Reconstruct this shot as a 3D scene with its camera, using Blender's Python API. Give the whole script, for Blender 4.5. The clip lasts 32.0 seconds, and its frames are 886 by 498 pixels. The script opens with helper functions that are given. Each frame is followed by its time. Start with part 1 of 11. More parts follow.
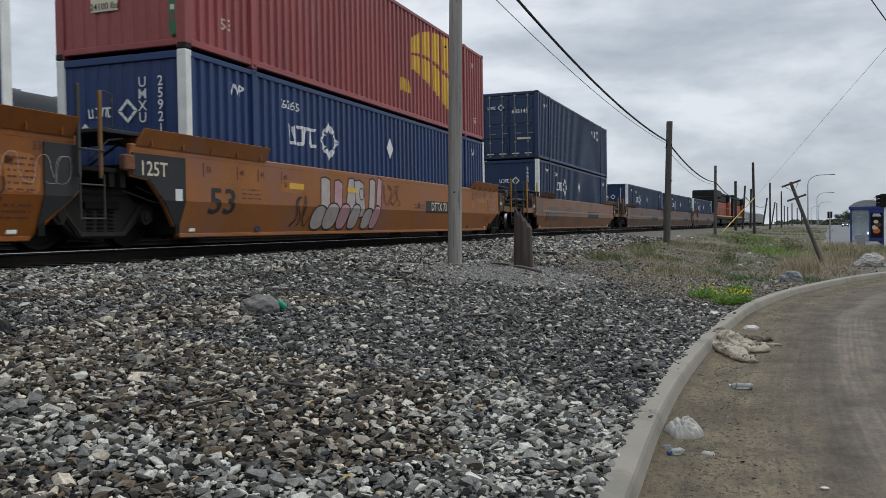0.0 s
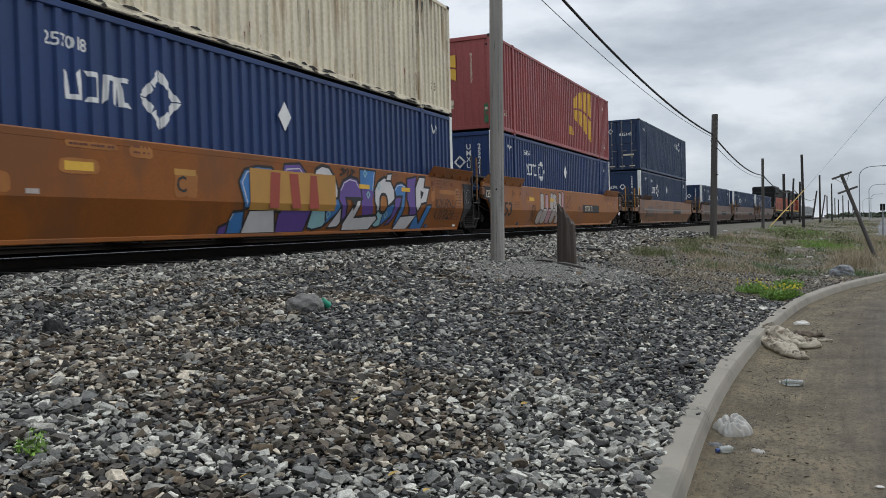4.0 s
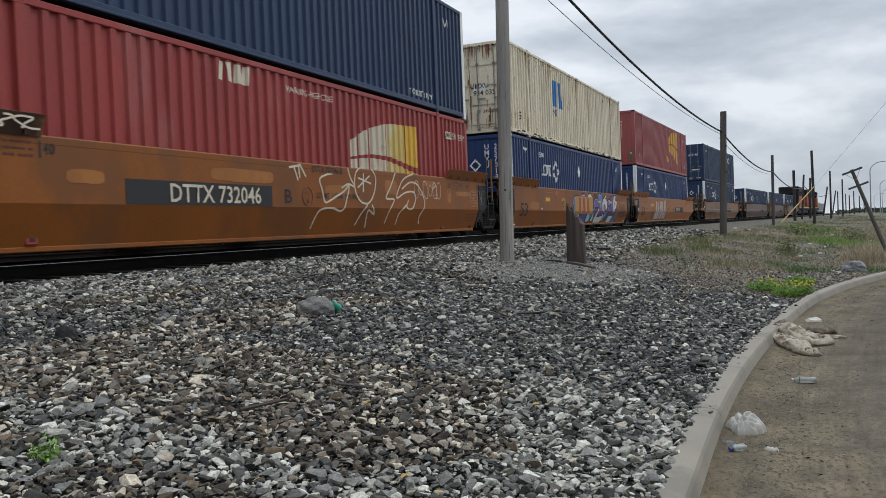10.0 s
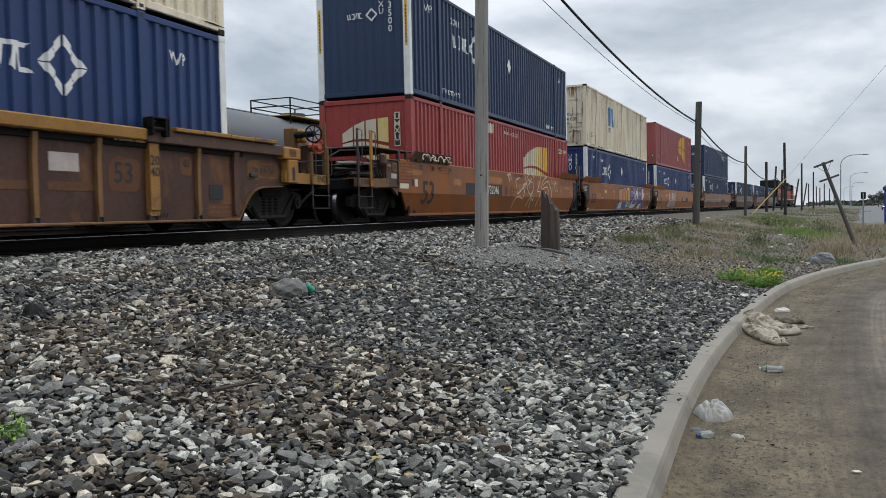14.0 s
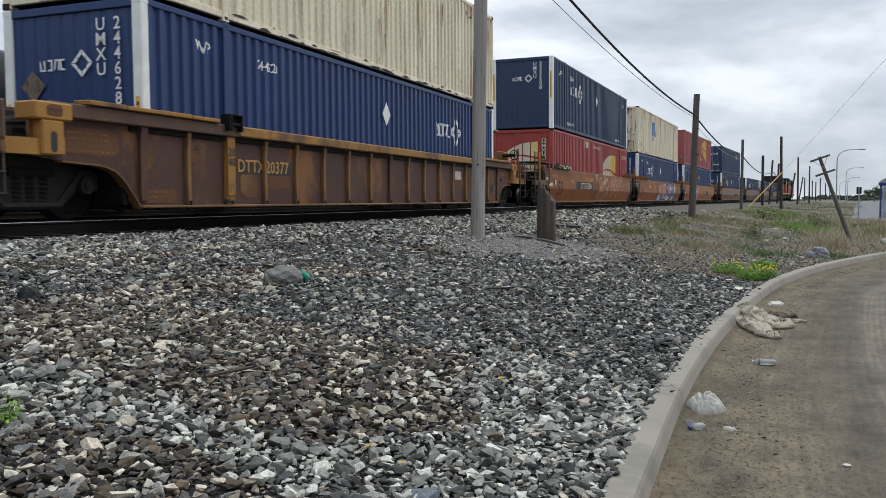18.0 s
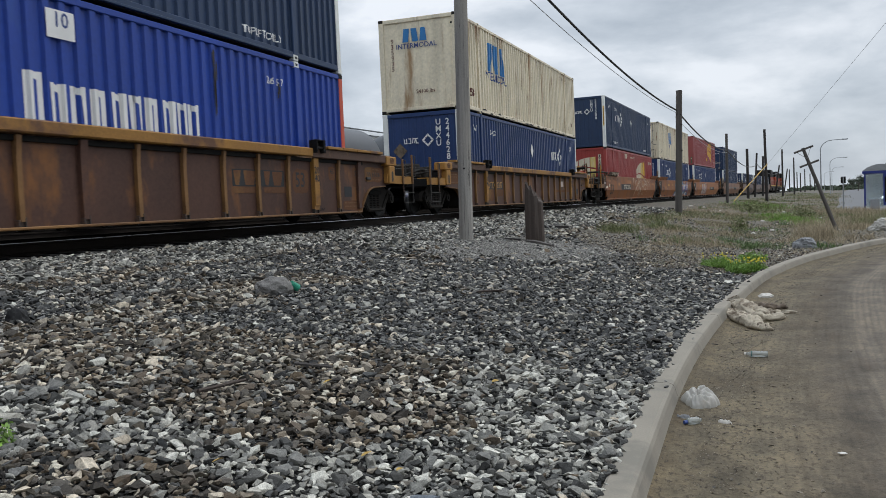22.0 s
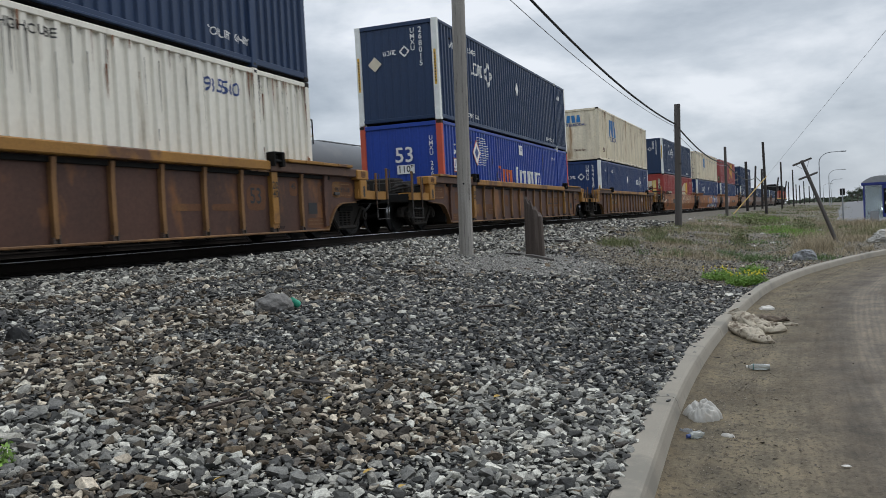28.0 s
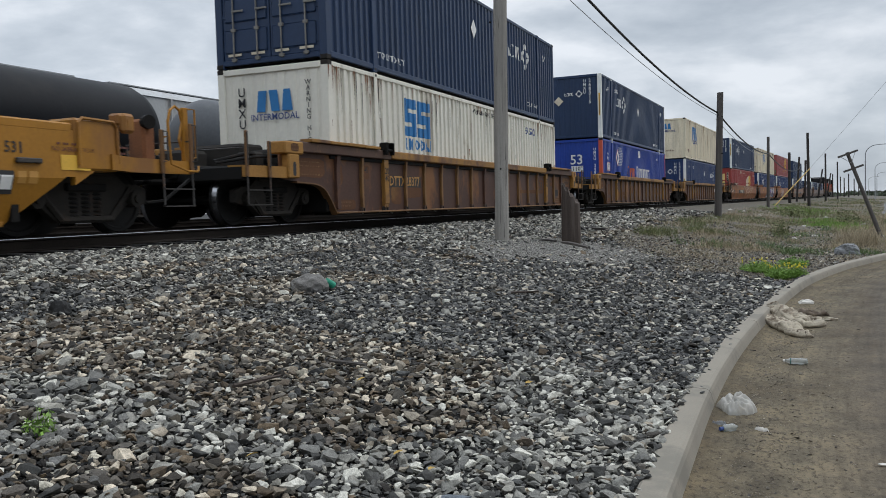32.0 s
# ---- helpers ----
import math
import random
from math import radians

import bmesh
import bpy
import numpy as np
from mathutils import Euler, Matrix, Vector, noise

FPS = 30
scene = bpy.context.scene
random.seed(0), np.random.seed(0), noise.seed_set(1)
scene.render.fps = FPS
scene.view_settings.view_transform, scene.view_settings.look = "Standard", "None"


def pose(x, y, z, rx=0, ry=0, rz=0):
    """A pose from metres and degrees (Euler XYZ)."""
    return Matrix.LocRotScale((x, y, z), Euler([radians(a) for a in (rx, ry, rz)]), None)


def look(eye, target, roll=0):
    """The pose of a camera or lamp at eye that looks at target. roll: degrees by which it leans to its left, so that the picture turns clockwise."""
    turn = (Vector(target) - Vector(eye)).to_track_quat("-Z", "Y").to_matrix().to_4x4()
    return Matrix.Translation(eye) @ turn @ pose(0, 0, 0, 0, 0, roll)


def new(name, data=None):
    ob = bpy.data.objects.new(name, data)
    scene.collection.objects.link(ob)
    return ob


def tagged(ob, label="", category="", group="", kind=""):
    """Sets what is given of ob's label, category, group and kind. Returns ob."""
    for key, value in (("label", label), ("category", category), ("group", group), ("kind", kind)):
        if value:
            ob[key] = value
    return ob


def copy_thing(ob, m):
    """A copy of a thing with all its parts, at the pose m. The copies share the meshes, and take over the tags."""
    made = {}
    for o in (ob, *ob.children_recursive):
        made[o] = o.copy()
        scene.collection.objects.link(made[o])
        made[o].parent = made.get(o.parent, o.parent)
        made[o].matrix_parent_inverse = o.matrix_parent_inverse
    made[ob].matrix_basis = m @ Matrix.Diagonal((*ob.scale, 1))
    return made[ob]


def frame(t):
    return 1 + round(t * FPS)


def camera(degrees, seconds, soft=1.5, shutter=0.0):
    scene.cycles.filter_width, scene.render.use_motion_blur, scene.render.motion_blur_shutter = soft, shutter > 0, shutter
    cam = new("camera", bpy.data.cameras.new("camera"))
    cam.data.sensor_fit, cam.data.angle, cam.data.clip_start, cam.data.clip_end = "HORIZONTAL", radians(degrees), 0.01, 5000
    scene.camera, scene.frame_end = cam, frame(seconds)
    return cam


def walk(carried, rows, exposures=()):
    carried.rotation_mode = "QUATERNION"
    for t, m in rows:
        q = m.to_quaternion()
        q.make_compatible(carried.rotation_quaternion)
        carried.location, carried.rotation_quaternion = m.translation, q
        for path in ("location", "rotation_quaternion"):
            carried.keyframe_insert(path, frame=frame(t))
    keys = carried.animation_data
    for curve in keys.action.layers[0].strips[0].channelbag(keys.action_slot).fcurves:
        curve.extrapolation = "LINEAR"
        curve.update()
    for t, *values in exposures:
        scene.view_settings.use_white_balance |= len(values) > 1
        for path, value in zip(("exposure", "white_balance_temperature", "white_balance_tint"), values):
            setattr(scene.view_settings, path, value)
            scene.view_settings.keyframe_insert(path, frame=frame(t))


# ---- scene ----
cam = camera(55.79, 32.0, soft=0.4, shutter=0.3)
PATH = [
    (0, pose(0, 0, 1.4, 88.587, 0.824, 18.435)),
    (0.5, pose(0, 0, 1.4, 88.612, 0.596, 18.631)),
    (1, pose(0, 0, 1.4, 88.613, 0.572, 19.462)),
    (1.5, pose(0, 0, 1.4, 88.578, 0.884, 19.916)),
    (2, pose(0, 0, 1.4, 88.518, 1.056, 20.156)),
    (2.5, pose(0, 0, 1.4, 88.488, 1.109, 20.194)),
    (3, pose(0, 0, 1.4, 88.547, 1.193, 21.051)),
    (3.5, pose(0, 0, 1.4, 88.518, 1.373, 20.981)),
    (4, pose(0, 0, 1.4, 88.481, 1.510, 21.345)),
    (4.5, pose(0, 0, 1.4, 88.491, 1.968, 21.667)),
    (6.5, pose(0, 0, 1.4, 88.696, 1.988, 21.897)),
    (7, pose(0, 0, 1.4, 88.712, 2.091, 22.480)),
    (7.5, pose(0, 0, 1.4, 88.694, 2.173, 22.120)),
    (8, pose(0, 0, 1.4, 88.693, 2.255, 22.203)),
    (8.5, pose(0, 0, 1.4, 88.641, 2.285, 21.788)),
    (9, pose(0, 0, 1.4, 88.669, 2.399, 21.829)),
    (9.5, pose(0, 0, 1.4, 88.618, 2.386, 22.122)),
    (10, pose(0, 0, 1.4, 88.598, 2.308, 21.969)),
    (10.5, pose(0, 0, 1.4, 88.512, 2.103, 21.861)),
    (11, pose(0, 0, 1.4, 88.379, 2.106, 21.643)),
    (11.5, pose(0, 0, 1.4, 87.986, 2.041, 21.055)),
    (12, pose(0, 0, 1.4, 87.802, 1.906, 20.473)),
    (12.5, pose(0, 0, 1.4, 87.519, 1.519, 19.928)),
    (13, pose(0, 0, 1.4, 87.506, 1.535, 20.637)),
    (13.5, pose(0, 0, 1.4, 87.510, 1.398, 20.518)),
    (14, pose(0, 0, 1.4, 87.468, 1.156, 20.270)),
    (14.5, pose(0, 0, 1.4, 87.391, 0.946, 20.291)),
    (16.5, pose(0, 0, 1.4, 86.949, 0.597, 19.795)),
    (17, pose(0, 0, 1.4, 86.841, 0.626, 19.945)),
    (17.5, pose(0, 0, 1.4, 86.742, 0.573, 20.225)),
    (18, pose(0, 0, 1.4, 86.716, 0.340, 20.014)),
    (18.5, pose(0, 0, 1.4, 86.621, -0.079, 19.742)),
    (19, pose(0, 0, 1.4, 86.571, -0.007, 20.335)),
    (19.5, pose(0, 0, 1.4, 86.663, 0.907, 19.690)),
    (20, pose(0, 0, 1.4, 86.626, 1.207, 19.237)),
    (20.5, pose(0, 0, 1.4, 86.743, 1.351, 19.489)),
    (21, pose(0, 0, 1.4, 87.035, 1.618, 19.643)),
    (21.5, pose(0, 0, 1.4, 87.012, 1.754, 19.305)),
    (22, pose(0, 0, 1.4, 87.025, 2.511, 19.167)),
    (22.5, pose(0, 0, 1.4, 88.104, 3.160, 18.467)),
    (23, pose(0, 0, 1.4, 88.762, 2.598, 17.970)),
    (23.5, pose(0, 0, 1.4, 88.695, 2.824, 17.622)),
    (24, pose(0, 0, 1.4, 88.638, 2.904, 17.769)),
    (24.5, pose(0, 0, 1.4, 88.455, 2.715, 17.864)),
    (25, pose(0, 0, 1.4, 88.425, 2.690, 18.732)),
    (25.5, pose(0, 0, 1.4, 88.395, 2.670, 19.212)),
    (27.5, pose(0, 0, 1.4, 88.123, 2.969, 18.453)),
    (28, pose(0, 0, 1.4, 88.077, 3.018, 19.158)),
    (28.5, pose(0, 0, 1.4, 88.047, 2.370, 19.638)),
    (29, pose(0, 0, 1.4, 87.195, 2.006, 20.169)),
    (29.5, pose(0, 0, 1.4, 87.043, 0.958, 20.862)),
    (30, pose(0, 0, 1.4, 87.027, 0.353, 22.044)),
    (30.5, pose(0, 0, 1.4, 87.100, 1.439, 22.093)),
    (31, pose(0, 0, 1.4, 87.105, 1.792, 22.147)),
    (31.5, pose(0, 0, 1.4, 87.117, 1.822, 22.000)),
    (32, pose(0, 0, 1.4, 87.111, 1.696, 21.631)),
]
LIGHT = ((0, -0.26), (4, -0.2), (7, -0.28), (9, -0.14), (11, -0.17), (12.2, -0.09), (13, -0.2), (14, -0.06), (18, 0.03), (19.2, -0.1), (20, -0.14), (23, -0.12), (25, -0.17), (28, -0.17), (29, 0.0), (30, 0.04), (31, -0.1), (32, -0.18))
walk(cam, PATH, LIGHT)

# ---- world, sun ----
world = bpy.data.worlds.new("overcast_sky")
scene.world = world
world.use_nodes = True
wt = world.node_tree
wt.nodes.clear()


def wn(kind, **kw):
    n = wt.nodes.new(kind)
    for k, v in kw.items():
        n.inputs[k].default_value = v
    return n


sky = wt.nodes.new("ShaderNodeTexSky")
sky.sky_type = "NISHITA"
sky.sun_disc = False
sky.sun_elevation, sky.sun_rotation = radians(52), radians(49)
tc = wt.nodes.new("ShaderNodeTexCoord")
mp = wt.nodes.new("ShaderNodeMapping")
mp.inputs["Scale"].default_value = (1.0, 1.0, 2.5)
wt.links.new(tc.outputs["Generated"], mp.inputs["Vector"])
n1 = wn("ShaderNodeTexNoise", Scale=3.8, Detail=7.0, Roughness=0.52, Distortion=0.35)
n2 = wn("ShaderNodeTexNoise", Scale=9.0, Detail=6.0, Roughness=0.55)
wt.links.new(mp.outputs[0], n1.inputs["Vector"])
wt.links.new(mp.outputs[0], n2.inputs["Vector"])
mixn = wt.nodes.new("ShaderNodeMix")
mixn.inputs[0].default_value = 0.32
wt.links.new(n1.outputs["Fac"], mixn.inputs[2])
wt.links.new(n2.outputs["Fac"], mixn.inputs[3])
ramp = wt.nodes.new("ShaderNodeValToRGB")
er = ramp.color_ramp
er.elements[0].position, er.elements[0].color = 0.34, (0.40, 0.46, 0.535, 1)
er.elements[1].position, er.elements[1].color = 0.62, (0.87, 0.915, 0.98, 1)
e = er.elements.new(0.5)
e.color = (0.62, 0.68, 0.755, 1)
wt.links.new(mixn.outputs[0], ramp.inputs[0])
skys = wt.nodes.new("ShaderNodeVectorMath")
skys.operation = "SCALE"
skys.inputs[3].default_value = 0.08
wt.links.new(sky.outputs[0], skys.inputs[0])
cm = wt.nodes.new("ShaderNodeMix")
cm.data_type = "RGBA"
cm.inputs[0].default_value = 0.9
wt.links.new(skys.outputs[0], cm.inputs[6])
wt.links.new(ramp.outputs[0], cm.inputs[7])
# an overcast sky grows brighter towards the zenith
sep = wt.nodes.new("ShaderNodeSeparateXYZ")
wt.links.new(tc.outputs["Generated"], sep.inputs[0])
rise = wt.nodes.new("ShaderNodeMapRange")
rise.inputs["From Min"].default_value, rise.inputs["From Max"].default_value = 0.28, 0.95
rise.inputs["To Min"].default_value, rise.inputs["To Max"].default_value = 0.93, 2.35
wt.links.new(sep.outputs["Z"], rise.inputs[0])
# ... and towards the side where the sun stands behind the clouds
sunward = wt.nodes.new("ShaderNodeVectorMath")
sunward.operation = "DOT_PRODUCT"
sunward.inputs[1].default_value = Vector((-0.9, 0.35, 0.3)).normalized()
wt.links.new(tc.outputs["Generated"], sunward.inputs[0])
side = wt.nodes.new("ShaderNodeMapRange")
side.inputs["From Min"].default_value, side.inputs["From Max"].default_value = -0.9, 1.0
side.inputs["To Min"].default_value, side.inputs["To Max"].default_value = 0.92, 1.30
wt.links.new(sunward.outputs["Value"], side.inputs[0])
glow_ = wt.nodes.new("ShaderNodeMath")
glow_.operation = "MULTIPLY"
wt.links.new(rise.outputs[0], glow_.inputs[0])
wt.links.new(side.outputs[0], glow_.inputs[1])
bg = wn("ShaderNodeBackground", Strength=0.93)
wt.links.new(glow_.outputs[0], bg.inputs["Strength"])
wt.links.new(cm.outputs[2], bg.inputs["Color"])
wo = wt.nodes.new("ShaderNodeOutputWorld")
wt.links.new(bg.outputs[0], wo.inputs[0])

sun_data = bpy.data.lights.new("sun", "SUN")
sun_data.energy, sun_data.angle, sun_data.color = 0.95, radians(28), (1.0, 0.97, 0.93)
sun = new("sun", sun_data)
sun.matrix_world = look((34, 30, 58), (0, 0, 0))

# ---- track geometry ----
RAD, XT, RAIL = 876.4, -9.33, 1.175     # curve radius, centre line beside the camera, top of rail
SPEED = (0.05362, -0.38649, 1.87656, 31.72785, 35.1358)


def along(t):
    """Metres along the track, at t seconds, of the rear of the reference container."""
    v = 0.0
    for c in SPEED:
        v = v * t / 10 + c
    return v


EASE = 92.0     # past this the line runs straight


def track(s, lat=0.0, z=0.0):
    a, d = min(s, EASE) / RAD, max(s - EASE, 0.0)
    return pose(XT + RAD * (1 - math.cos(a)) + lat * math.cos(a) + d * math.sin(a), RAD * math.sin(a) - lat * math.sin(a) + d * math.cos(a), RAIL + z, 0, 0, -math.degrees(a))


def lateral(x, y):
    """Distance from the centre line, positive on the road side."""
    a = EASE / RAD
    px, py = XT + RAD * (1 - math.cos(a)), RAD * math.sin(a)
    if (x - px) * math.sin(a) + (y - py) * math.cos(a) > 0:
        return (x - px) * math.cos(a) - (y - py) * math.sin(a)
    return RAD - math.hypot(x - XT - RAD, y)


# ---- materials ----
def material(name, base, rough=0.7, metal=0.0, vary=0.25, scale=6.0, fine=60.0, bump=0.15, tint=None, tint_at=0.62, spec=0.5, island=0.0, random_ob=0.0, streak=0.0, bump_dist=0.01):
    """Two scales of noise vary the base colour; tint is a second colour that breaks through in stains (dirt, rust)."""
    m = bpy.data.materials.new(name)
    m.use_nodes = True
    nt = m.node_tree
    bs = nt.nodes["Principled BSDF"]
    bs.inputs["Metallic"].default_value = metal
    bs.inputs["Specular IOR Level"].default_value = spec
    tcn = nt.nodes.new("ShaderNodeTexCoord")
    mpn = nt.nodes.new("ShaderNodeMapping")
    nt.links.new(tcn.outputs["Object"], mpn.inputs[0])
    if streak:
        mpn.inputs["Scale"].default_value = (1, 1, streak)
    a = nt.nodes.new("ShaderNodeTexNoise")
    a.inputs["Scale"].default_value, a.inputs["Detail"].default_value = scale, 6
    b = nt.nodes.new("ShaderNodeTexNoise")
    b.inputs["Scale"].default_value, b.inputs["Detail"].default_value = fine, 3
    nt.links.new(mpn.outputs[0], a.inputs["Vector"])
    nt.links.new(tcn.outputs["Object"], b.inputs["Vector"])
    r = nt.nodes.new("ShaderNodeValToRGB")
    lo, hi = 1 - vary, 1 + vary
    r.color_ramp.elements[0].position, r.color_ramp.elements[1].position = 0.3, 0.7
    r.color_ramp.elements[0].color = (*[c * lo for c in base], 1)
    r.color_ramp.elements[1].color = (*[min(c * hi, 0.95) for c in base], 1)
    half = nt.nodes.new("ShaderNodeMix")
    half.inputs[0].default_value = 0.4
    nt.links.new(a.outputs["Fac"], half.inputs[2])
    nt.links.new(b.outputs["Fac"], half.inputs[3])
    nt.links.new(half.outputs[0], r.inputs[0])
    col = r.outputs[0]
    if tint:
        c = nt.nodes.new("ShaderNodeTexNoise")
        c.inputs["Scale"].default_value, c.inputs["Detail"].default_value, c.inputs["Roughness"].default_value = scale * 0.55, 8, 0.65
        nt.links.new(mpn.outputs[0], c.inputs["Vector"])
        q = nt.nodes.new("ShaderNodeValToRGB")
        q.color_ramp.elements[0].position, q.color_ramp.elements[1].position = tint_at, tint_at + 0.1
        nt.links.new(c.outputs["Fac"], q.inputs[0])
        mx = nt.nodes.new("ShaderNodeMix")
        mx.data_type = "RGBA"
        nt.links.new(q.outputs[0], mx.inputs[0])
        nt.links.new(col, mx.inputs[6])
        mx.inputs[7].default_value = (*tint, 1)
        col = mx.outputs[2]
    for amount, source in ((island, "ShaderNodeNewGeometry"), (random_ob, "ShaderNodeObjectInfo")):
        if amount:
            g = nt.nodes.new(source)
            hs = nt.nodes.new("ShaderNodeMapRange")
            hs.inputs["To Min"].default_value, hs.inputs["To Max"].default_value = 1 - amount, 1 + amount
            nt.links.new(g.outputs["Random Per Island" if source.endswith("Geometry") else "Random"], hs.inputs[0])
            sc = nt.nodes.new("ShaderNodeVectorMath")
            sc.operation = "SCALE"
            nt.links.new(col, sc.inputs[0])
            nt.links.new(hs.outputs[0], sc.inputs[3])
            col = sc.outputs[0]
    nt.links.new(col, bs.inputs["Base Color"])
    rr = nt.nodes.new("ShaderNodeMapRange")
    rr.inputs["To Min"].default_value, rr.inputs["To Max"].default_value = max(rough - 0.12, 0.03), min(rough + 0.12, 1)
    nt.links.new(a.outputs["Fac"], rr.inputs[0])
    nt.links.new(rr.outputs[0], bs.inputs["Roughness"])
    if bump:
        bp = nt.nodes.new("ShaderNodeBump")
        bp.inputs["Strength"].default_value, bp.inputs["Distance"].default_value = bump, bump_dist
        nt.links.new(half.outputs[0], bp.inputs["Height"])
        nt.links.new(bp.outputs[0], bs.inputs["Normal"])
    return m


def stone_material(name, colours, bump=0.9):
    """Stones of several colours: each stone takes one of them."""
    m = material(name, (0.3, 0.3, 0.3), 0.85, vary=0.5, scale=45, fine=180, bump=bump, bump_dist=0.006, spec=0.25)
    nt = m.node_tree
    bs = nt.nodes["Principled BSDF"]
    old = bs.inputs["Base Color"].links[0].from_socket
    g = nt.nodes.new("ShaderNodeNewGeometry")
    r = nt.nodes.new("ShaderNodeValToRGB")
    cr = r.color_ramp
    cr.interpolation = "CONSTANT"
    while len(cr.elements) < len(colours):
        cr.elements.new(0.5)
    for i, c in enumerate(colours):
        cr.elements[i].position = i / len(colours)
        cr.elements[i].color = (*c, 1)
    nt.links.new(g.outputs["Random Per Island"], r.inputs[0])
    v = nt.nodes.new("ShaderNodeVectorMath")
    v.operation = "MULTIPLY"
    k = nt.nodes.new("ShaderNodeVectorMath")
    k.operation = "SCALE"
    k.inputs[3].default_value = 3.33
    nt.links.new(old, k.inputs[0])
    nt.links.new(k.outputs[0], v.inputs[0])
    nt.links.new(r.outputs[0], v.inputs[1])
    nt.links.new(v.outputs[0], bs.inputs["Base Color"])
    return m


RUST = (0.10, 0.045, 0.025)
M = {}


def paint(key, base, **kw):
    M[key] = material(key, base, **kw)


paint("navy", (0.0128, 0.033, 0.083), rough=0.46, spec=0.4, vary=0.18, scale=1.2, fine=14, bump=0.05, tint=(0.024, 0.04, 0.08), tint_at=0.6, streak=0.3)
paint("blue", (0.0115, 0.036, 0.122), rough=0.45, spec=0.42, vary=0.2, scale=1.2, fine=14, bump=0.05, tint=(0.02, 0.045, 0.12), tint_at=0.6, streak=0.3)
paint("bright_blue", (0.01, 0.045, 0.28), rough=0.45, spec=0.4, vary=0.2, scale=1.2, fine=14, bump=0.05, tint=(0.03, 0.08, 0.27), tint_at=0.6, streak=0.3)
paint("maroon", (0.285, 0.064, 0.062), rough=0.45, spec=0.4, vary=0.2, scale=1.2, fine=14, bump=0.05, tint=(0.30, 0.09, 0.09), tint_at=0.56, streak=0.3)
paint("red", (0.29, 0.04, 0.034), rough=0.45, spec=0.4, vary=0.18, scale=1.2, fine=14, bump=0.05, tint=(0.33, 0.085, 0.075), tint_at=0.58, streak=0.3)
paint("cream", (0.69, 0.615, 0.46), rough=0.5, vary=0.26, scale=2.6, fine=14, bump=0.05, tint=(0.33, 0.21, 0.105), tint_at=0.55, streak=0.13)
paint("white", (0.73, 0.7, 0.61), rough=0.48, vary=0.1, scale=1.4, fine=12, bump=0.05, tint=(0.42, 0.36, 0.27), tint_at=0.57, streak=0.22)
paint("post_white", (0.74, 0.75, 0.71), rough=0.6, vary=0.14, scale=4, fine=40, bump=0.06, tint=(0.28, 0.22, 0.17), tint_at=0.68)
paint("post_red", (0.5, 0.08, 0.04), rough=0.6, vary=0.15, scale=4, fine=40, bump=0.06)
paint("ink_white", (0.72, 0.72, 0.70), rough=0.6, vary=0.1, scale=4, bump=0)
paint("ink_black", (0.02, 0.02, 0.022), rough=0.7, vary=0.2, scale=4, bump=0)
paint("ink_blue", (0.02, 0.17, 0.42), rough=0.6, vary=0.15, scale=4, bump=0)
paint("ink_darkblue", (0.03, 0.06, 0.2), rough=0.6, vary=0.15, scale=4, bump=0)
paint("ink_orange", (0.55, 0.12, 0.035), rough=0.6, vary=0.15, scale=4, bump=0)
paint("ink_yellow", (0.68, 0.40, 0.045), rough=0.6, vary=0.15, scale=4, bump=0)
paint("ink_pale", (0.62, 0.55, 0.42), rough=0.6, vary=0.15, scale=4, bump=0)
paint("ink_faded", (0.60, 0.53, 0.40), rough=0.6, vary=0.2, scale=2.2, bump=0, tint=(0.34, 0.13, 0.10), tint_at=0.60, streak=0.5)
paint("ink_straw", (0.60, 0.44, 0.13), rough=0.6, vary=0.2, scale=2.2, bump=0, tint=(0.62, 0.55, 0.36), tint_at=0.52, streak=0.4)
paint("ink_red", (0.30, 0.05, 0.03), rough=0.6, vary=0.15, scale=4, bump=0)
paint("ink_brown", (0.11, 0.035, 0.025), rough=0.7, vary=0.2, scale=4, bump=0)
paint("tag_silver", (0.42, 0.36, 0.33), rough=0.5, vary=0.25, scale=5, bump=0)
paint("tag_pink", (0.45, 0.25, 0.27), rough=0.5, vary=0.2, scale=5, bump=0)
paint("car_orange", (0.243, 0.076, 0.0115), rough=0.52, vary=0.2, scale=0.9, fine=25, bump=0.08, tint=(0.185, 0.067, 0.02), tint_at=0.49, streak=0.6, spec=0.3)
paint("car_faded", (0.3, 0.11, 0.026), rough=0.55, vary=0.28, scale=0.9, fine=25, bump=0.08, tint=(0.27, 0.115, 0.06), tint_at=0.5, streak=0.6, spec=0.35)
paint("car_band", (0.3, 0.107, 0.018), rough=0.55, vary=0.2, scale=2.0, fine=25, bump=0.06, tint=(0.36, 0.135, 0.024), tint_at=0.5)
paint("car_yellow", (0.32, 0.145, 0.016), rough=0.5, vary=0.2, scale=1.0, fine=25, bump=0.08, tint=(0.22, 0.10, 0.03), tint_at=0.54, streak=0.5, spec=0.3)
paint("car_brown", (0.07, 0.0345, 0.0245), rough=0.6, vary=0.35, scale=1.25, fine=22, bump=0.15, tint=(0.195, 0.083, 0.028), tint_at=0.542, streak=0.55, spec=0.3)
paint("rail_brown", (0.085, 0.048, 0.034), rough=0.65, vary=0.3, scale=2.6, fine=22, bump=0.12, tint=(0.26, 0.14, 0.06), tint_at=0.57, spec=0.3)
paint("rib_brown", (0.145, 0.075, 0.031), rough=0.6, vary=0.35, scale=1.6, fine=22, bump=0.15, tint=(0.24, 0.125, 0.045), tint_at=0.52, streak=0.4, spec=0.3)
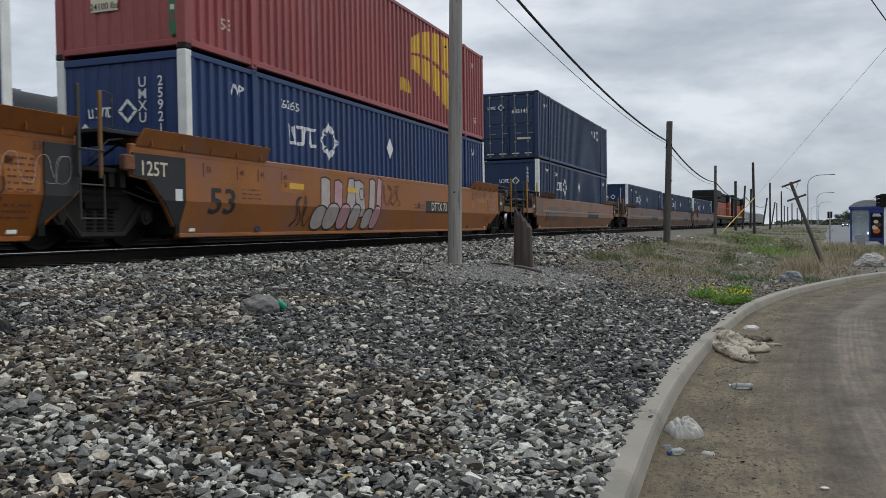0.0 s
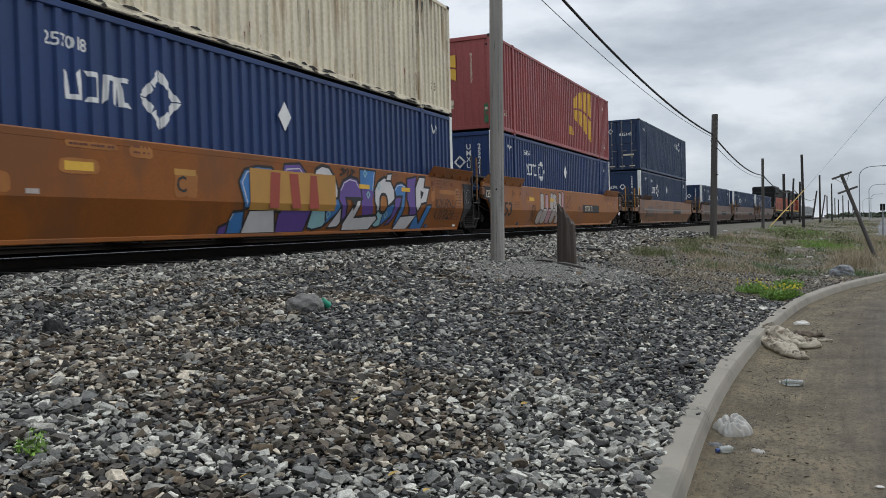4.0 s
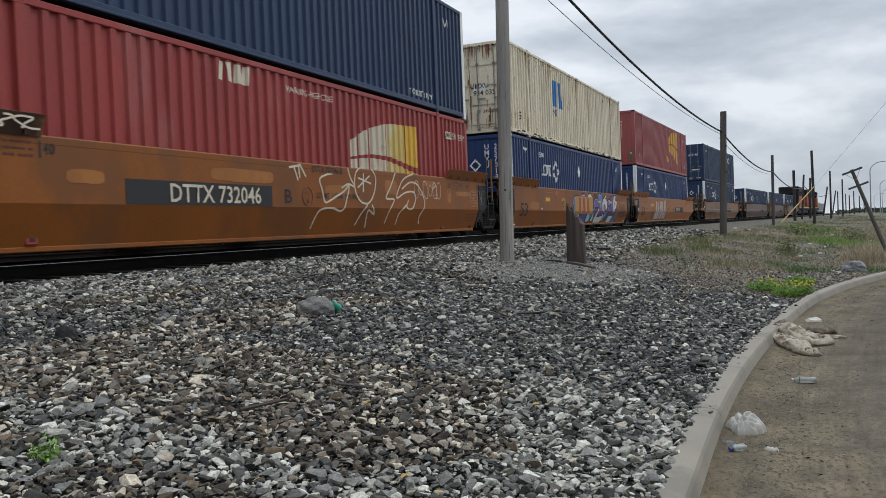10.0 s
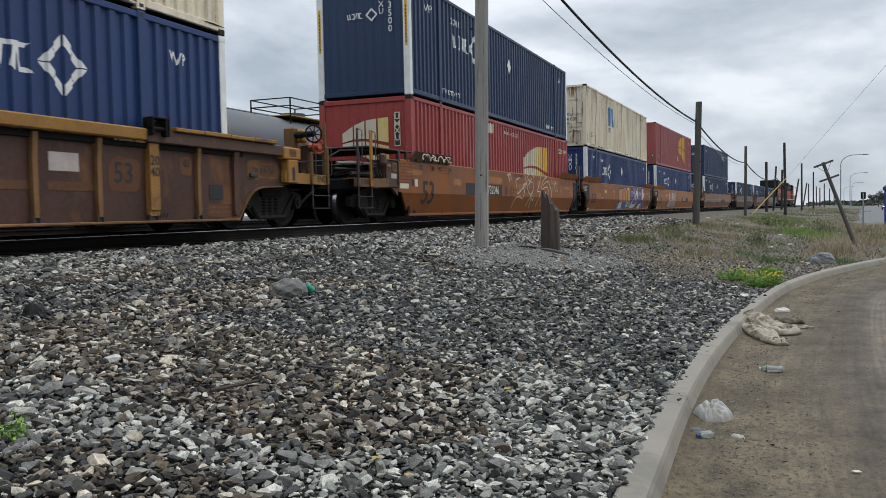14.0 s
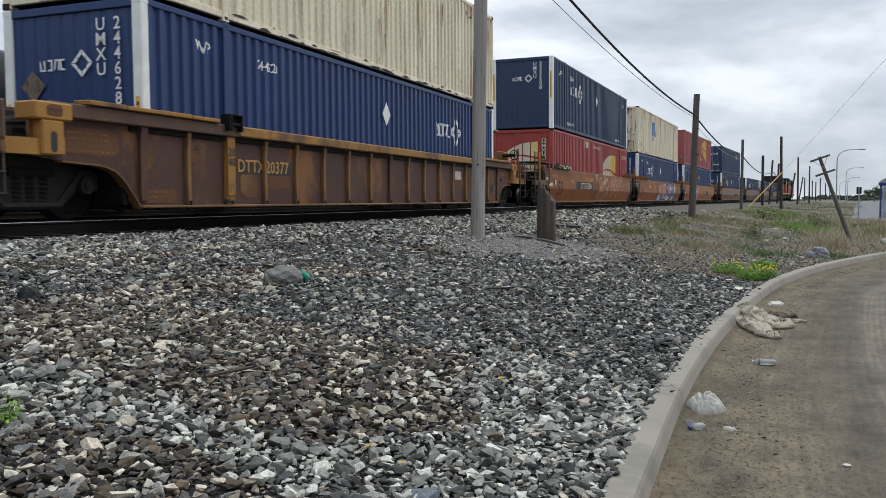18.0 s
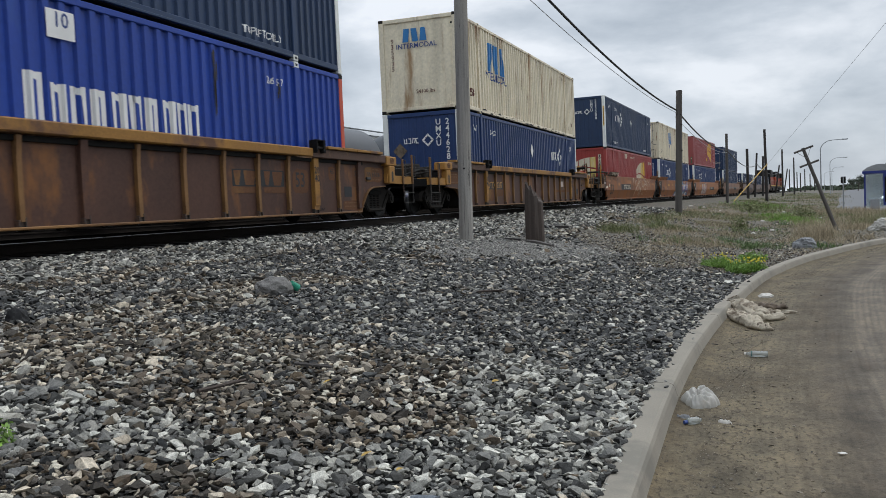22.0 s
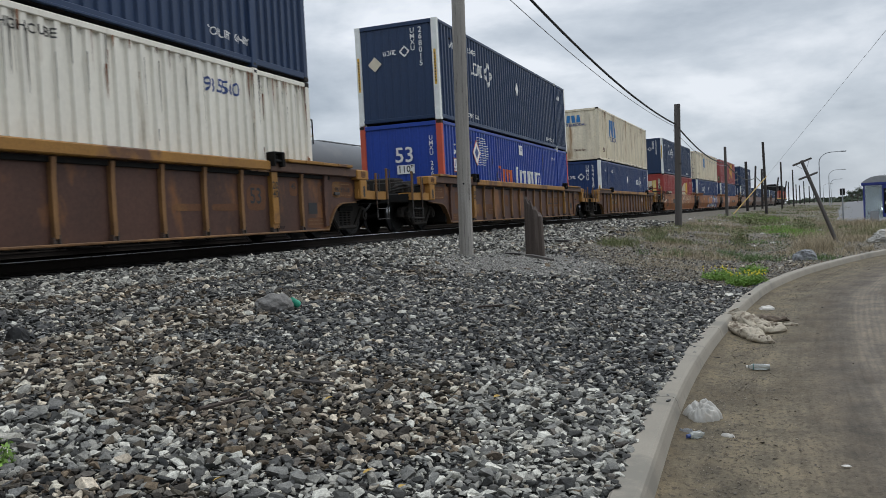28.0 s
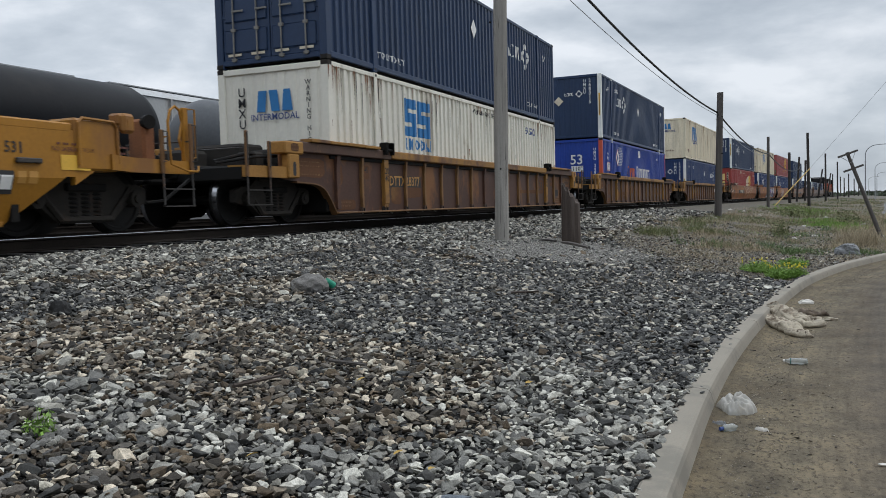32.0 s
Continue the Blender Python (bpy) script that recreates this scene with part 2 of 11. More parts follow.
paint("car_worn", (0.29, 0.145, 0.034), rough=0.6, vary=0.3, scale=1.1, fine=30, bump=0.15, tint=(0.12, 0.06, 0.035), tint_at=0.53, spec=0.3)
paint("worn_patch", (0.125, 0.06, 0.032), rough=0.8, vary=0.3, scale=1.8, fine=30, bump=0.1, tint=(0.19, 0.10, 0.04), tint_at=0.56, spec=0.2)
paint("grip_steel", (0.035, 0.031, 0.028), rough=0.6, vary=0.3, scale=8, fine=50, bump=0.1, tint=(0.13, 0.07, 0.045), tint_at=0.58)
paint("spray_blue", (0.035, 0.16, 0.40), rough=0.5, vary=0.2, scale=3, bump=0)
paint("spray_white", (0.55, 0.53, 0.53), rough=0.5, vary=0.12, scale=3, bump=0)
paint("spray_purple", (0.11, 0.055, 0.26), rough=0.5, vary=0.2, scale=3, bump=0)
paint("spray_teal", (0.26, 0.47, 0.50), rough=0.5, vary=0.15, scale=3, bump=0)
paint("panel_ochre", (0.43, 0.22, 0.045), rough=0.55, vary=0.12, scale=3, bump=0.02)
paint("car_rust", (0.19, 0.075, 0.03), rough=0.85, vary=0.35, scale=3, fine=40, bump=0.25, tint=(0.09, 0.04, 0.025), tint_at=0.5)
paint("car_far", (0.105, 0.06, 0.045), rough=0.5, vary=0.25, scale=1.2, fine=30, bump=0.1, tint=(0.19, 0.1, 0.06), tint_at=0.55, spec=0.5)
paint("car_far_orange", (0.21, 0.092, 0.035), rough=0.5, vary=0.25, scale=1.2, fine=30, bump=0.1, tint=(0.14, 0.07, 0.045), tint_at=0.5, spec=0.5)
paint("panel_grey", (0.035, 0.036, 0.038), rough=0.75, spec=0.25, vary=0.2, scale=3, fine=40, bump=0.1, tint=(0.10, 0.06, 0.04), tint_at=0.66)
paint("steel_black", (0.009, 0.0085, 0.008), rough=0.8, spec=0.2, vary=0.35, scale=6, fine=50, bump=0.2, tint=(0.028, 0.018, 0.013), tint_at=0.58)
paint("truck_steel", (0.024, 0.021, 0.018), rough=0.85, spec=0.25, vary=0.35, scale=8, fine=60, bump=0.25, tint=(0.04, 0.027, 0.02), tint_at=0.58)
paint("wheel_steel", (0.008, 0.0075, 0.007), rough=0.7, spec=0.2, metal=0.0, vary=0.3, scale=9, fine=60, bump=0.1)
paint("tread_steel", (0.5, 0.5, 0.52), rough=0.3, metal=1.0, vary=0.15, scale=9, fine=60, bump=0.03)
paint("rail_steel", (0.019, 0.0155, 0.013), rough=0.9, spec=0.12, metal=0.0, vary=0.3, scale=3, fine=60, bump=0.2)
paint("hose_orange", (0.45, 0.09, 0.04), rough=0.6, vary=0.2, scale=6)
paint("rod_pale", (0.2, 0.19, 0.17), rough=0.6, vary=0.3, scale=6, tint=RUST, tint_at=0.6)
paint("tank_black", (0.010, 0.011, 0.013), rough=0.55, vary=0.2, scale=0.6, fine=12, bump=0.05, tint=(0.018, 0.018, 0.018), tint_at=0.6, spec=0.1)
paint("tank_grey", (0.075, 0.08, 0.088), rough=0.55, vary=0.2, scale=0.6, fine=12, bump=0.05, tint=(0.11, 0.11, 0.11), tint_at=0.6)
paint("hopper_grey", (0.40, 0.41, 0.41), rough=0.6, vary=0.14, scale=0.8, fine=10, bump=0.05, tint=(0.27, 0.25, 0.23), tint_at=0.6, streak=0.3)
paint("walk_yellow", (0.42, 0.30, 0.07), rough=0.7)
paint("loco_orange", (0.3, 0.05, 0.018), rough=0.6, vary=0.2, scale=1.0)
paint("loco_dark", (0.012, 0.012, 0.012), rough=0.6, vary=0.3, scale=1.5, spec=0.15)
paint("timber_grey", (0.285, 0.268, 0.242), rough=0.9, vary=0.4, scale=7, fine=70, bump=0.6, streak=0.06, tint=(0.15, 0.13, 0.11), tint_at=0.6)
paint("timber_brown", (0.058, 0.043, 0.035), rough=0.9, vary=0.4, scale=7, fine=60, bump=0.7, streak=0.06, tint=(0.12, 0.10, 0.085), tint_at=0.58)
paint("timber_mid", (0.085, 0.076, 0.069), rough=0.9, vary=0.35, scale=7, fine=60, bump=0.6, streak=0.06, tint=(0.08, 0.068, 0.06), tint_at=0.6)
paint("timber_dark", (0.035, 0.03, 0.027), rough=0.9, vary=0.3, scale=7, fine=60, bump=0.5, streak=0.08)
# dark timber, taken down to near black for the shade under the train
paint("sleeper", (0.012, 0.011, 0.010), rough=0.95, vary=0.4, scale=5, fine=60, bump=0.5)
paint("cable", (0.012, 0.012, 0.013), rough=0.6, vary=0.2)
paint("wire_grey", (0.3, 0.31, 0.32), rough=0.5, vary=0.2)
paint("guy_yellow", (0.40, 0.27, 0.06), rough=0.7)
paint("concrete", (0.235, 0.211, 0.17), rough=0.9, vary=0.18, scale=3, fine=90, bump=0.35, bump_dist=0.004, tint=(0.18, 0.165, 0.135), tint_at=0.52)
paint("old_concrete", (0.155, 0.148, 0.138), rough=0.95, vary=0.4, scale=14, fine=120, bump=0.8, bump_dist=0.01)
paint("galvanised", (0.30, 0.31, 0.32), rough=0.5, metal=0.5, vary=0.15)
paint("shelter_blue", (0.02, 0.035, 0.20), rough=0.45, vary=0.15, scale=3, bump=0.03)
paint("plastic_bag", (0.34, 0.325, 0.29), rough=0.45, vary=0.12, scale=9, fine=50, bump=0.3, tint=(0.27, 0.245, 0.20), tint_at=0.56)
paint("cloth_dirty", (0.36, 0.315, 0.24), rough=0.9, vary=0.35, scale=9, fine=80, bump=0.5, tint=(0.11, 0.08, 0.052), tint_at=0.52)
paint("cloth_brown", (0.15, 0.115, 0.08), rough=0.9, vary=0.4, scale=9, fine=80, bump=0.5, tint=(0.07, 0.05, 0.035), tint_at=0.5)
paint("bag_grey", (0.20, 0.205, 0.21), rough=0.6, vary=0.25, scale=8, bump=0.3)
paint("paper", (0.58, 0.55, 0.5), rough=0.9, vary=0.15, scale=12)
paint("bottle_plastic", (0.56, 0.58, 0.54), rough=0.15, vary=0.1, scale=20, bump=0.1)
M["bottle_plastic"].node_tree.nodes["Principled BSDF"].inputs["Transmission Weight"].default_value = 0.65
paint("cup_green", (0.02, 0.26, 0.16), rough=0.5, vary=0.15)
paint("leaf_green", (0.085, 0.14, 0.04), rough=0.7, vary=0.3, scale=3, fine=20, bump=0, island=0.35)
paint("leaf_lime", (0.155, 0.275, 0.042), rough=0.65, vary=0.25, scale=3, fine=20, bump=0, island=0.3)
paint("grass_dry", (0.32, 0.262, 0.172), rough=0.9, vary=0.25, scale=2, fine=20, bump=0, island=0.4)
paint("grass_olive", (0.15, 0.165, 0.07), rough=0.9, vary=0.3, scale=2, fine=20, bump=0, island=0.4)
paint("leaf_ochre", (0.34, 0.22, 0.05), rough=0.8, vary=0.3, scale=30, bump=0)
paint("flower_yellow", (0.62, 0.52, 0.03), rough=0.7, vary=0.1, bump=0)
paint("bark", (0.07, 0.055, 0.045), rough=0.9, vary=0.3, scale=5)
paint("far_leaf", (0.045, 0.06, 0.035), rough=0.9, vary=0.3, scale=1, bump=0, island=0.4)
paint("vehicle_white", (0.6, 0.6, 0.6), rough=0.3, vary=0.05, bump=0)
paint("vehicle_dark", (0.03, 0.035, 0.05), rough=0.3, vary=0.05, bump=0)
paint("vehicle_green", (0.05, 0.11, 0.10), rough=0.3, vary=0.05, bump=0)
paint("paint_green", (0.03, 0.12, 0.055), rough=0.6, vary=0.35, scale=9, bump=0, tint=(0.2, 0.05, 0.05), tint_at=0.56)
paint("grime", (0.03, 0.026, 0.022), rough=0.85, vary=0.4, scale=6, bump=0)
paint("rubber", (0.015, 0.015, 0.015), rough=0.9, vary=0.2)
paint("dark_glass", (0.02, 0.025, 0.03), rough=0.1, vary=0.05, bump=0)
M["stone_mixed"] = stone_material("stone_mixed", [(0.113, 0.09, 0.068), (0.038, 0.033, 0.027), (0.18, 0.149, 0.112), (0.064, 0.055, 0.041), (0.332, 0.286, 0.222), (0.086, 0.077, 0.065), (0.148, 0.112, 0.075), (0.048, 0.042, 0.035), (0.242, 0.212, 0.167), (0.133, 0.118, 0.098), (0.073, 0.055, 0.037), (0.524, 0.455, 0.354), (0.102, 0.09, 0.077), (0.028, 0.025, 0.022), (0.489, 0.453, 0.367)])
M["stone_pale"] = stone_material("stone_pale", [(0.281, 0.274, 0.243), (0.102, 0.099, 0.091), (0.471, 0.457, 0.399), (0.06, 0.059, 0.055), (0.203, 0.199, 0.177), (0.356, 0.34, 0.293), (0.144, 0.141, 0.129), (0.527, 0.51, 0.445), (0.042, 0.042, 0.039), (0.236, 0.227, 0.198), (0.165, 0.162, 0.148)])
M["stone_dark"] = stone_material("stone_dark", [(0.06, 0.06, 0.059), (0.103, 0.101, 0.099), (0.032, 0.032, 0.031), (0.158, 0.156, 0.147), (0.069, 0.07, 0.068), (0.046, 0.047, 0.046), (0.246, 0.235, 0.209), (0.09, 0.087, 0.083), (0.371, 0.345, 0.289), (0.039, 0.039, 0.039), (0.123, 0.118, 0.105), (0.077, 0.078, 0.075)])
M["stone_slate"] = stone_material("stone_slate", [(0.13, 0.145, 0.165)])
M["stone_fine"] = stone_material("stone_fine", [(0.234, 0.225, 0.205), (0.320, 0.306, 0.276), (0.138, 0.134, 0.123), (0.266, 0.253, 0.225), (0.182, 0.173, 0.159)])
# near-black stones: the shade in the gaps is put into their colour
M["stone_gap_shade"] = stone_material("stone_gap_shade", [(0.014, 0.013, 0.011), (0.019, 0.018, 0.016), (0.008, 0.007, 0.007), (0.028, 0.025, 0.022), (0.011, 0.011, 0.010)])
# black ballast colour that carries the shade under the train
M["stone_shaded"] = stone_material("stone_shaded", [(0.02, 0.018, 0.017), (0.012, 0.011, 0.01), (0.03, 0.026, 0.023)])
M["leaf_mould"] = stone_material("leaf_mould", [(0.075, 0.058, 0.040), (0.05, 0.04, 0.03), (0.13, 0.105, 0.072), (0.10, 0.088, 0.07), (0.17, 0.145, 0.105), (0.06, 0.055, 0.048)])
M["crumbs"] = stone_material("crumbs", [(0.15, 0.122, 0.09), (0.20, 0.17, 0.13), (0.10, 0.083, 0.065), (0.17, 0.145, 0.11), (0.26, 0.23, 0.18), (0.13, 0.11, 0.09), (0.18, 0.155, 0.12)])

glass = bpy.data.materials.new("clear_glass")
glass.use_nodes = True
gb = glass.node_tree.nodes["Principled BSDF"]
gb.inputs["Transmission Weight"].default_value, gb.inputs["Roughness"].default_value = 0.9, 0.08
gb.inputs["Base Color"].default_value = (0.75, 0.82, 0.85, 1)
M["glass"] = glass
lit = bpy.data.materials.new("headlight_glow")
lit.use_nodes = True
lb = lit.node_tree.nodes["Principled BSDF"]
lb.inputs["Emission Color"].default_value, lb.inputs["Emission Strength"].default_value = (1, 0.95, 0.85, 1), 4.0
M["glow"] = lit


# ---- building helpers ----
def mesh_of(name, bm, mat, smooth=False):
    me = bpy.data.meshes.new(name)
    bm.to_mesh(me)
    bm.free()
    me.materials.append(M[mat])
    if smooth:
        for p in me.polygons:
            p.use_smooth = True
    return me


def part(name, bm, mat, parent, label="", m=None, smooth=False):
    me = bm if isinstance(bm, bpy.types.Mesh) else mesh_of(name, bm, mat, smooth)
    ob = new(name, me)
    ob.parent = parent
    if m is not None:
        ob.matrix_basis = m
    return tagged(ob, label)


def thing(name, label, category, group="", m=None, kind=""):
    ob = tagged(new(name), label, category, group, kind)
    ob.empty_display_size = 0.2
    if m is not None:
        ob.matrix_basis = m
    return ob


def solid(name, bm, mat, label, category, group="", m=None, kind="", smooth=False):
    ob = new(name, mesh_of(name, bm, mat, smooth))
    if m is not None:
        ob.matrix_basis = m
    return tagged(ob, label, category, group, kind)


def box(bm, x0, x1, y0, y1, z0, z1, bevel=0.0, m=None):
    vs = [bm.verts.new((x, y, z)) for z in (z0, z1) for y in (y0, y1) for x in (x0, x1)]
    fs = [bm.faces.new([vs[i] for i in q]) for q in ((0, 2, 3, 1), (4, 5, 7, 6), (0, 1, 5, 4), (2, 6, 7, 3), (0, 4, 6, 2), (1, 3, 7, 5))]
    if m is not None:
        for v in vs:
            v.co = m @ v.co
    if bevel:
        es = list({e for f in fs for e in f.edges})
        bmesh.ops.bevel(bm, geom=es, offset=bevel, segments=1, affect="EDGES")
    return bm


def rod(bm, p, q, r, n=8, r2=None, caps=True):
    """A round bar from p to q."""
    p, q = Vector(p), Vector(q)
    d = (q - p).normalized()
    a = d.orthogonal().normalized()
    b = d.cross(a)
    r2 = r if r2 is None else r2
    ring = []
    for c, rr in ((p, r), (q, r2)):
        ring.append([bm.verts.new(c + rr * (math.cos(k * math.tau / n) * a + math.sin(k * math.tau / n) * b)) for k in range(n)])
    for k in range(n):
        bm.faces.new((ring[0][k], ring[0][(k + 1) % n], ring[1][(k + 1) % n], ring[1][k]))
    if caps:
        bm.faces.new(ring[0][::-1])
        bm.faces.new(ring[1])
    return bm


def tube(bm, pts, r, n=6):
    """A bent round bar through all points, in one piece."""
    pts = [Vector(p) for p in pts]
    rows, a = [], None
    for i, p in enumerate(pts):
        d = (pts[min(i + 1, len(pts) - 1)] - pts[max(i - 1, 0)]).normalized()
        a = d.orthogonal().normalized() if a is None else (a - d * a.dot(d)).normalized()
        b = d.cross(a)
        rows.append([bm.verts.new(p + r * (math.cos(k * math.tau / n) * a + math.sin(k * math.tau / n) * b)) for k in range(n)])
    for p, q in zip(rows[:-1], rows[1:]):
        for k in range(n):
            bm.faces.new((p[k], p[(k + 1) % n], q[(k + 1) % n], q[k]))
    bm.faces.new(rows[0][::-1])
    bm.faces.new(rows[-1])
    return bm


def ring(bm, c, axis, rad, r, n=20, k=6):
    """A torus about c."""
    axis = Vector(axis).normalized()
    a = axis.orthogonal().normalized()
    b = axis.cross(a)
    rows = []
    for i in range(n):
        d = math.cos(i * math.tau / n) * a + math.sin(i * math.tau / n) * b
        rows.append([bm.verts.new(Vector(c) + d * (rad + r * math.cos(j * math.tau / k)) + axis * r * math.sin(j * math.tau / k)) for j in range(k)])
    for i in range(n):
        for j in range(k):
            bm.faces.new((rows[i][j], rows[(i + 1) % n][j], rows[(i + 1) % n][(j + 1) % k], rows[i][(j + 1) % k]))
    return bm


def slab(bm, outline, x0, x1):
    """A plate of thickness x0..x1 with an outline of (y, z) points, counter-clockwise seen from +x."""
    a = [bm.verts.new((x0, y, z)) for y, z in outline]
    b = [bm.verts.new((x1, y, z)) for y, z in outline]
    bm.faces.new(a[::-1])
    bm.faces.new(b)
    n = len(a)
    for i in range(n):
        bm.faces.new((a[i], a[(i + 1) % n], b[(i + 1) % n], b[i]))
    return bm


def lathe(bm, profile, n=24, axis="x"):
    """Turn a profile of (along, radius) about an axis."""
    rows = []
    for s, r in profile:
        row = []
        for k in range(n):
            c, d = r * math.cos(k * math.tau / n), r * math.sin(k * math.tau / n)
            row.append(bm.verts.new((s, c, d) if axis == "x" else (c, s, d) if axis == "y" else (c, d, s)))
        rows.append(row)
    for p, q in zip(rows[:-1], rows[1:]):
        for k in range(n):
            bm.faces.new((p[k], p[(k + 1) % n], q[(k + 1) % n], q[k]))
    bm.faces.new(rows[0][::-1])
    bm.faces.new(rows[-1])
    bmesh.ops.recalc_face_normals(bm, faces=bm.faces)
    return bm


def bms():
    return bmesh.new()


TEXTS = {}


def text_mesh(words, mat, stretch=1.0):
    """A flat mesh of words, one metre per line of type, centred, in the x-y plane."""
    if (words, mat, stretch) not in TEXTS:
        cu = bpy.data.curves.new("lettering", "FONT")
        cu.offset = 0.012
        cu.body, cu.align_x, cu.align_y, cu.size, cu.extrude, cu.resolution_u = words, "CENTER", "CENTER", 1.0, 0.0, 2
        tmp = new("lettering", cu)
        dg = bpy.context.evaluated_depsgraph_get()
        dg.update()
        me = bpy.data.meshes.new_from_object(tmp.evaluated_get(dg))
        bpy.data.objects.remove(tmp)
        me.transform(Matrix.Diagonal((1.35 * stretch, 1.35, 1, 1)))
        me.materials.clear()
        me.materials.append(M[mat])
        TEXTS[words, mat, stretch] = me
    return TEXTS[words, mat, stretch]


# writing on a side that faces the road: x of the type runs along +y of the thing, its top is up
def on_side(x, y, z, size):
    return Matrix(((0, 0, 1, x), (1, 0, 0, y), (0, 1, 0, z), (0, 0, 0, 1))) @ Matrix.Diagonal((size, size, size, 1))


def on_rear(x, y, z, size):
    return Matrix(((1, 0, 0, x), (0, 0, -1, y), (0, 1, 0, z), (0, 0, 0, 1))) @ Matrix.Diagonal((size, size, size, 1))


def flat(bm, pts, m=None):
    vs = [bm.verts.new((m @ Vector((x, y, 0))) if m is not None else (x, y, 0)) for x, y in pts]
    bm.faces.new(vs)
    return bm


KNEE, SLOPE = 0.70, 0.36      # the sides of the orange cars lean inwards below the knee


def bend(bm):
    """Fold what is painted on a side along its knee."""
    bmesh.ops.bisect_plane(bm, geom=list(bm.verts) + list(bm.edges) + list(bm.faces), plane_co=(0, 0, KNEE), plane_no=(0, 0, 1))
    for v in bm.verts:
        if v.co.z < KNEE:
            v.co.x -= (KNEE - v.co.z) * SLOPE
    return bm


# ---- ground ----
KERB = [(-0.62, -14.0), (-0.60, -4.0), (-0.59, 2.0), (-0.58, 4.3), (-0.56, 5.8), (-0.49, 7.3), (-0.37, 8.8), (-0.20, 10.4), (0.02, 12.2), (0.30, 14.0), (0.66, 15.6), (1.10, 17.2), (1.62, 18.7), (2.35, 20.6), (3.1, 22.3), (4.0, 23.9), (5.2, 25.3), (6.9, 26.4), (9.2, 27.2), (12.5, 27.8), (18, 28.2), (40, 28.6)]


def kerb_points(step=0.35):
    """The kerb's inner line, rounded."""
    pts = []
    for i in range(len(KERB) - 1):
        p0, p1, p2, p3 = [Vector(KERB[min(max(i + k, 0), len(KERB) - 1)]) for k in (-1, 0, 1, 2)]
        n = max(2, int((p2 - p1).length / step))
        for j in range(n):
            u = j / n
            pts.append(0.5 * (2 * p1 + (p2 - p0) * u + (2 * p0 - 5 * p1 + 4 * p2 - p3) * u * u + (3 * p1 - p0 - 3 * p2 + p3) * u ** 3))
    return pts


KP = kerb_points()
KA = np.array([(p.x, p.y) for p in KP])


def kerb_side(x, y):
    """Signed distance from the kerb's inner line: positive on the gravel side."""
    d = (KA[:, 0] - x) ** 2 + (KA[:, 1] - y) ** 2
    i = int(np.argmin(d))
    a, b = KA[max(i - 1, 0)], KA[min(i + 1, len(KA) - 1)]
    side = (b[0] - a[0]) * (y - a[1]) - (b[1] - a[1]) * (x - a[0])
    return math.copysign(math.sqrt(d[i]), side)


def ease(v, a, b):
    v = min(max((v - a) / (b - a), 0), 1)
    return v * v * (3 - 2 * v)


def earth(x, y):
    """Height of the ground."""
    u = lateral(x, y)
    w = kerb_side(x, y) if -20 < y < 60 and x > -7 else 9.0
    if w < 0.0 and y < 60:
        return -0.04
    if u > 1.75:
        z = 0.955 - 0.115 * (u - 1.75)
        z += 0.05 * noise.noise((x * 0.45, y * 0.45, 3.0)) * ease(u, 1.8, 3.0)
        z = max(z, 0.10)
        if w < 1.6:
            z = 0.085 + (z - 0.085) * ease(w, 0.0, 1.6)
        if u > 9:
            far = ease(y, 45, 58) * ease(u, 11, 15)
            z = z * (1 - far) + 0.0 * far
        return z
    if u > -1.75:
        return 0.955
    if u > -3.2:
        return 0.955 - 0.10 * (-u - 1.75)
    return 0.81


def sheet(name, xs, ys, fz, mat, label, category, keep=None):
    verts, idx, faces = [], {}, []
    for j, y in enumerate(ys):
        for i, x in enumerate(xs):
            idx[i, j] = len(verts)
            verts.append((x, y, fz(x, y)))
    for j in range(len(ys) - 1):
        for i in range(len(xs) - 1):
            if keep is None or keep((xs[i] + xs[i + 1]) / 2, (ys[j] + ys[j + 1]) / 2):
                faces.append((idx[i, j], idx[i + 1, j], idx[i + 1, j + 1], idx[i, j + 1]))
    me = bpy.data.meshes.new(name)
    me.from_pydata(verts, [], faces)
    me.materials.append(M[mat])
    for p in me.polygons:
        p.use_smooth = True
    return tagged(new(name, me), label, category, kind="structure")


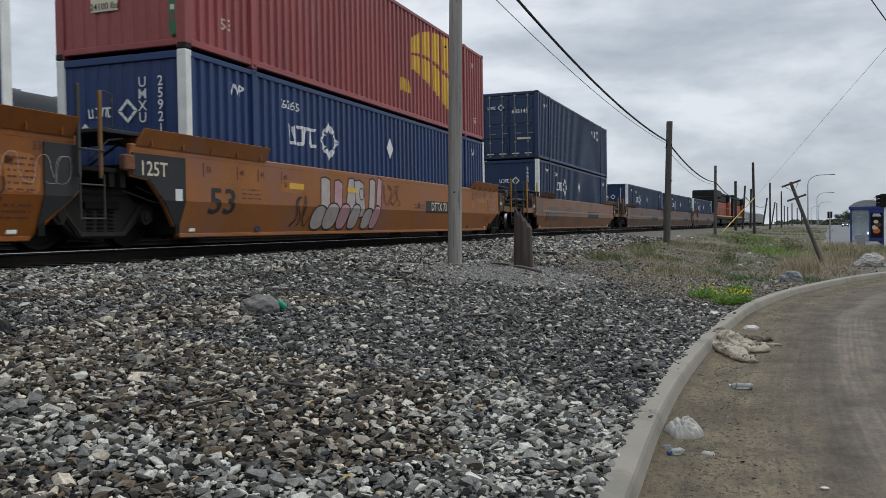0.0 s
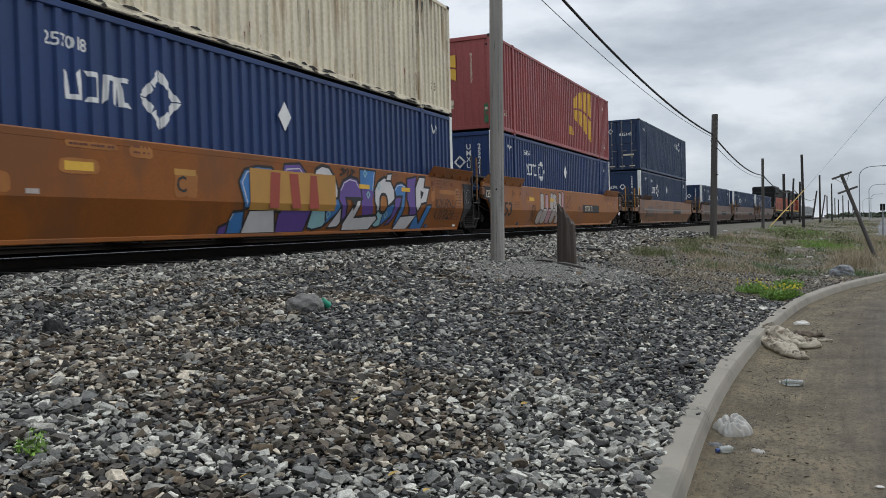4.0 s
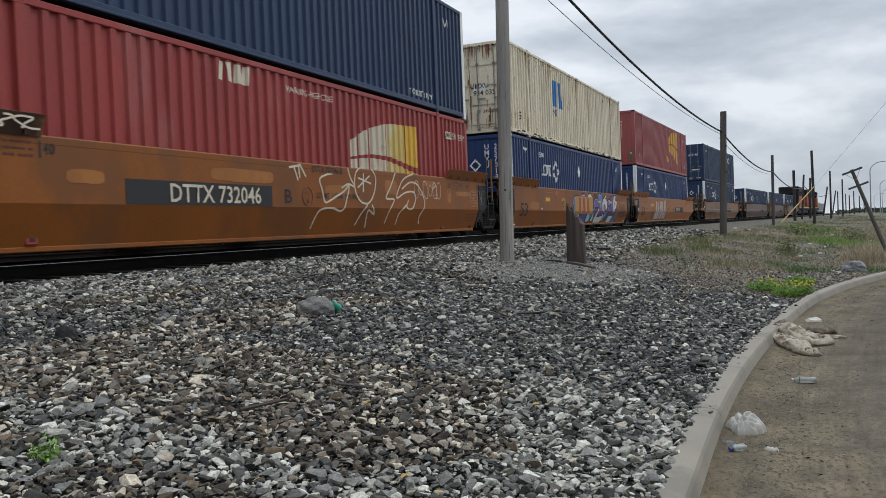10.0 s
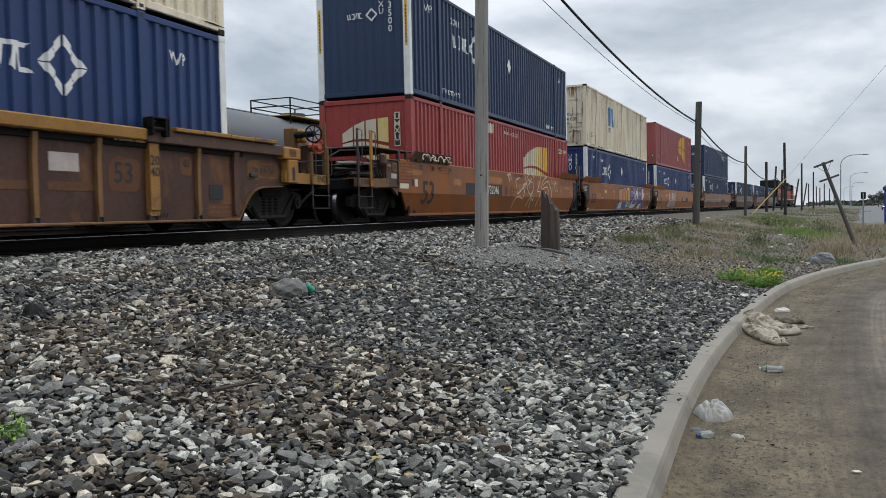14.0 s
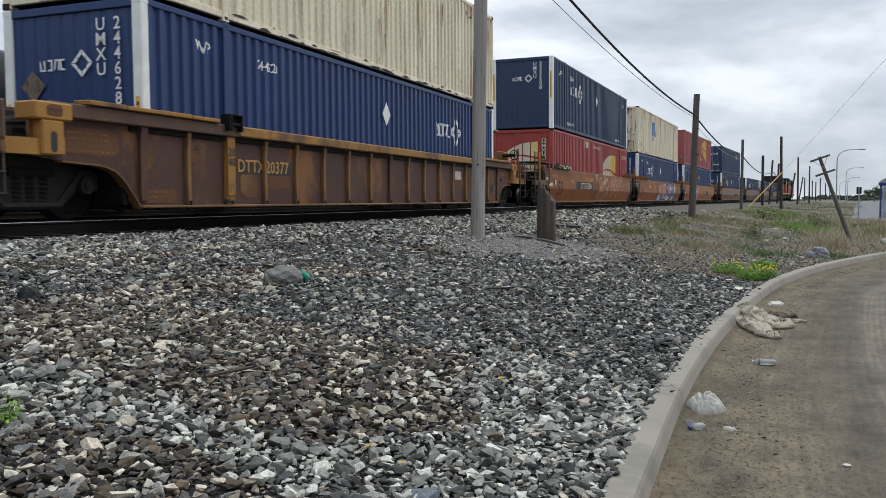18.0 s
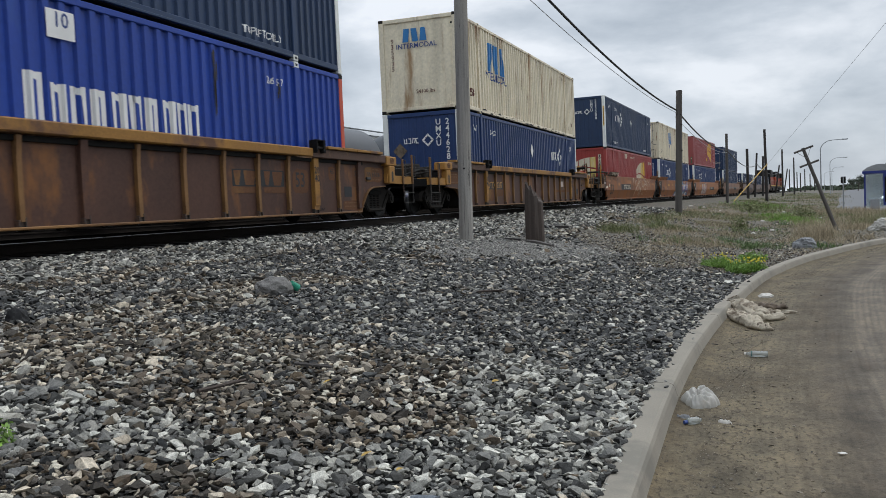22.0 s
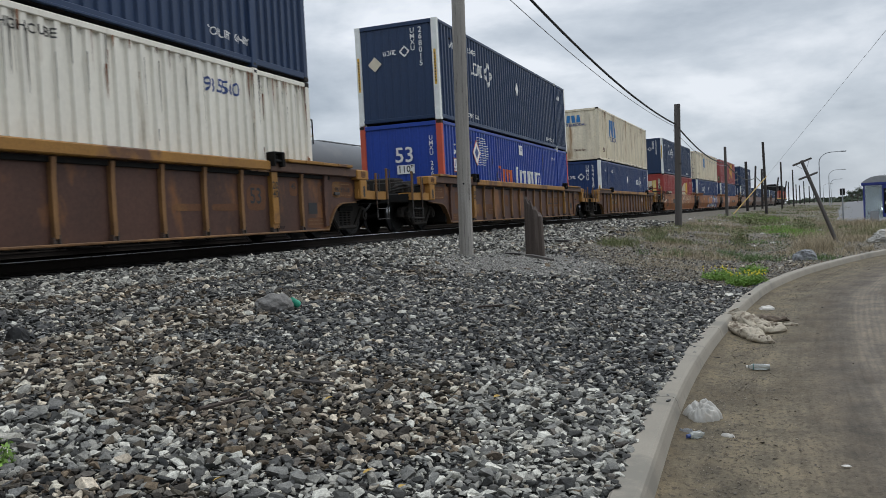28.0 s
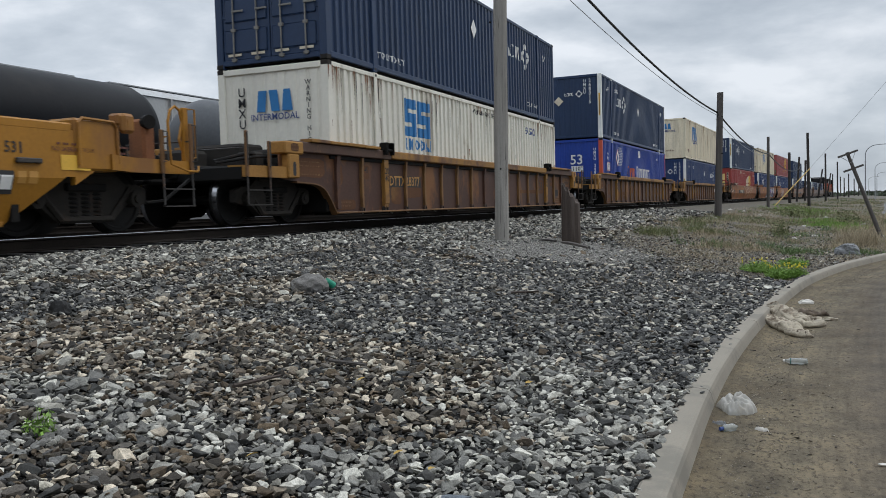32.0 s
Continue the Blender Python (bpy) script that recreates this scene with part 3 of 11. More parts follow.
def earth_material():
    """Ground between the stones: near black under the gravel, painting the shade there, brown soil and dry litter in
    the verge.
    """
    m = material("soil", (0.094, 0.082, 0.062), 0.95, vary=0.6, scale=2.6, fine=22, bump=1.0, tint=(0.088, 0.086, 0.052), tint_at=0.55, bump_dist=0.04)
    nt = m.node_tree
    bs = nt.nodes["Principled BSDF"]
    old = bs.inputs["Base Color"].links[0].from_socket
    g = nt.nodes.new("ShaderNodeTexCoord")
    sp = nt.nodes.new("ShaderNodeSeparateXYZ")
    nt.links.new(g.outputs["Object"], sp.inputs[0])
    # the verge starts where the gravel ends, some 14 m up the track
    n = nt.nodes.new("ShaderNodeTexNoise")
    n.inputs["Scale"].default_value = 0.6
    nt.links.new(g.outputs["Object"], n.inputs["Vector"])
    ma = nt.nodes.new("ShaderNodeMath")
    ma.operation = "MULTIPLY_ADD"
    ma.inputs[1].default_value = 1.4
    nt.links.new(sp.outputs[0], ma.inputs[0])
    nt.links.new(sp.outputs[1], ma.inputs[2])
    mb = nt.nodes.new("ShaderNodeMath")
    mb.operation = "MULTIPLY_ADD"
    mb.inputs[1].default_value = 6.0
    nt.links.new(n.outputs["Fac"], mb.inputs[0])
    nt.links.new(ma.outputs[0], mb.inputs[2])
    mr = nt.nodes.new("ShaderNodeMapRange")
    mr.inputs["From Min"].default_value, mr.inputs["From Max"].default_value = 14.6, 18.0
    nt.links.new(mb.outputs[0], mr.inputs[0])
    mx = nt.nodes.new("ShaderNodeMix")
    mx.data_type = "RGBA"
    nt.links.new(mr.outputs[0], mx.inputs[0])
    # this near black stands in for the shade down between the stones
    mx.inputs[6].default_value = (0.010, 0.0095, 0.009, 1)
    nt.links.new(old, mx.inputs[7])
    nt.links.new(mx.outputs[2], bs.inputs["Base Color"])
    M["soil"] = m


earth_material()


def grow(a, b, first, rate):
    """Steps from a to b that widen."""
    v, s, out = a, first, [a]
    while v < b:
        v += s
        s *= rate
        out.append(min(v, b))
    return out


GX = [-x for x in grow(12, 2500, 1.0, 1.25)[::-1]] + [-12 + 0.4 * i for i in range(1, 56)] + grow(10.4, 2500, 0.7, 1.22)
GY = [-y for y in grow(6, 900, 1.0, 1.3)[::-1]] + [-6 + 0.4 * i for i in range(1, 100)] + grow(34, 3500, 0.6, 1.06)
ground = sheet("ground", GX, GY, lambda x, y: earth(x, y) - 0.015, "soil", "bare soil, painted near black under the gravel for the shade between stones", "ground")

# ---- road ----
def road_material():
    """Asphalt under dust: sand and crumbs along the kerb, tyre tracks, bare patches farther out."""
    m = material("road_dust", (0.105, 0.096, 0.086), 0.9, vary=0.3, scale=45.0, fine=170, bump=0.6, bump_dist=0.006, spec=0.25)
    nt = m.node_tree
    bs = nt.nodes["Principled BSDF"]
    old = bs.inputs["Base Color"].links[0].from_socket

    def node(kind, **kw):
        n = nt.nodes.new(kind)
        for k, v in kw.items():
            n.inputs[k].default_value = v
        return n

    def noise_at(scale, detail, stretch=None, rough=0.6):
        n = node("ShaderNodeTexNoise", Scale=scale, Detail=detail, Roughness=rough)
        if stretch:
            mp = node("ShaderNodeMapping", Scale=stretch)
            nt.links.new(uv.outputs[0], mp.inputs[0])
            nt.links.new(mp.outputs[0], n.inputs["Vector"])
        else:
            nt.links.new(uv.outputs[0], n.inputs["Vector"])
        return n.outputs["Fac"]

    def math_of(op, a, b, c=None):
        n = nt.nodes.new("ShaderNodeMath")
        n.operation = op
        for k, v in enumerate((a, b, c)):
            if v is None:
                continue
            if isinstance(v, float):
                n.inputs[k].default_value = v
            else:
                nt.links.new(v, n.inputs[k])
        return n.outputs[0]

    def ramp_of(fac, stops):
        r = nt.nodes.new("ShaderNodeValToRGB")
        cr = r.color_ramp
        cr.elements[0].position, cr.elements[1].position = stops[0][0], stops[-1][0]
        cr.elements[0].color, cr.elements[1].color = (*stops[0][1], 1), (*stops[-1][1], 1)
        for p, c in stops[1:-1]:
            cr.elements.new(p).color = (*c, 1)
        nt.links.new(fac, r.inputs[0])
        return r.outputs[0]

    def blend(fac, a, b, kind="MIX"):
        n = nt.nodes.new("ShaderNodeMix")
        n.data_type, n.blend_type = "RGBA", kind
        for k, v in ((0, fac), (6, a), (7, b)):
            if isinstance(v, (float, tuple)):
                n.inputs[k].default_value = v
            else:
                nt.links.new(v, n.inputs[k])
        return n.outputs[2]

    uv = nt.nodes.new("ShaderNodeUVMap")
    sp = nt.nodes.new("ShaderNodeSeparateXYZ")
    nt.links.new(uv.outputs[0], sp.inputs[0])
    across = sp.outputs[0]
    wander = math_of("MULTIPLY_ADD", noise_at(0.9, 5, (1.6, 0.35, 1)), 0.5, across)
    place = math_of("MULTIPLY", wander, 0.25)
    zones = ramp_of(place, ((0.085, (0.092, 0.080, 0.057)), (0.13, (0.126, 0.112, 0.080)), (0.24, (0.143, 0.130, 0.098)), (0.30, (0.122, 0.110, 0.086)), (0.345, (0.100, 0.090, 0.074)), (0.40, (0.102, 0.094, 0.081)), (0.43, (0.150, 0.138, 0.120)), (0.50, (0.143, 0.133, 0.117)), (0.525, (0.106, 0.098, 0.089)), (0.70, (0.104, 0.100, 0.094)), (1.0, (0.122, 0.120, 0.115))))
    # broad bare patches and long wheel streaks
    patches = ramp_of(noise_at(1.5, 8, (1.0, 0.4, 1), 0.68), ((0.36, (0.68, 0.65, 0.62)), (0.5, (1.0, 1.0, 1.0)), (0.64, (1.22, 1.19, 1.14))))
    sand = ramp_of(noise_at(3.4, 9, (1.0, 0.7, 1), 0.72), ((0.40, (0.74, 0.75, 0.76)), (0.5, (1.0, 1.0, 0.99)), (0.62, (1.22, 1.19, 1.13))))
    streaks = ramp_of(noise_at(7.0, 4, (3.0, 0.06, 1)), ((0.32, (0.84, 0.83, 0.82)), (0.5, (1.0, 1.0, 1.0)), (0.68, (1.12, 1.11, 1.10))))
    col = blend(1.0, blend(1.0, blend(1.0, zones, patches, "MULTIPLY"), sand, "MULTIPLY"), streaks, "MULTIPLY")
    # the finest grain comes from the plain dust material
    k = node("ShaderNodeVectorMath")
    k.operation = "SCALE"
    k.inputs[3].default_value = 8.9
    nt.links.new(old, k.inputs[0])
    col = blend(1.0, col, k.outputs[0], "MULTIPLY")
    # crumbs of dark soil and rotten leaves, thickest where the sand lies
    clods = ramp_of(noise_at(30.0, 8, (1.0, 0.55, 1), 0.72), ((0.525, (0, 0, 0)), (0.60, (1, 1, 1))))
    near = ramp_of(place, ((0.05, (0.95, 0.95, 0.95)), (0.30, (0.7, 0.7, 0.7)), (0.42, (0.22, 0.22, 0.22)), (0.9, (0.12, 0.12, 0.12))))
    col = blend(math_of("MULTIPLY", clods, near), col, (0.052, 0.040, 0.029, 1))
    pale = ramp_of(noise_at(60.0, 5, (1.0, 0.6, 1), 0.7), ((0.66, (0, 0, 0)), (0.70, (1, 1, 1))))
    col = blend(math_of("MULTIPLY", pale, near), col, (0.25, 0.215, 0.16, 1))
    # tyre tread pressed into the dust: fine ridges along a strip
    tread = node("ShaderNodeTexWave", Scale=5.0, Distortion=1.2, Detail=3.0)
    tread.wave_type, tread.bands_direction = "BANDS", "X"
    nt.links.new(uv.outputs[0], tread.inputs["Vector"])
    strip = ramp_of(place, ((0.41, (0, 0, 0)), (0.44, (1, 1, 1)), (0.50, (1, 1, 1)), (0.52, (0, 0, 0))))
    ridge = math_of("MULTIPLY", tread.outputs["Fac"], strip)
    col = blend(math_of("MULTIPLY", ridge, 0.28), col, (0.075, 0.066, 0.056, 1))
    nt.links.new(col, bs.inputs["Base Color"])
    bp0 = bs.inputs["Normal"].links[0].from_node
    bp = node("ShaderNodeBump", Strength=0.4, Distance=0.006)
    nt.links.new(math_of("ADD", ridge, math_of("MULTIPLY", clods, near)), bp.inputs["Height"])
    nt.links.new(bp0.outputs[0], bp.inputs["Normal"])
    nt.links.new(bp.outputs[0], bs.inputs["Normal"])
    M["road_dust"] = m


road_material()


def sweep(name, profile, mat, uvs=False):
    """Sweep a profile of (distance from the kerb line towards the road, height) along the kerb."""
    verts, faces = [], []
    k = len(profile)
    for i, p in enumerate(KP):
        a, b = KP[max(i - 1, 0)], KP[min(i + 1, len(KP) - 1)]
        d = (b - a).normalized()
        nrm = Vector((d.y, -d.x))
        for o, z in profile:
            q = p + nrm * o
            verts.append((q.x, q.y, z))
    for i in range(len(KP) - 1):
        for j in range(k - 1):
            a = i * k + j
            faces.append((a, a + 1, a + k + 1, a + k))
    me = bpy.data.meshes.new(name)
    me.from_pydata(verts, [], faces)
    me.materials.append(M[mat])
    if uvs:
        lay = me.uv_layers.new(name="along")
        run = [0.0]
        for a, b in zip(KP[:-1], KP[1:]):
            run.append(run[-1] + (b - a).length)
        for lp in me.loops:
            i, j = divmod(lp.vertex_index, k)
            lay.data[lp.index].uv = (profile[j][0], run[i])
    for p in me.polygons:
        p.use_smooth = True
    return new(name, me)


tagged(sweep("road", [(0.15, 0.034), (0.19, 0.022), (0.26, 0.008), (0.36, 0.002), (0.6, 0.0), (1.2, 0.004), (2.0, 0.012), (3.2, 0.03), (5.0, 0.05), (8.0, 0.05), (13.0, 0.03)], "road_dust", True),
       "dusty asphalt road edged with sand and tyre tracks", "road", kind="structure")
bm = bms()
kerb = tagged(new("kerb"), "grey concrete kerb curving round the gravel", "kerb", kind="structure")
# kerb stones, each cast length with a narrow joint
run, start, seg = 0.0, 0, []
for i in range(1, len(KP)):
    run += (KP[i] - KP[i - 1]).length
    if run >= 3.05 or i == len(KP) - 1:
        seg.append((start, i))
        start, run = i, 0.0
for a, b in seg:
    bm = bms()
    prof = [(-0.01, -0.1), (0.0, 0.125), (0.015, 0.135), (0.118, 0.132), (0.138, 0.122), (0.150, 0.10), (0.18, 0.0), (0.182, -0.1)]
    ring_ = []
    for i in range(a, b + 1):
        p = KP[i]
        d = (KP[min(i + 1, len(KP) - 1)] - KP[max(i - 1, 0)]).normalized()
        if i == b:
            p = p - d * 0.008
        nrm = Vector((d.y, -d.x))
        ring_.append([(*(p + nrm * o), z) for o, z in prof])
    # each strip has its own corners: smooth along the kerb, crisp across it
    for j in range(len(prof) - 1):
        lo = [[bm.verts.new(r[k]) for k in (j, j + 1)] for r in ring_]
        for r0, r1 in zip(lo[:-1], lo[1:]):
            bm.faces.new((r0[0], r0[1], r1[1], r1[0]))
    bm.faces.new([bm.verts.new(v) for v in ring_[0]])
    bm.faces.new([bm.verts.new(v) for v in ring_[-1][::-1]])
    bmesh.ops.recalc_face_normals(bm, faces=bm.faces)
    ks = part("kerb_stone", bm, "concrete", kerb, smooth=True)
    for p in list(ks.data.polygons)[-2:]:
        p.use_smooth = False

# the main road beyond the verge, and its far kerb line
paint("asphalt", (0.08, 0.08, 0.082), rough=0.6, vary=0.15, scale=0.3, fine=30, bump=0.1)
bm = bms()
for (xa, ya, xb, yb) in ((5.2, 52, 60, 52), (8.6, 80, 62, 80), (15.0, 140, 66, 140), (36, 320, 90, 320), (130, 1100, 190, 1100)):
    bm.verts.new((xa, ya, 0.03)), bm.verts.new((xb, yb, 0.03))
bm.verts.ensure_lookup_table()
for i in range(4):
    bm.faces.new([bm.verts[k] for k in (2 * i, 2 * i + 1, 2 * i + 3, 2 * i + 2)])
solid("main_road", bm, "asphalt", "pale wet asphalt main road running to the horizon", "road", kind="structure")


# ---- railway track ----
def rails(lat, s0, s1, name, label, shine=True):
    tr = tagged(new(name), label, "railway track", kind="structure")
    prof = [(-0.075, 0.0), (-0.075, 0.012), (-0.012, 0.035), (-0.010, 0.125), (-0.036, 0.14), (-0.036, 0.162), (-0.022, 0.175), (0.020, 0.175), (0.034, 0.164), (0.0355, 0.1555), (0.036, 0.135), (0.010, 0.125), (0.012, 0.035), (0.075, 0.012), (0.075, 0.0)]
    for side in (-0.754, 0.754):
        bright = shine and side > 0
        verts, faces = [], []
        n, k = 90, len(prof)
        for i in range(n + 1):
            m = track(s0 + (s1 - s0) * (i / n), lat)
            verts += [tuple(m @ Vector((side + x, 0, z - 0.175))) for x, z in prof]
        for i in range(n):
            for j in range(k - 1):
                a = i * k + j
                faces.append((a, a + 1, a + k + 1, a + k))
        me = bpy.data.meshes.new("rail")
        me.from_pydata(verts, [], faces)
        me.materials.append(M["rail_steel"])
        me.materials.append(M["tread_steel"])
        for i, p in enumerate(me.polygons):
            p.material_index = 1 if i % (k - 1) == 8 and bright else 0
        ob = new("rail", me)
        ob.parent = tr
    return tr


main_track = rails(0.0, -30, 330, "track_main", "main track with polished rails on dark timber sleepers")
rails(-8.7, -30, 330, "track_yard", "siding beyond the train with rusty rails", False)
rails(-13.8, -30, 450, "track_far", "far siding under the parked hopper cars", False)
bm = bms()
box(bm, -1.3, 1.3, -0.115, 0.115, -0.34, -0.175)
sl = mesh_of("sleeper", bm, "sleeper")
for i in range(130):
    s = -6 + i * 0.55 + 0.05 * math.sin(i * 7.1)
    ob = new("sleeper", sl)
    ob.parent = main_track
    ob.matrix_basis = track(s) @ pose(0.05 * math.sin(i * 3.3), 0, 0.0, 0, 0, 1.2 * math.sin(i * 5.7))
verts, faces = [], []
for i in range(420):
    m = track(66 + i * 0.6)
    b0 = len(verts)
    verts += [tuple(m @ Vector(p)) for p in ((-1.3, -0.12, -0.18), (1.3, -0.12, -0.18), (1.3, 0.12, -0.18), (-1.3, 0.12, -0.18), (1.3, -0.12, -0.34), (1.3, 0.12, -0.34), (-1.3, -0.12, -0.34))]
    faces += [(b0, b0 + 1, b0 + 2, b0 + 3), (b0 + 1, b0 + 4, b0 + 5, b0 + 2), (b0, b0 + 6, b0 + 4, b0 + 1)]
me = bpy.data.meshes.new("far_sleepers")
me.from_pydata(verts, [], faces)
me.materials.append(M["sleeper"])
tagged(new("far_sleepers", me), "dark timber sleepers farther along the track", "sleepers", kind="stuff")


# ---- rolling stock ----
MOVERS = []        # (thing, metres from the reference, sideways)
WHEELS = []
SHARED = {}


def shared(key, build):
    if key not in SHARED:
        SHARED[key] = build()
    return SHARED[key]


CL, CH, CW = 16.154, 2.896, 2.591
HL, HW = CL / 2, CW / 2


def corrugated(mat, y0, y1, z0, z1, x, deep=0.042, period=0.27):
    """A ribbed steel wall in the plane x, ribs upright."""
    def build():
        bm = bms()
        n = max(1, round((y1 - y0) / period))
        p = (y1 - y0) / n
        prof = []
        for i in range(n):
            a = y0 + i * p
            prof += [(a, 0), (a + 0.36 * p, 0), (a + 0.45 * p, -deep), (a + 0.91 * p, -deep)]
        prof += [(y1, 0)]
        lo = [bm.verts.new((x + d, y, z0)) for y, d in prof]
        hi = [bm.verts.new((x + d, y, z1)) for y, d in prof]
        for i in range(len(prof) - 1):
            bm.faces.new((lo[i], lo[i + 1], hi[i + 1], hi[i]))
        return mesh_of("side_wall", bm, mat)
    return shared(("wall", mat, y0, y1, z0, z1, x), build)


def rib_depth(y):
    """How far the side wall lies behind its outer plane, and where its folds are."""
    for a, b in ((-HL + 0.16, -6.16), (-6.04, 6.04), (6.16, HL - 0.16)):
        if a <= y <= b:
            p = (b - a) / max(1, round((b - a) / 0.27))
            u = ((y - a) / p) % 1.0
            return -0.042 * (0 if u < 0.36 else (u - 0.36) / 0.09 if u < 0.45 else 1 if u < 0.91 else (1 - u) / 0.09)
    return 0.0


def over_ribs(bm, x):
    """Fold a painted shape over the ribs of the side wall."""
    ys = [v.co.y for v in bm.verts]
    lo, hi = min(ys), max(ys)
    for a, b in ((-HL + 0.16, -6.16), (-6.04, 6.04), (6.16, HL - 0.16)):
        n = max(1, round((b - a) / 0.27))
        p = (b - a) / n
        for i in range(n):
            for u in (0.0, 0.36, 0.45, 0.91):
                y = a + (i + u) * p
                if lo < y < hi:
                    bmesh.ops.bisect_plane(bm, geom=list(bm.verts) + list(bm.edges) + list(bm.faces), plane_co=(0, y, 0), plane_no=(0, 1, 0))
    for v in bm.verts:
        v.co.x = x + rib_depth(v.co.y) - 0.012
    return bm


def end_wall(mat):
    def build():
        bm = bms()
        n, w = 9, 2 * (HW - 0.16)
        p = w / n
        prof = []
        for i in range(n):
            a = -w / 2 + i * p
            prof += [(a, 0), (a + 0.6 * p, 0), (a + 0.68 * p, 0.014), (a + 0.92 * p, 0.014)]
        prof += [(w / 2, 0)]
        lo = [bm.verts.new((x, -HL + 0.04 + d, 0.16)) for x, d in prof]
        hi = [bm.verts.new((x, -HL + 0.04 + d, CH - 0.12)) for x, d in prof]
        for i in range(len(prof) - 1):
            bm.faces.new((lo[i], lo[i + 1], hi[i + 1], hi[i]))
        return mesh_of("end_wall", bm, mat)
    return shared(("end", mat), build)


def emblem(bm, m, w):
    """A ring of eight bent strokes standing on its corner."""
    r = w * 0.5
    for k in range(4):
        q = m @ Matrix.Rotation(k * math.pi / 2, 4, "Z")
        flat(bm, [(0.02 * r, r), (0.02 * r, 0.62 * r), (0.28 * r, 0.36 * r), (0.50 * r, 0.50 * r)], q)
        flat(bm, [(-0.02 * r, r), (-0.50 * r, 0.50 * r), (-0.28 * r, 0.36 * r), (-0.02 * r, 0.62 * r)], q)


def block(bm, m, h, style):
    """A plain slanted bar in place of a brand's letter."""
    w, a, k = h * 0.60, h / 2, h * 0.12
    x = -w / 2
    pts = ([(x, -a), (x + w - k, -a), (x + w, a), (x + k, a)], [(x + k, -a), (x + w, -a), (x + w - k, a), (x, a)], [(x, -a), (x + w, -a), (x + w - k, a), (x + k, a)])[style % 3]
    flat(bm, pts, m)


def hollow(bm, m, h, style):
    """A slanted frame of thin strokes in place of a brand's letter."""
    w, a, k, t = h * 0.62, h / 2, h * 0.10 * (style % 3 - 1), h * 0.17
    x = -w / 2
    o = [(x, -a), (x + w, -a), (x + w + k, a), (x + k, a)]
    i = [(x + t, -a + t), (x + w - t, -a + t), (x + w - t + k, a - t), (x + t + k, a - t)]
    for p in range(4):
        if p != (style + 2) % 4:
            q = (p + 1) % 4
            flat(bm, [o[p], o[q], i[q], i[p]], m)


def letter_bars(c, place, n, h, mat, gap, ribs=False, thin=False):
    w = h * 0.62
    tot = n * w + (n - 1) * w * gap
    for i in range(n):
        bm = bms()
        (hollow if thin else block)(bm, place(-tot / 2 + w / 2 + i * w * (1 + gap)), h, i)
        part("letter_bar", over_ribs(bm, HW + 0.004) if ribs else bm, mat, c)


EVEN = ((0.02, 0.24), (0.27, 0.49), (0.52, 0.74), (0.77, 0.99))
BROKEN = ((0.0, 0.10), (0.12, 0.225), (0.27, 0.48), (0.515, 0.62), (0.62, 0.785), (0.79, 1.0))


def fan(bm, m, w, h, cols=(0, 1, 2, 3), cells=EVEN):
    """A waving grid, widening to one side."""
    for i in cols:
        x0, x1 = cells[i][0] * w, cells[i][1] * w
        for lo, hi in ((-1, -0.12), (0.02, 1)):
            pts = []
            for x in (x0, x1):
                u = x / w
                half = h * (0.16 + 0.34 * u ** 0.8)
                bend = 0.06 * h * math.sin(u * 4)
                pts.append(((x, lo * half + bend), (x, hi * half + bend)))
            flat(bm, [pts[0][0], pts[1][0], pts[1][1], pts[0][1]], m)


def wordmark(parent, name, mat, fill, label, ribs=False):
    bm = bms()
    fill(bm)
    part(name, over_ribs(bm, HW + 0.004) if ribs else bm, mat, parent, label)


def rib_lettering(parent, words, mat, m, stretch=1.0):
    """Words sprayed over the ribs of a side wall."""
    bm = bms()
    bm.from_mesh(text_mesh(words, mat, stretch))
    bm.transform(m)
    part("lettering", over_ribs(bm, HW + 0.004), mat, parent, "painted lettering broken by the ribs")


def lettering(parent, words, mat, m, stretch=1.0, label=""):
    ob = part("lettering", text_mesh(words, mat, stretch), mat, parent, label or "painted lettering")
    ob.matrix_basis = m
    return ob


REF = {"single_c": -59.9, "single_b": -42.3, "single_a": -23.5, "c0": 0.0, "c1": 23.816, "c2": 43.37, "c3": 63.18, "c4": 86.90, "c5": 110.785, "c6": 134.54, "c7": 158.3}


def at(k):
    return -REF[k]


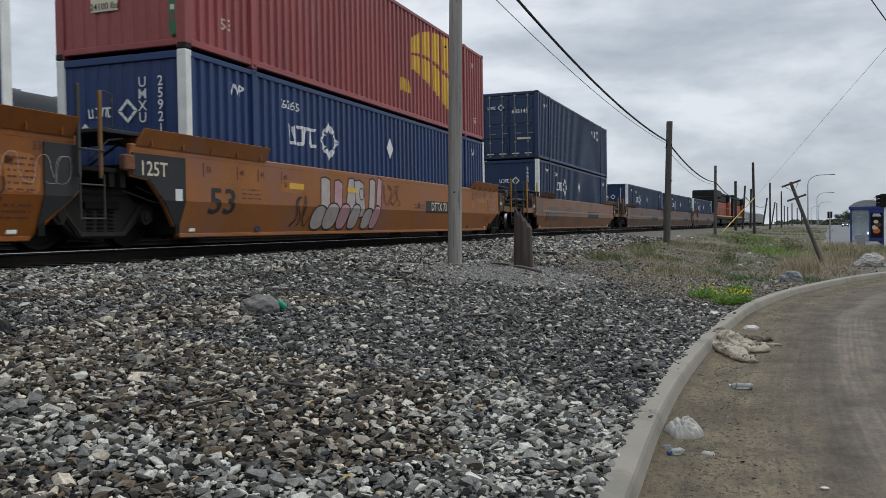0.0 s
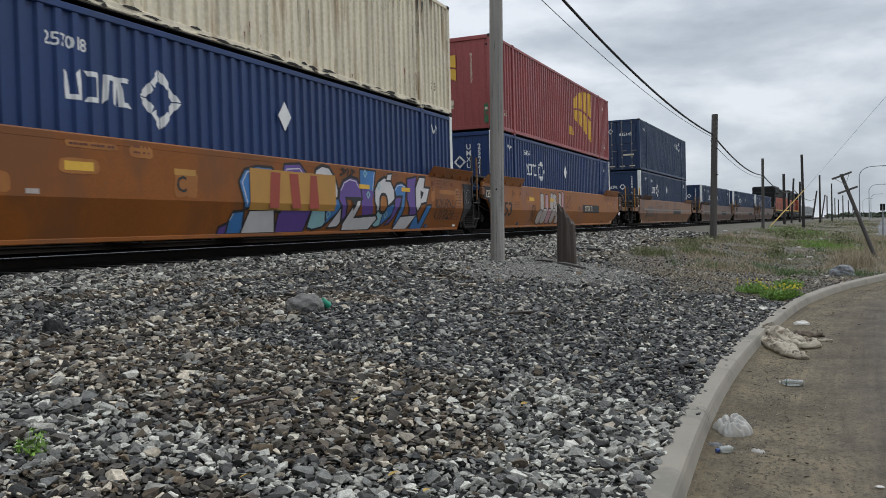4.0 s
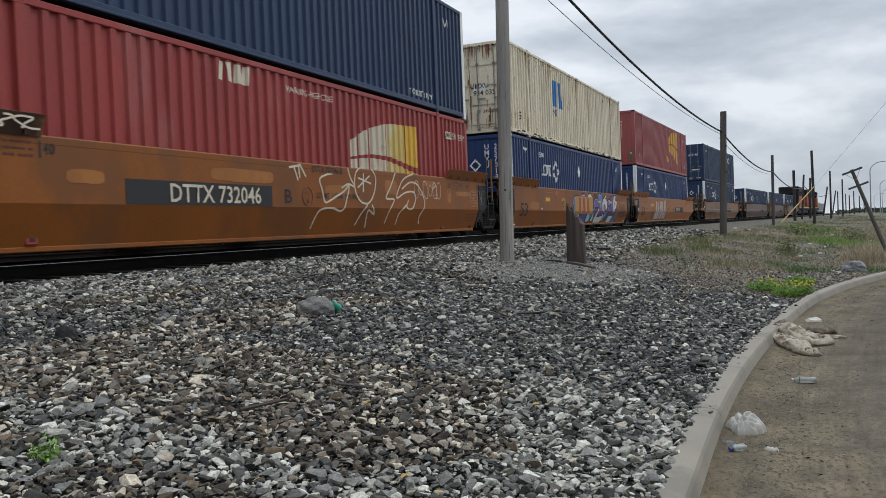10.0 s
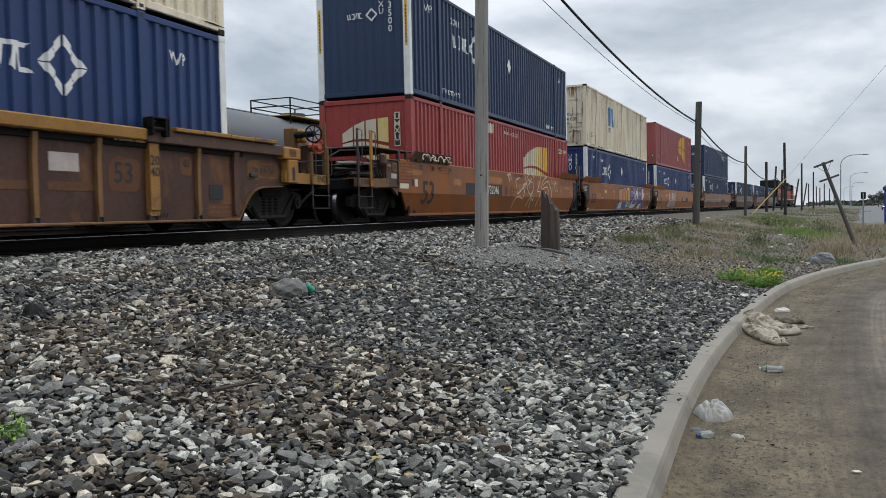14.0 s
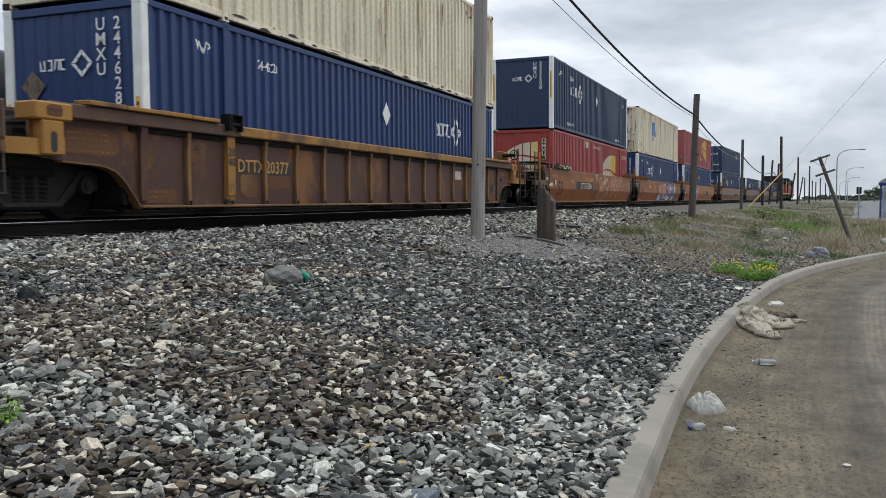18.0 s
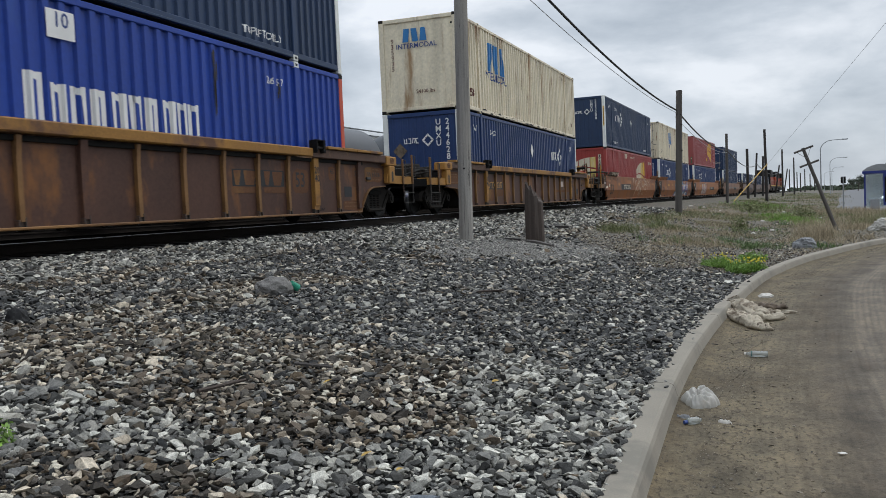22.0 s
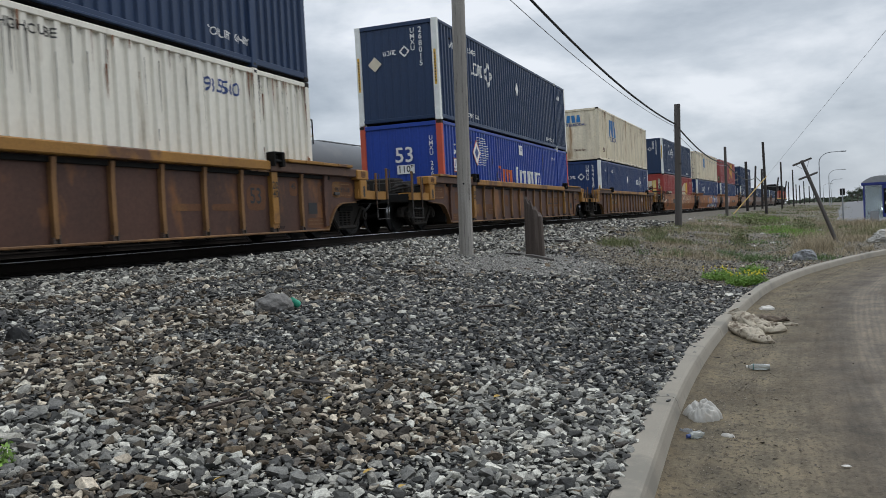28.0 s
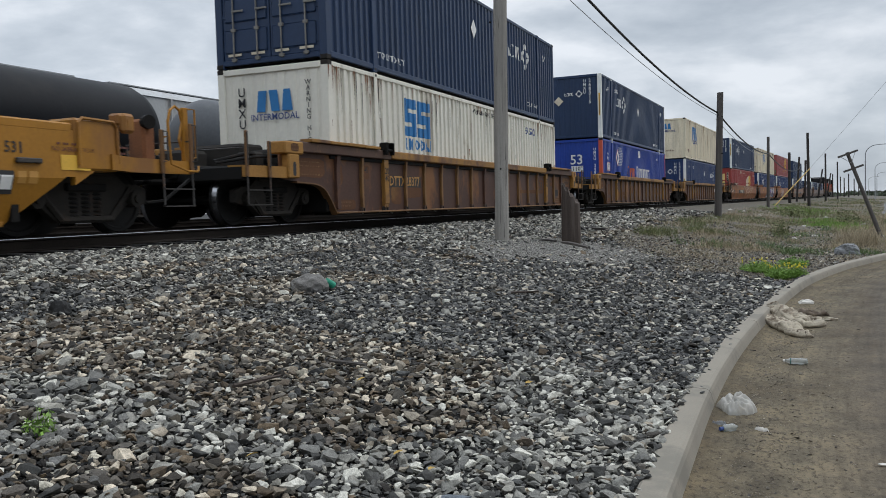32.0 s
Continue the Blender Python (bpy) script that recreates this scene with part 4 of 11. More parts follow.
def container(colour, post, label, s, level, rear="wall", marks=()):
    """A 53-foot container; rear is the end that faces back along the train."""
    c = thing("shipping_container", label, "container", "containers on the train")
    MOVERS.append((c, s + HL, 0.0, 0.225 + level * (CH + 0.012)))
    x = HW
    for sg in (1, -1):
        for a, b in ((-HL + 0.16, -6.16), (-6.04, 6.04), (6.16, HL - 0.16)):
            me = corrugated(colour, a, b, 0.17, CH - 0.11, HW - 0.012)
            ob = part("side_wall", me, colour, c)
            if sg < 0:
                ob.matrix_basis = pose(0, 0, 0, 0, 0, 180)
        for y in (-6.10, 6.10):
            me = shared(("mid", colour), lambda: mesh_of("side_post", box(bms(), HW - 0.05, HW + 0.012, -0.075, 0.075, 0.10, CH - 0.06, 0.012), colour))
            part("side_post", me, colour, c, m=pose(0, y, 0) if sg > 0 else pose(0, y, 0, 0, 0, 180))
            for z in (0.0, CH - 0.09):
                worn = "post_white" if s == at("c5") else colour
                me = shared(("midcast", worn), lambda: mesh_of("lift_casting", box(bms(), HW - 0.1, HW + 0.014, -0.085, 0.085, 0.0, 0.118, 0.01), worn))
                cast = part("lift_casting", me, worn, c, m=Matrix.Translation((0, y, z - (0.028 if z else 0))) @ Matrix.Diagonal((sg, 1, 1, 1)))
                part("casting_hole", shared("casthole", lambda: mesh_of("casting_hole", box(bms(), HW + 0.008, HW + 0.0165, -0.042, 0.042, 0.035, 0.083, 0.0), "ink_black")), "ink_black", cast, "dark oblong hole")
        me = shared(("brail", colour), lambda: mesh_of("bottom_rail", box(box(bms(), HW - 0.07, HW - 0.002, -HL + 0.16, HL - 0.16, 0.055, 0.17, 0.01), HW - 0.09, HW + 0.004, -6.0, 6.0, 0.055, 0.10, 0.01), colour))
        part("bottom_rail", me, colour, c, m=pose(0, 0, 0, 0, 0, 0 if sg > 0 else 180))
        me = shared(("trail", colour), lambda: mesh_of("top_rail", box(bms(), HW - 0.07, HW + 0.002, -HL + 0.16, HL - 0.16, CH - 0.11, CH - 0.015, 0.012), colour))
        part("top_rail", me, colour, c, m=pose(0, 0, 0, 0, 0, 0 if sg > 0 else 180))
    for sx in (1, -1):
        for sy in (1, -1):
            me = shared(("post", post), lambda: mesh_of("corner_post", box(bms(), HW - 0.17, HW, HL - 0.16, HL, 0.0, CH, 0.014), post))
            part("corner_post", me, post, c, m=pose(0, 0, 0, 0, 0, 0) if sx > 0 and sy > 0 else (Matrix.Diagonal((sx, sy, 1, 1))))
            for z in (0.0, CH - 0.10):
                me = shared("casting", lambda: mesh_of("corner_casting", box(bms(), HW - 0.16, HW + 0.004, HL - 0.165, HL + 0.004, 0.0, 0.10, 0.012), "truck_steel")) if post != "post_white" else shared(("casting", post), lambda: mesh_of("corner_casting", box(bms(), HW - 0.16, HW + 0.004, HL - 0.165, HL + 0.004, 0.0, 0.10, 0.012), post))
                part("corner_casting", me, post, c, m=Matrix.Translation((0, 0, z)) @ Matrix.Diagonal((sx, sy, 1, 1)))
    me = shared(("roof", colour), lambda: mesh_of("roof", box(bms(), -HW + 0.03, HW - 0.03, -HL + 0.05, HL - 0.05, CH - 0.06, CH - 0.02), colour))
    part("roof", me, colour, c)
    me = shared("cfloor", lambda: mesh_of("floor", box(bms(), -HW + 0.05, HW - 0.05, -HL + 0.05, HL - 0.05, 0.04, 0.16), "steel_black"))
    part("floor", me, "steel_black", c)
    part("end_wall", end_wall(colour), colour, c, m=pose(0, 0, 0, 0, 0, 180))
    for nm, z0, z1 in (("end_sill", 0.055, 0.16), ("end_header", CH - 0.13, CH - 0.01)):
        me = shared((nm, colour), lambda: mesh_of(nm, box(bms(), -HW + 0.16, HW - 0.16, -HL + 0.006, -HL + 0.12, z0, z1, 0.01), colour))
        part(nm, me, colour, c)
        part(nm, me, colour, c, m=pose(0, 0, 0, 0, 0, 180))
    if rear == "wall":
        part("end_wall", end_wall(colour), colour, c)
    else:
        for sg in (-1, 1):
            def leaf():
                bm = bms()
                box(bm, -0.555, 0.555, 0.0, 0.05, 0.17, CH - 0.14, 0.008)
                for k in range(4):
                    z = 0.30 + k * 0.62
                    box(bm, -0.50, 0.50, -0.022, 0.0, z, z + 0.46, 0.02)
                return mesh_of("door", bm, colour)
            d = part("door", shared(("leaf", colour), leaf), colour, c, "ribbed steel door", m=pose(sg * 0.565, -HL + 0.035, 0))
            def lock_rod():
                bm = bms()
                rod(bm, (0, -0.05, 0.12), (0, -0.05, CH - 0.1), 0.017, 6)
                for z in (0.16, 0.75, 1.5, 2.2, CH - 0.18):
                    box(bm, -0.05, 0.05, -0.065, -0.02, z - 0.03, z + 0.03)
                return mesh_of("lock_rod", bm, "rod_pale")
            for xx in (-0.28, 0.28):
                part("lock_rod", shared("lockrod", lock_rod), "rod_pale", d, "pale steel lock rod", m=pose(xx, 0, 0))
                part("lock_handle", shared("lockhandle", lambda: mesh_of("lock_handle", box(bms(), -0.02, 0.26, -0.075, -0.055, 1.10, 1.14, 0.005), "rod_pale")), "rod_pale", d, m=pose(xx, 0, 0))
            for z in (0.35, 1.0, 1.7, 2.45):
                part("hinge", shared(("hinge", colour), lambda: mesh_of("hinge", box(bms(), 0.46, 0.62, -0.012, 0.05, 0, 0.10, 0.01), colour)), colour, d, m=Matrix.Translation((0, 0, z)) @ Matrix.Diagonal((sg, 1, 1, 1)))
            for xx in (-0.28, 0.28):
                part("reflector", shared("reflector", lambda: mesh_of("reflector", box(bms(), -0.16, 0.16, -0.027, -0.0225, 0.235, 0.285), "ink_pale")), "ink_pale", d, "pale reflective strip", m=pose(xx, 0, 0))
    e = HW + 0.006
    rr = -HL + 0.012
    lay = 0.0
    for mk in marks:
        kind, *v = mk
        if kind == "emblem":            # white emblem with letter bars: y, z, size
            y, z, w = v
            wordmark(c, "emblem", "ink_white", lambda bm: emblem(bm, on_side(e, y, z, 1), w), "white four-stroke emblem", True)
            letter_bars(c, lambda d: on_side(e, y - w * 1.30 + d, z, 1), 4, w * 0.46, "ink_white", 0.22, True, True)
        elif kind == "rear_emblem":
            xx, z, w = v
            wordmark(c, "emblem", "ink_white", lambda bm: emblem(bm, on_rear(xx, rr, z, 1), w), "white four-stroke emblem")
            letter_bars(c, lambda d: on_rear(xx - w * 1.36 + d, rr, z, 1), 4, w * 0.42, "ink_white", 0.25, False, True)
        elif kind == "text":
            words, mat, y, z, size = v
            rib_lettering(c, words, mat, on_side(e, y, z, size))
        elif kind == "flat_text":
            words, mat, y, z, size = v
            lettering(c, words, mat, on_side(e + 0.003, y, z, size))
        elif kind == "word_bars":       # a brand's word: widths of its letters, the first one tall
            widths, mat, y, z, h = v
            for k, w in enumerate(widths):
                bm = bms()
                top = h * (0.72 if k == 0 else 0.5)
                for a, b in ((0.0, 0.40), (0.60, 1.0)):
                    flat(bm, [(y + w * (a + 0.06 * (k % 3)), z - h / 2), (y + w * b, z - h / 2), (y + w * b, z + top), (y + w * a, z + top)], on_side(e, 0, 0, 1))
                flat(bm, [(y + w * 0.3, z + top - 0.09), (y + w * 0.66, z + top - 0.12), (y + w * 0.66, z + top - 0.03), (y + w * 0.3, z + top)], on_side(e, 0, 0, 1))
                part("letter_bar", over_ribs(bm, HW + 0.004), mat, c)
                y += w * 1.28
        elif kind == "rear_text":
            words, mat, xx, z, size = v
            lettering(c, words, mat, on_rear(xx, rr - 0.004, z, size))
        elif kind == "rear_column":
            words, mat, xx, z, size = v
            for k, ch in enumerate(words):
                if ch != " ":
                    lettering(c, ch, mat, on_rear(xx, rr - 0.004, z - k * size * 1.12, size))
        elif kind == "diamond":
            y, z, w = v
            wordmark(c, "placard", "ink_white", lambda bm: flat(bm, [(0, -w), (w * 0.8, 0), (0, w), (-w * 0.8, 0)], on_side(e, y, z, 1)), "white diamond placard")
        elif kind == "rear_diamond":
            xx, z, w, mat = v
            wordmark(c, "placard", mat, lambda bm: flat(bm, [(0, -w), (w, 0), (0, w), (-w, 0)], on_rear(xx, rr, z, 1)), "diamond placard holder")
        elif kind == "fan":
            y, z, w, h, mat = v
            wordmark(c, "emblem", mat, lambda bm: fan(bm, on_side(e, y, z, 1), w, h), "yellow waving grid emblem", True)
        elif kind == "rear_fan":
            xx, z, w, h, mat = v
            wordmark(c, "emblem", mat, lambda bm: fan(bm, on_rear(xx, rr, z, 1), w, h), "yellow waving grid emblem")
        elif kind == "fan_pair":        # faded columns before the yellow ones
            y, z, w, h = v
            for cols, mat in (((0, 1, 2), "ink_faded"), ((3,), "ink_straw"), ((4,), "ink_straw"), ((5,), "ink_yellow")):
                wordmark(c, "emblem", mat, lambda bm: fan(bm, on_side(e, y, z, 1), w, h, cols, BROKEN), "faded and yellow waving grid emblem", True)
        elif kind == "rear_fan_pair":   # pale grid whose last column is yellow
            xx, z, w, h = v
            for cols, mat in (((0, 1, 2), "ink_faded"), ((3,), "ink_straw")):
                wordmark(c, "emblem", mat, lambda bm: fan(bm, on_rear(xx, rr, z, 1), w, h, cols), "pale and yellow waving grid emblem")
        elif kind == "bars":            # brand letters as bars
            n, mat, y, z, h = v
            letter_bars(c, lambda d: on_side(e, y + d, z, 1), n, h, mat, 0.14, True)
        elif kind == "wide_bars":       # broad brand letters as notched blocks
            n, mat, y, z, h = v
            for k in range(n):
                a, w, t = y + (k - n / 2) * h * 0.9, h * 0.82, h * 0.26
                bm = bms()
                for p, q in ((-h / 2, -h / 2 + t), (-t / 2, t / 2), (h / 2 - t, h / 2)):
                    flat(bm, [(a, z + p), (a + w, z + p), (a + w, z + q), (a, z + q)], on_side(e, 0, 0, 1))
                for o, p, q in ((0, t / 2, h / 2 - t), (w - t * 1.1, -h / 2 + t, -t / 2)):
                    flat(bm, [(a + o, z + p), (a + o + t * 1.1, z + p), (a + o + t * 1.1, z + q), (a + o, z + q)], on_side(e, 0, 0, 1))
                part("letter_bar", over_ribs(bm, HW + 0.004), mat, c)
        elif kind == "rear_bars":
            n, mat, xx, z, h = v
            letter_bars(c, lambda d: on_rear(xx + d, rr, z, 1), n, h, mat, 0.14)
        elif kind == "plate":           # y0, y1, z0, z1
            mat, y0, y1, z0, z1 = v
            lay += 0.0012
            wordmark(c, "plate", mat, lambda bm: flat(bm, [(y0, z0), (y1, z0), (y1, z1), (y0, z1)], on_side(e - 0.003 + lay, 0, 0, 1)), "painted panel")
        elif kind == "rear_plate":
            mat, y0, y1, z0, z1 = v
            lay += 0.0012
            wordmark(c, "plate", mat, lambda bm: flat(bm, [(y0, z0), (y1, z0), (y1, z1), (y0, z1)], on_rear(0, rr + 0.003 - lay, 0, 1)), "painted panel")
        elif kind == "caution":         # yellow strips on both rear posts
            z0, z1 = v
            for sx in (-1, 1):
                bm = bms()
                flat(bm, [(-0.035, z0), (0.035, z0), (0.035, z1), (-0.035, z1)], on_rear(sx * (HW - 0.085), -HL - 0.004, 0, 1))
                st = part("caution_strip", bm, "ink_yellow", c, "yellow caution strip")
                bm = bms()
                k = z0 + 0.08
                while k < z1 - 0.1:
                    flat(bm, [(-0.018, k), (0.018, k), (0.018, k + 0.05), (-0.018, k + 0.05)], on_rear(sx * (HW - 0.085), -HL - 0.007, 0, 1))
                    k += 0.085
                tagged(part("caution_print", bm, "ink_black", st), kind="stuff")
        elif kind == "smudges":         # dark rubbed marks down single ribs
            rnd = random.Random(v[0])
            bm = bms()
            for y, z, l in v[1]:
                for _ in range(5):
                    a, w = y + rnd.gauss(0, 0.03), rnd.uniform(0.012, 0.035)
                    b, h = z + rnd.gauss(0, l * 0.3), l * rnd.uniform(0.25, 0.6)
                    flat(bm, [(a - w, b), (a - w * 0.4, b - h), (a + w * 0.7, b - h * 0.8), (a + w, b + 0.03), (a, b + h * 0.3)], on_side(HW + 0.0072, 0, 0, 1))
            tagged(part("smudge", bm, "grime", c, "dark rubbed smudges"), kind="stuff")
        elif kind == "rust":            # runs of rust from the rails and seams
            n, seed = v
            rnd = random.Random(seed)
            bm = bms()
            for _ in range(n):
                rear_ = rear == "door" and rnd.random() < 0.5
                y = rnd.uniform(-1.2, 1.2) if rear_ else rnd.choice((-7.9, -6.1, -6.1, 6.1, 7.9)) + rnd.gauss(0, 0.12) if rnd.random() < 0.45 else rnd.uniform(-7.8, 7.8)
                l, w = rnd.uniform(0.08, 0.7), rnd.uniform(0.006, 0.026)
                z = rnd.choice((CH - 0.1, CH - 0.1, rnd.uniform(0.6, 2.6), 0.16 + l))
                m = on_rear(y, -HL - 0.024, z, 1) if rear_ else on_side(HW + 0.007, y, z, 1)
                flat(bm, [(-w, 0), (0, -l), (w * rnd.uniform(0.3, 1), -l * rnd.uniform(0.4, 0.8)), (w, 0)], m)
            tagged(part("rust_streak", bm, "car_rust", c, "brown rust streaks"), kind="stuff")
            # thin black runs below the top rail and scuffs above the bottom rail
            bm = bms()
            for _ in range(int(n * 0.8)):
                y, l, w = rnd.choice((-6.1, 6.1, rnd.uniform(-7.8, 7.8), rnd.uniform(-7.8, 7.8))) + rnd.gauss(0, 0.1), rnd.uniform(0.1, 1.0), rnd.uniform(0.004, 0.014)
                z = rnd.choice((CH - 0.11, CH - 0.3, rnd.uniform(1.0, 2.7)))
                flat(bm, [(-w, 0), (-w * 0.3, -l), (w * 0.4, -l * 0.9), (w, 0)], on_side(HW + 0.008, y, z, 1))
            for _ in range(n // 2):
                y, l, h = rnd.uniform(-7.8, 7.8), rnd.uniform(0.05, 0.6), rnd.uniform(0.01, 0.05)
                z = 0.06 + rnd.random() ** 2 * 0.1
                flat(bm, [(0, 0), (l * 0.5, -h * 0.3), (l, 0), (l * 0.6, h), (l * 0.2, h * 0.7)], on_side(HW + 0.0065, y, z, 1))
            tagged(part("grime", bm, "grime", c, "dark runs and scuffs"), kind="stuff")
        elif kind == "grid":            # white speed lines: y, z, w, h
            y, z, w, h = v
            def lines(bm):
                for k in range(12):
                    zz = z - h / 2 + k * h / 11
                    run = [(y - 0.25 * w + q * w * (1.3 - 0.012 * (k - 5.5) ** 2) / 8, zz + 0.018 * math.sin(q * 1.7 + k)) for q in range(9)]
                    for (a, b), (d, f) in zip(run[:-1], run[1:]):
                        flat(bm, [(a, b), (d, f), (d, f + h * 0.027), (a, b + h * 0.027)], on_side(e, 0, 0, 1))
            wordmark(c, "emblem", "ink_white", lines, "white emblem of speed lines", True)
            for k, (mat, r) in enumerate((("ink_orange", 0.42), ("ink_white", 0.37), ("ink_darkblue", 0.2))):
                wordmark(c, "emblem", mat, lambda bm: flat(bm, [(y - 0.36 * w - r * 0.9, z - 0.06), (y - 0.36 * w, z - 0.06 - r), (y - 0.36 * w + r * 0.9, z - 0.06), (y - 0.36 * w, z - 0.06 + r)], on_side(e + 0.002 + 0.002 * k, 0, 0, 1)), "diamond emblem")
    return c


# ---- trucks ----
def truck_side():
    def build():
        bm = bms()
        up = [(-1.12, 0.40), (-1.12, 0.60), (-0.95, 0.66), (-0.72, 0.66), (-0.45, 0.86), (0.45, 0.86), (0.72, 0.66), (0.95, 0.66), (1.12, 0.60), (1.12, 0.40), (0.98, 0.36), (0.80, 0.42), (0.46, 0.16), (-0.46, 0.16), (-0.80, 0.42), (-0.98, 0.36)]
        slab(bm, up[::-1], 0.94, 1.06)
        return mesh_of("side_frame", bm, "truck_steel")
    return shared("sideframe", build)


def truck(parent, y, spin=True):
    """Two wheelsets in a cast frame with coil springs."""
    t = part("truck", box(bms(), -1.0, 1.0, -0.22, 0.22, 0.42, 0.74, 0.03), "truck_steel", parent, "dark cast steel truck with coil springs", m=pose(0, y, 0))
    for sg in (1, -1):
        sf = part("side_frame", truck_side(), "truck_steel", t, m=Matrix.Diagonal((sg, 1, 1, 1)))
        def trim():
            bm = bms()
            for a, b in (((-0.42, 0.20), (-0.80, 0.60)), ((0.42, 0.20), (0.80, 0.60))):
                rod(bm, (1.07, *a), (1.07, *b), 0.05, 6)
            rod(bm, (1.07, -0.44, 0.20), (1.07, 0.44, 0.20), 0.05, 6)
            rod(bm, (1.07, -0.50, 0.80), (1.07, 0.50, 0.80), 0.045, 6)
            for s in (-0.84, 0.84):
                rod(bm, (0.96, s, 0.457), (1.16, s, 0.457), 0.115, 14)
                rod(bm, (1.16, s, 0.457), (1.185, s, 0.457), 0.06, 10)
            return mesh_of("frame_rib", bm, "truck_steel")
        part("frame_rib", shared("sftrim", trim), "truck_steel", t, m=Matrix.Diagonal((sg, 1, 1, 1)))
        def coils():
            bm = bms()
            for yy in (-0.2, 0.0, 0.2):
                for k in range(6):
                    ring(bm, (1.0, yy, 0.25 + k * 0.055), (0, 0, 1), 0.082, 0.018, 12, 5)
            box(bm, 0.90, 1.10, -0.33, 0.33, 0.19, 0.225)
            box(bm, 0.90, 1.11, -0.33, 0.33, 0.56, 0.66, 0.01)
            return mesh_of("coil_spring", bm, "steel_black")
        part("coil_spring", shared("coils", coils), "steel_black", t, "nest of coil springs", m=Matrix.Diagonal((sg, 1, 1, 1)))
    def wheelset():
        bm = bms()
        for sg in (1, -1):
            g = [(0.675, 0.457 + 0.027), (0.70, 0.457 + 0.025), (0.712, 0.457), (0.80, 0.450), (0.812, 0.44), (0.812, 0.39), (0.785, 0.37), (0.765, 0.20), (0.80, 0.13), (0.82, 0.12), (0.90, 0.085), (1.0, 0.075)]
            rows = []
            for s, r in g:
                rows.append([bm.verts.new((sg * s, r * math.cos(k * math.tau / 40), r * math.sin(k * math.tau / 40))) for k in range(40)])
            for i, (p, q) in enumerate(zip(rows[:-1], rows[1:])):
                for k in range(40):
                    f = bm.faces.new((p[k], p[(k + 1) % 40], q[(k + 1) % 40], q[k]))
                    f.material_index = 1 if i == 2 else 0
            bm.faces.new(rows[0])
            bm.faces.new(rows[-1])
        rod(bm, (-0.7, 0, 0), (0.7, 0, 0), 0.085, 12)
        # chalk marks and lifting holes on the plate
        bmesh.ops.recalc_face_normals(bm, faces=bm.faces)
        me = mesh_of("wheelset", bm, "wheel_steel")
        me.materials.append(M["tread_steel"])
        return me
    for s in (-0.84, 0.84):
        w = part("wheelset", shared("wheelset", wheelset), "wheel_steel", t, "pair of steel wheels with a bright tread", m=pose(0, s, 0.457))
        if spin:
            WHEELS.append((w, s))
    return t


def ladder(parent, x, y0, y1, z0, z1, n, mat="steel_black", r=0.016, label="steel ladder"):
    bm = bms()
    for y in (y0, y1):
        rod(bm, (x, y, z0), (x, y, z1), r * 1.2, 6)
    part("ladder", bm, mat, parent, label)
    for k in range(n):
        z = z0 + (z1 - z0) * (k + 0.4) / n
        part("rung", rod(bms(), (x, y0, z), (x, y1, z), r, 6), "rod_pale", parent)


def grab(parent, pts, mat="steel_black", r=0.014):
    part("grab_iron", tube(bms(), pts, r), mat, parent)


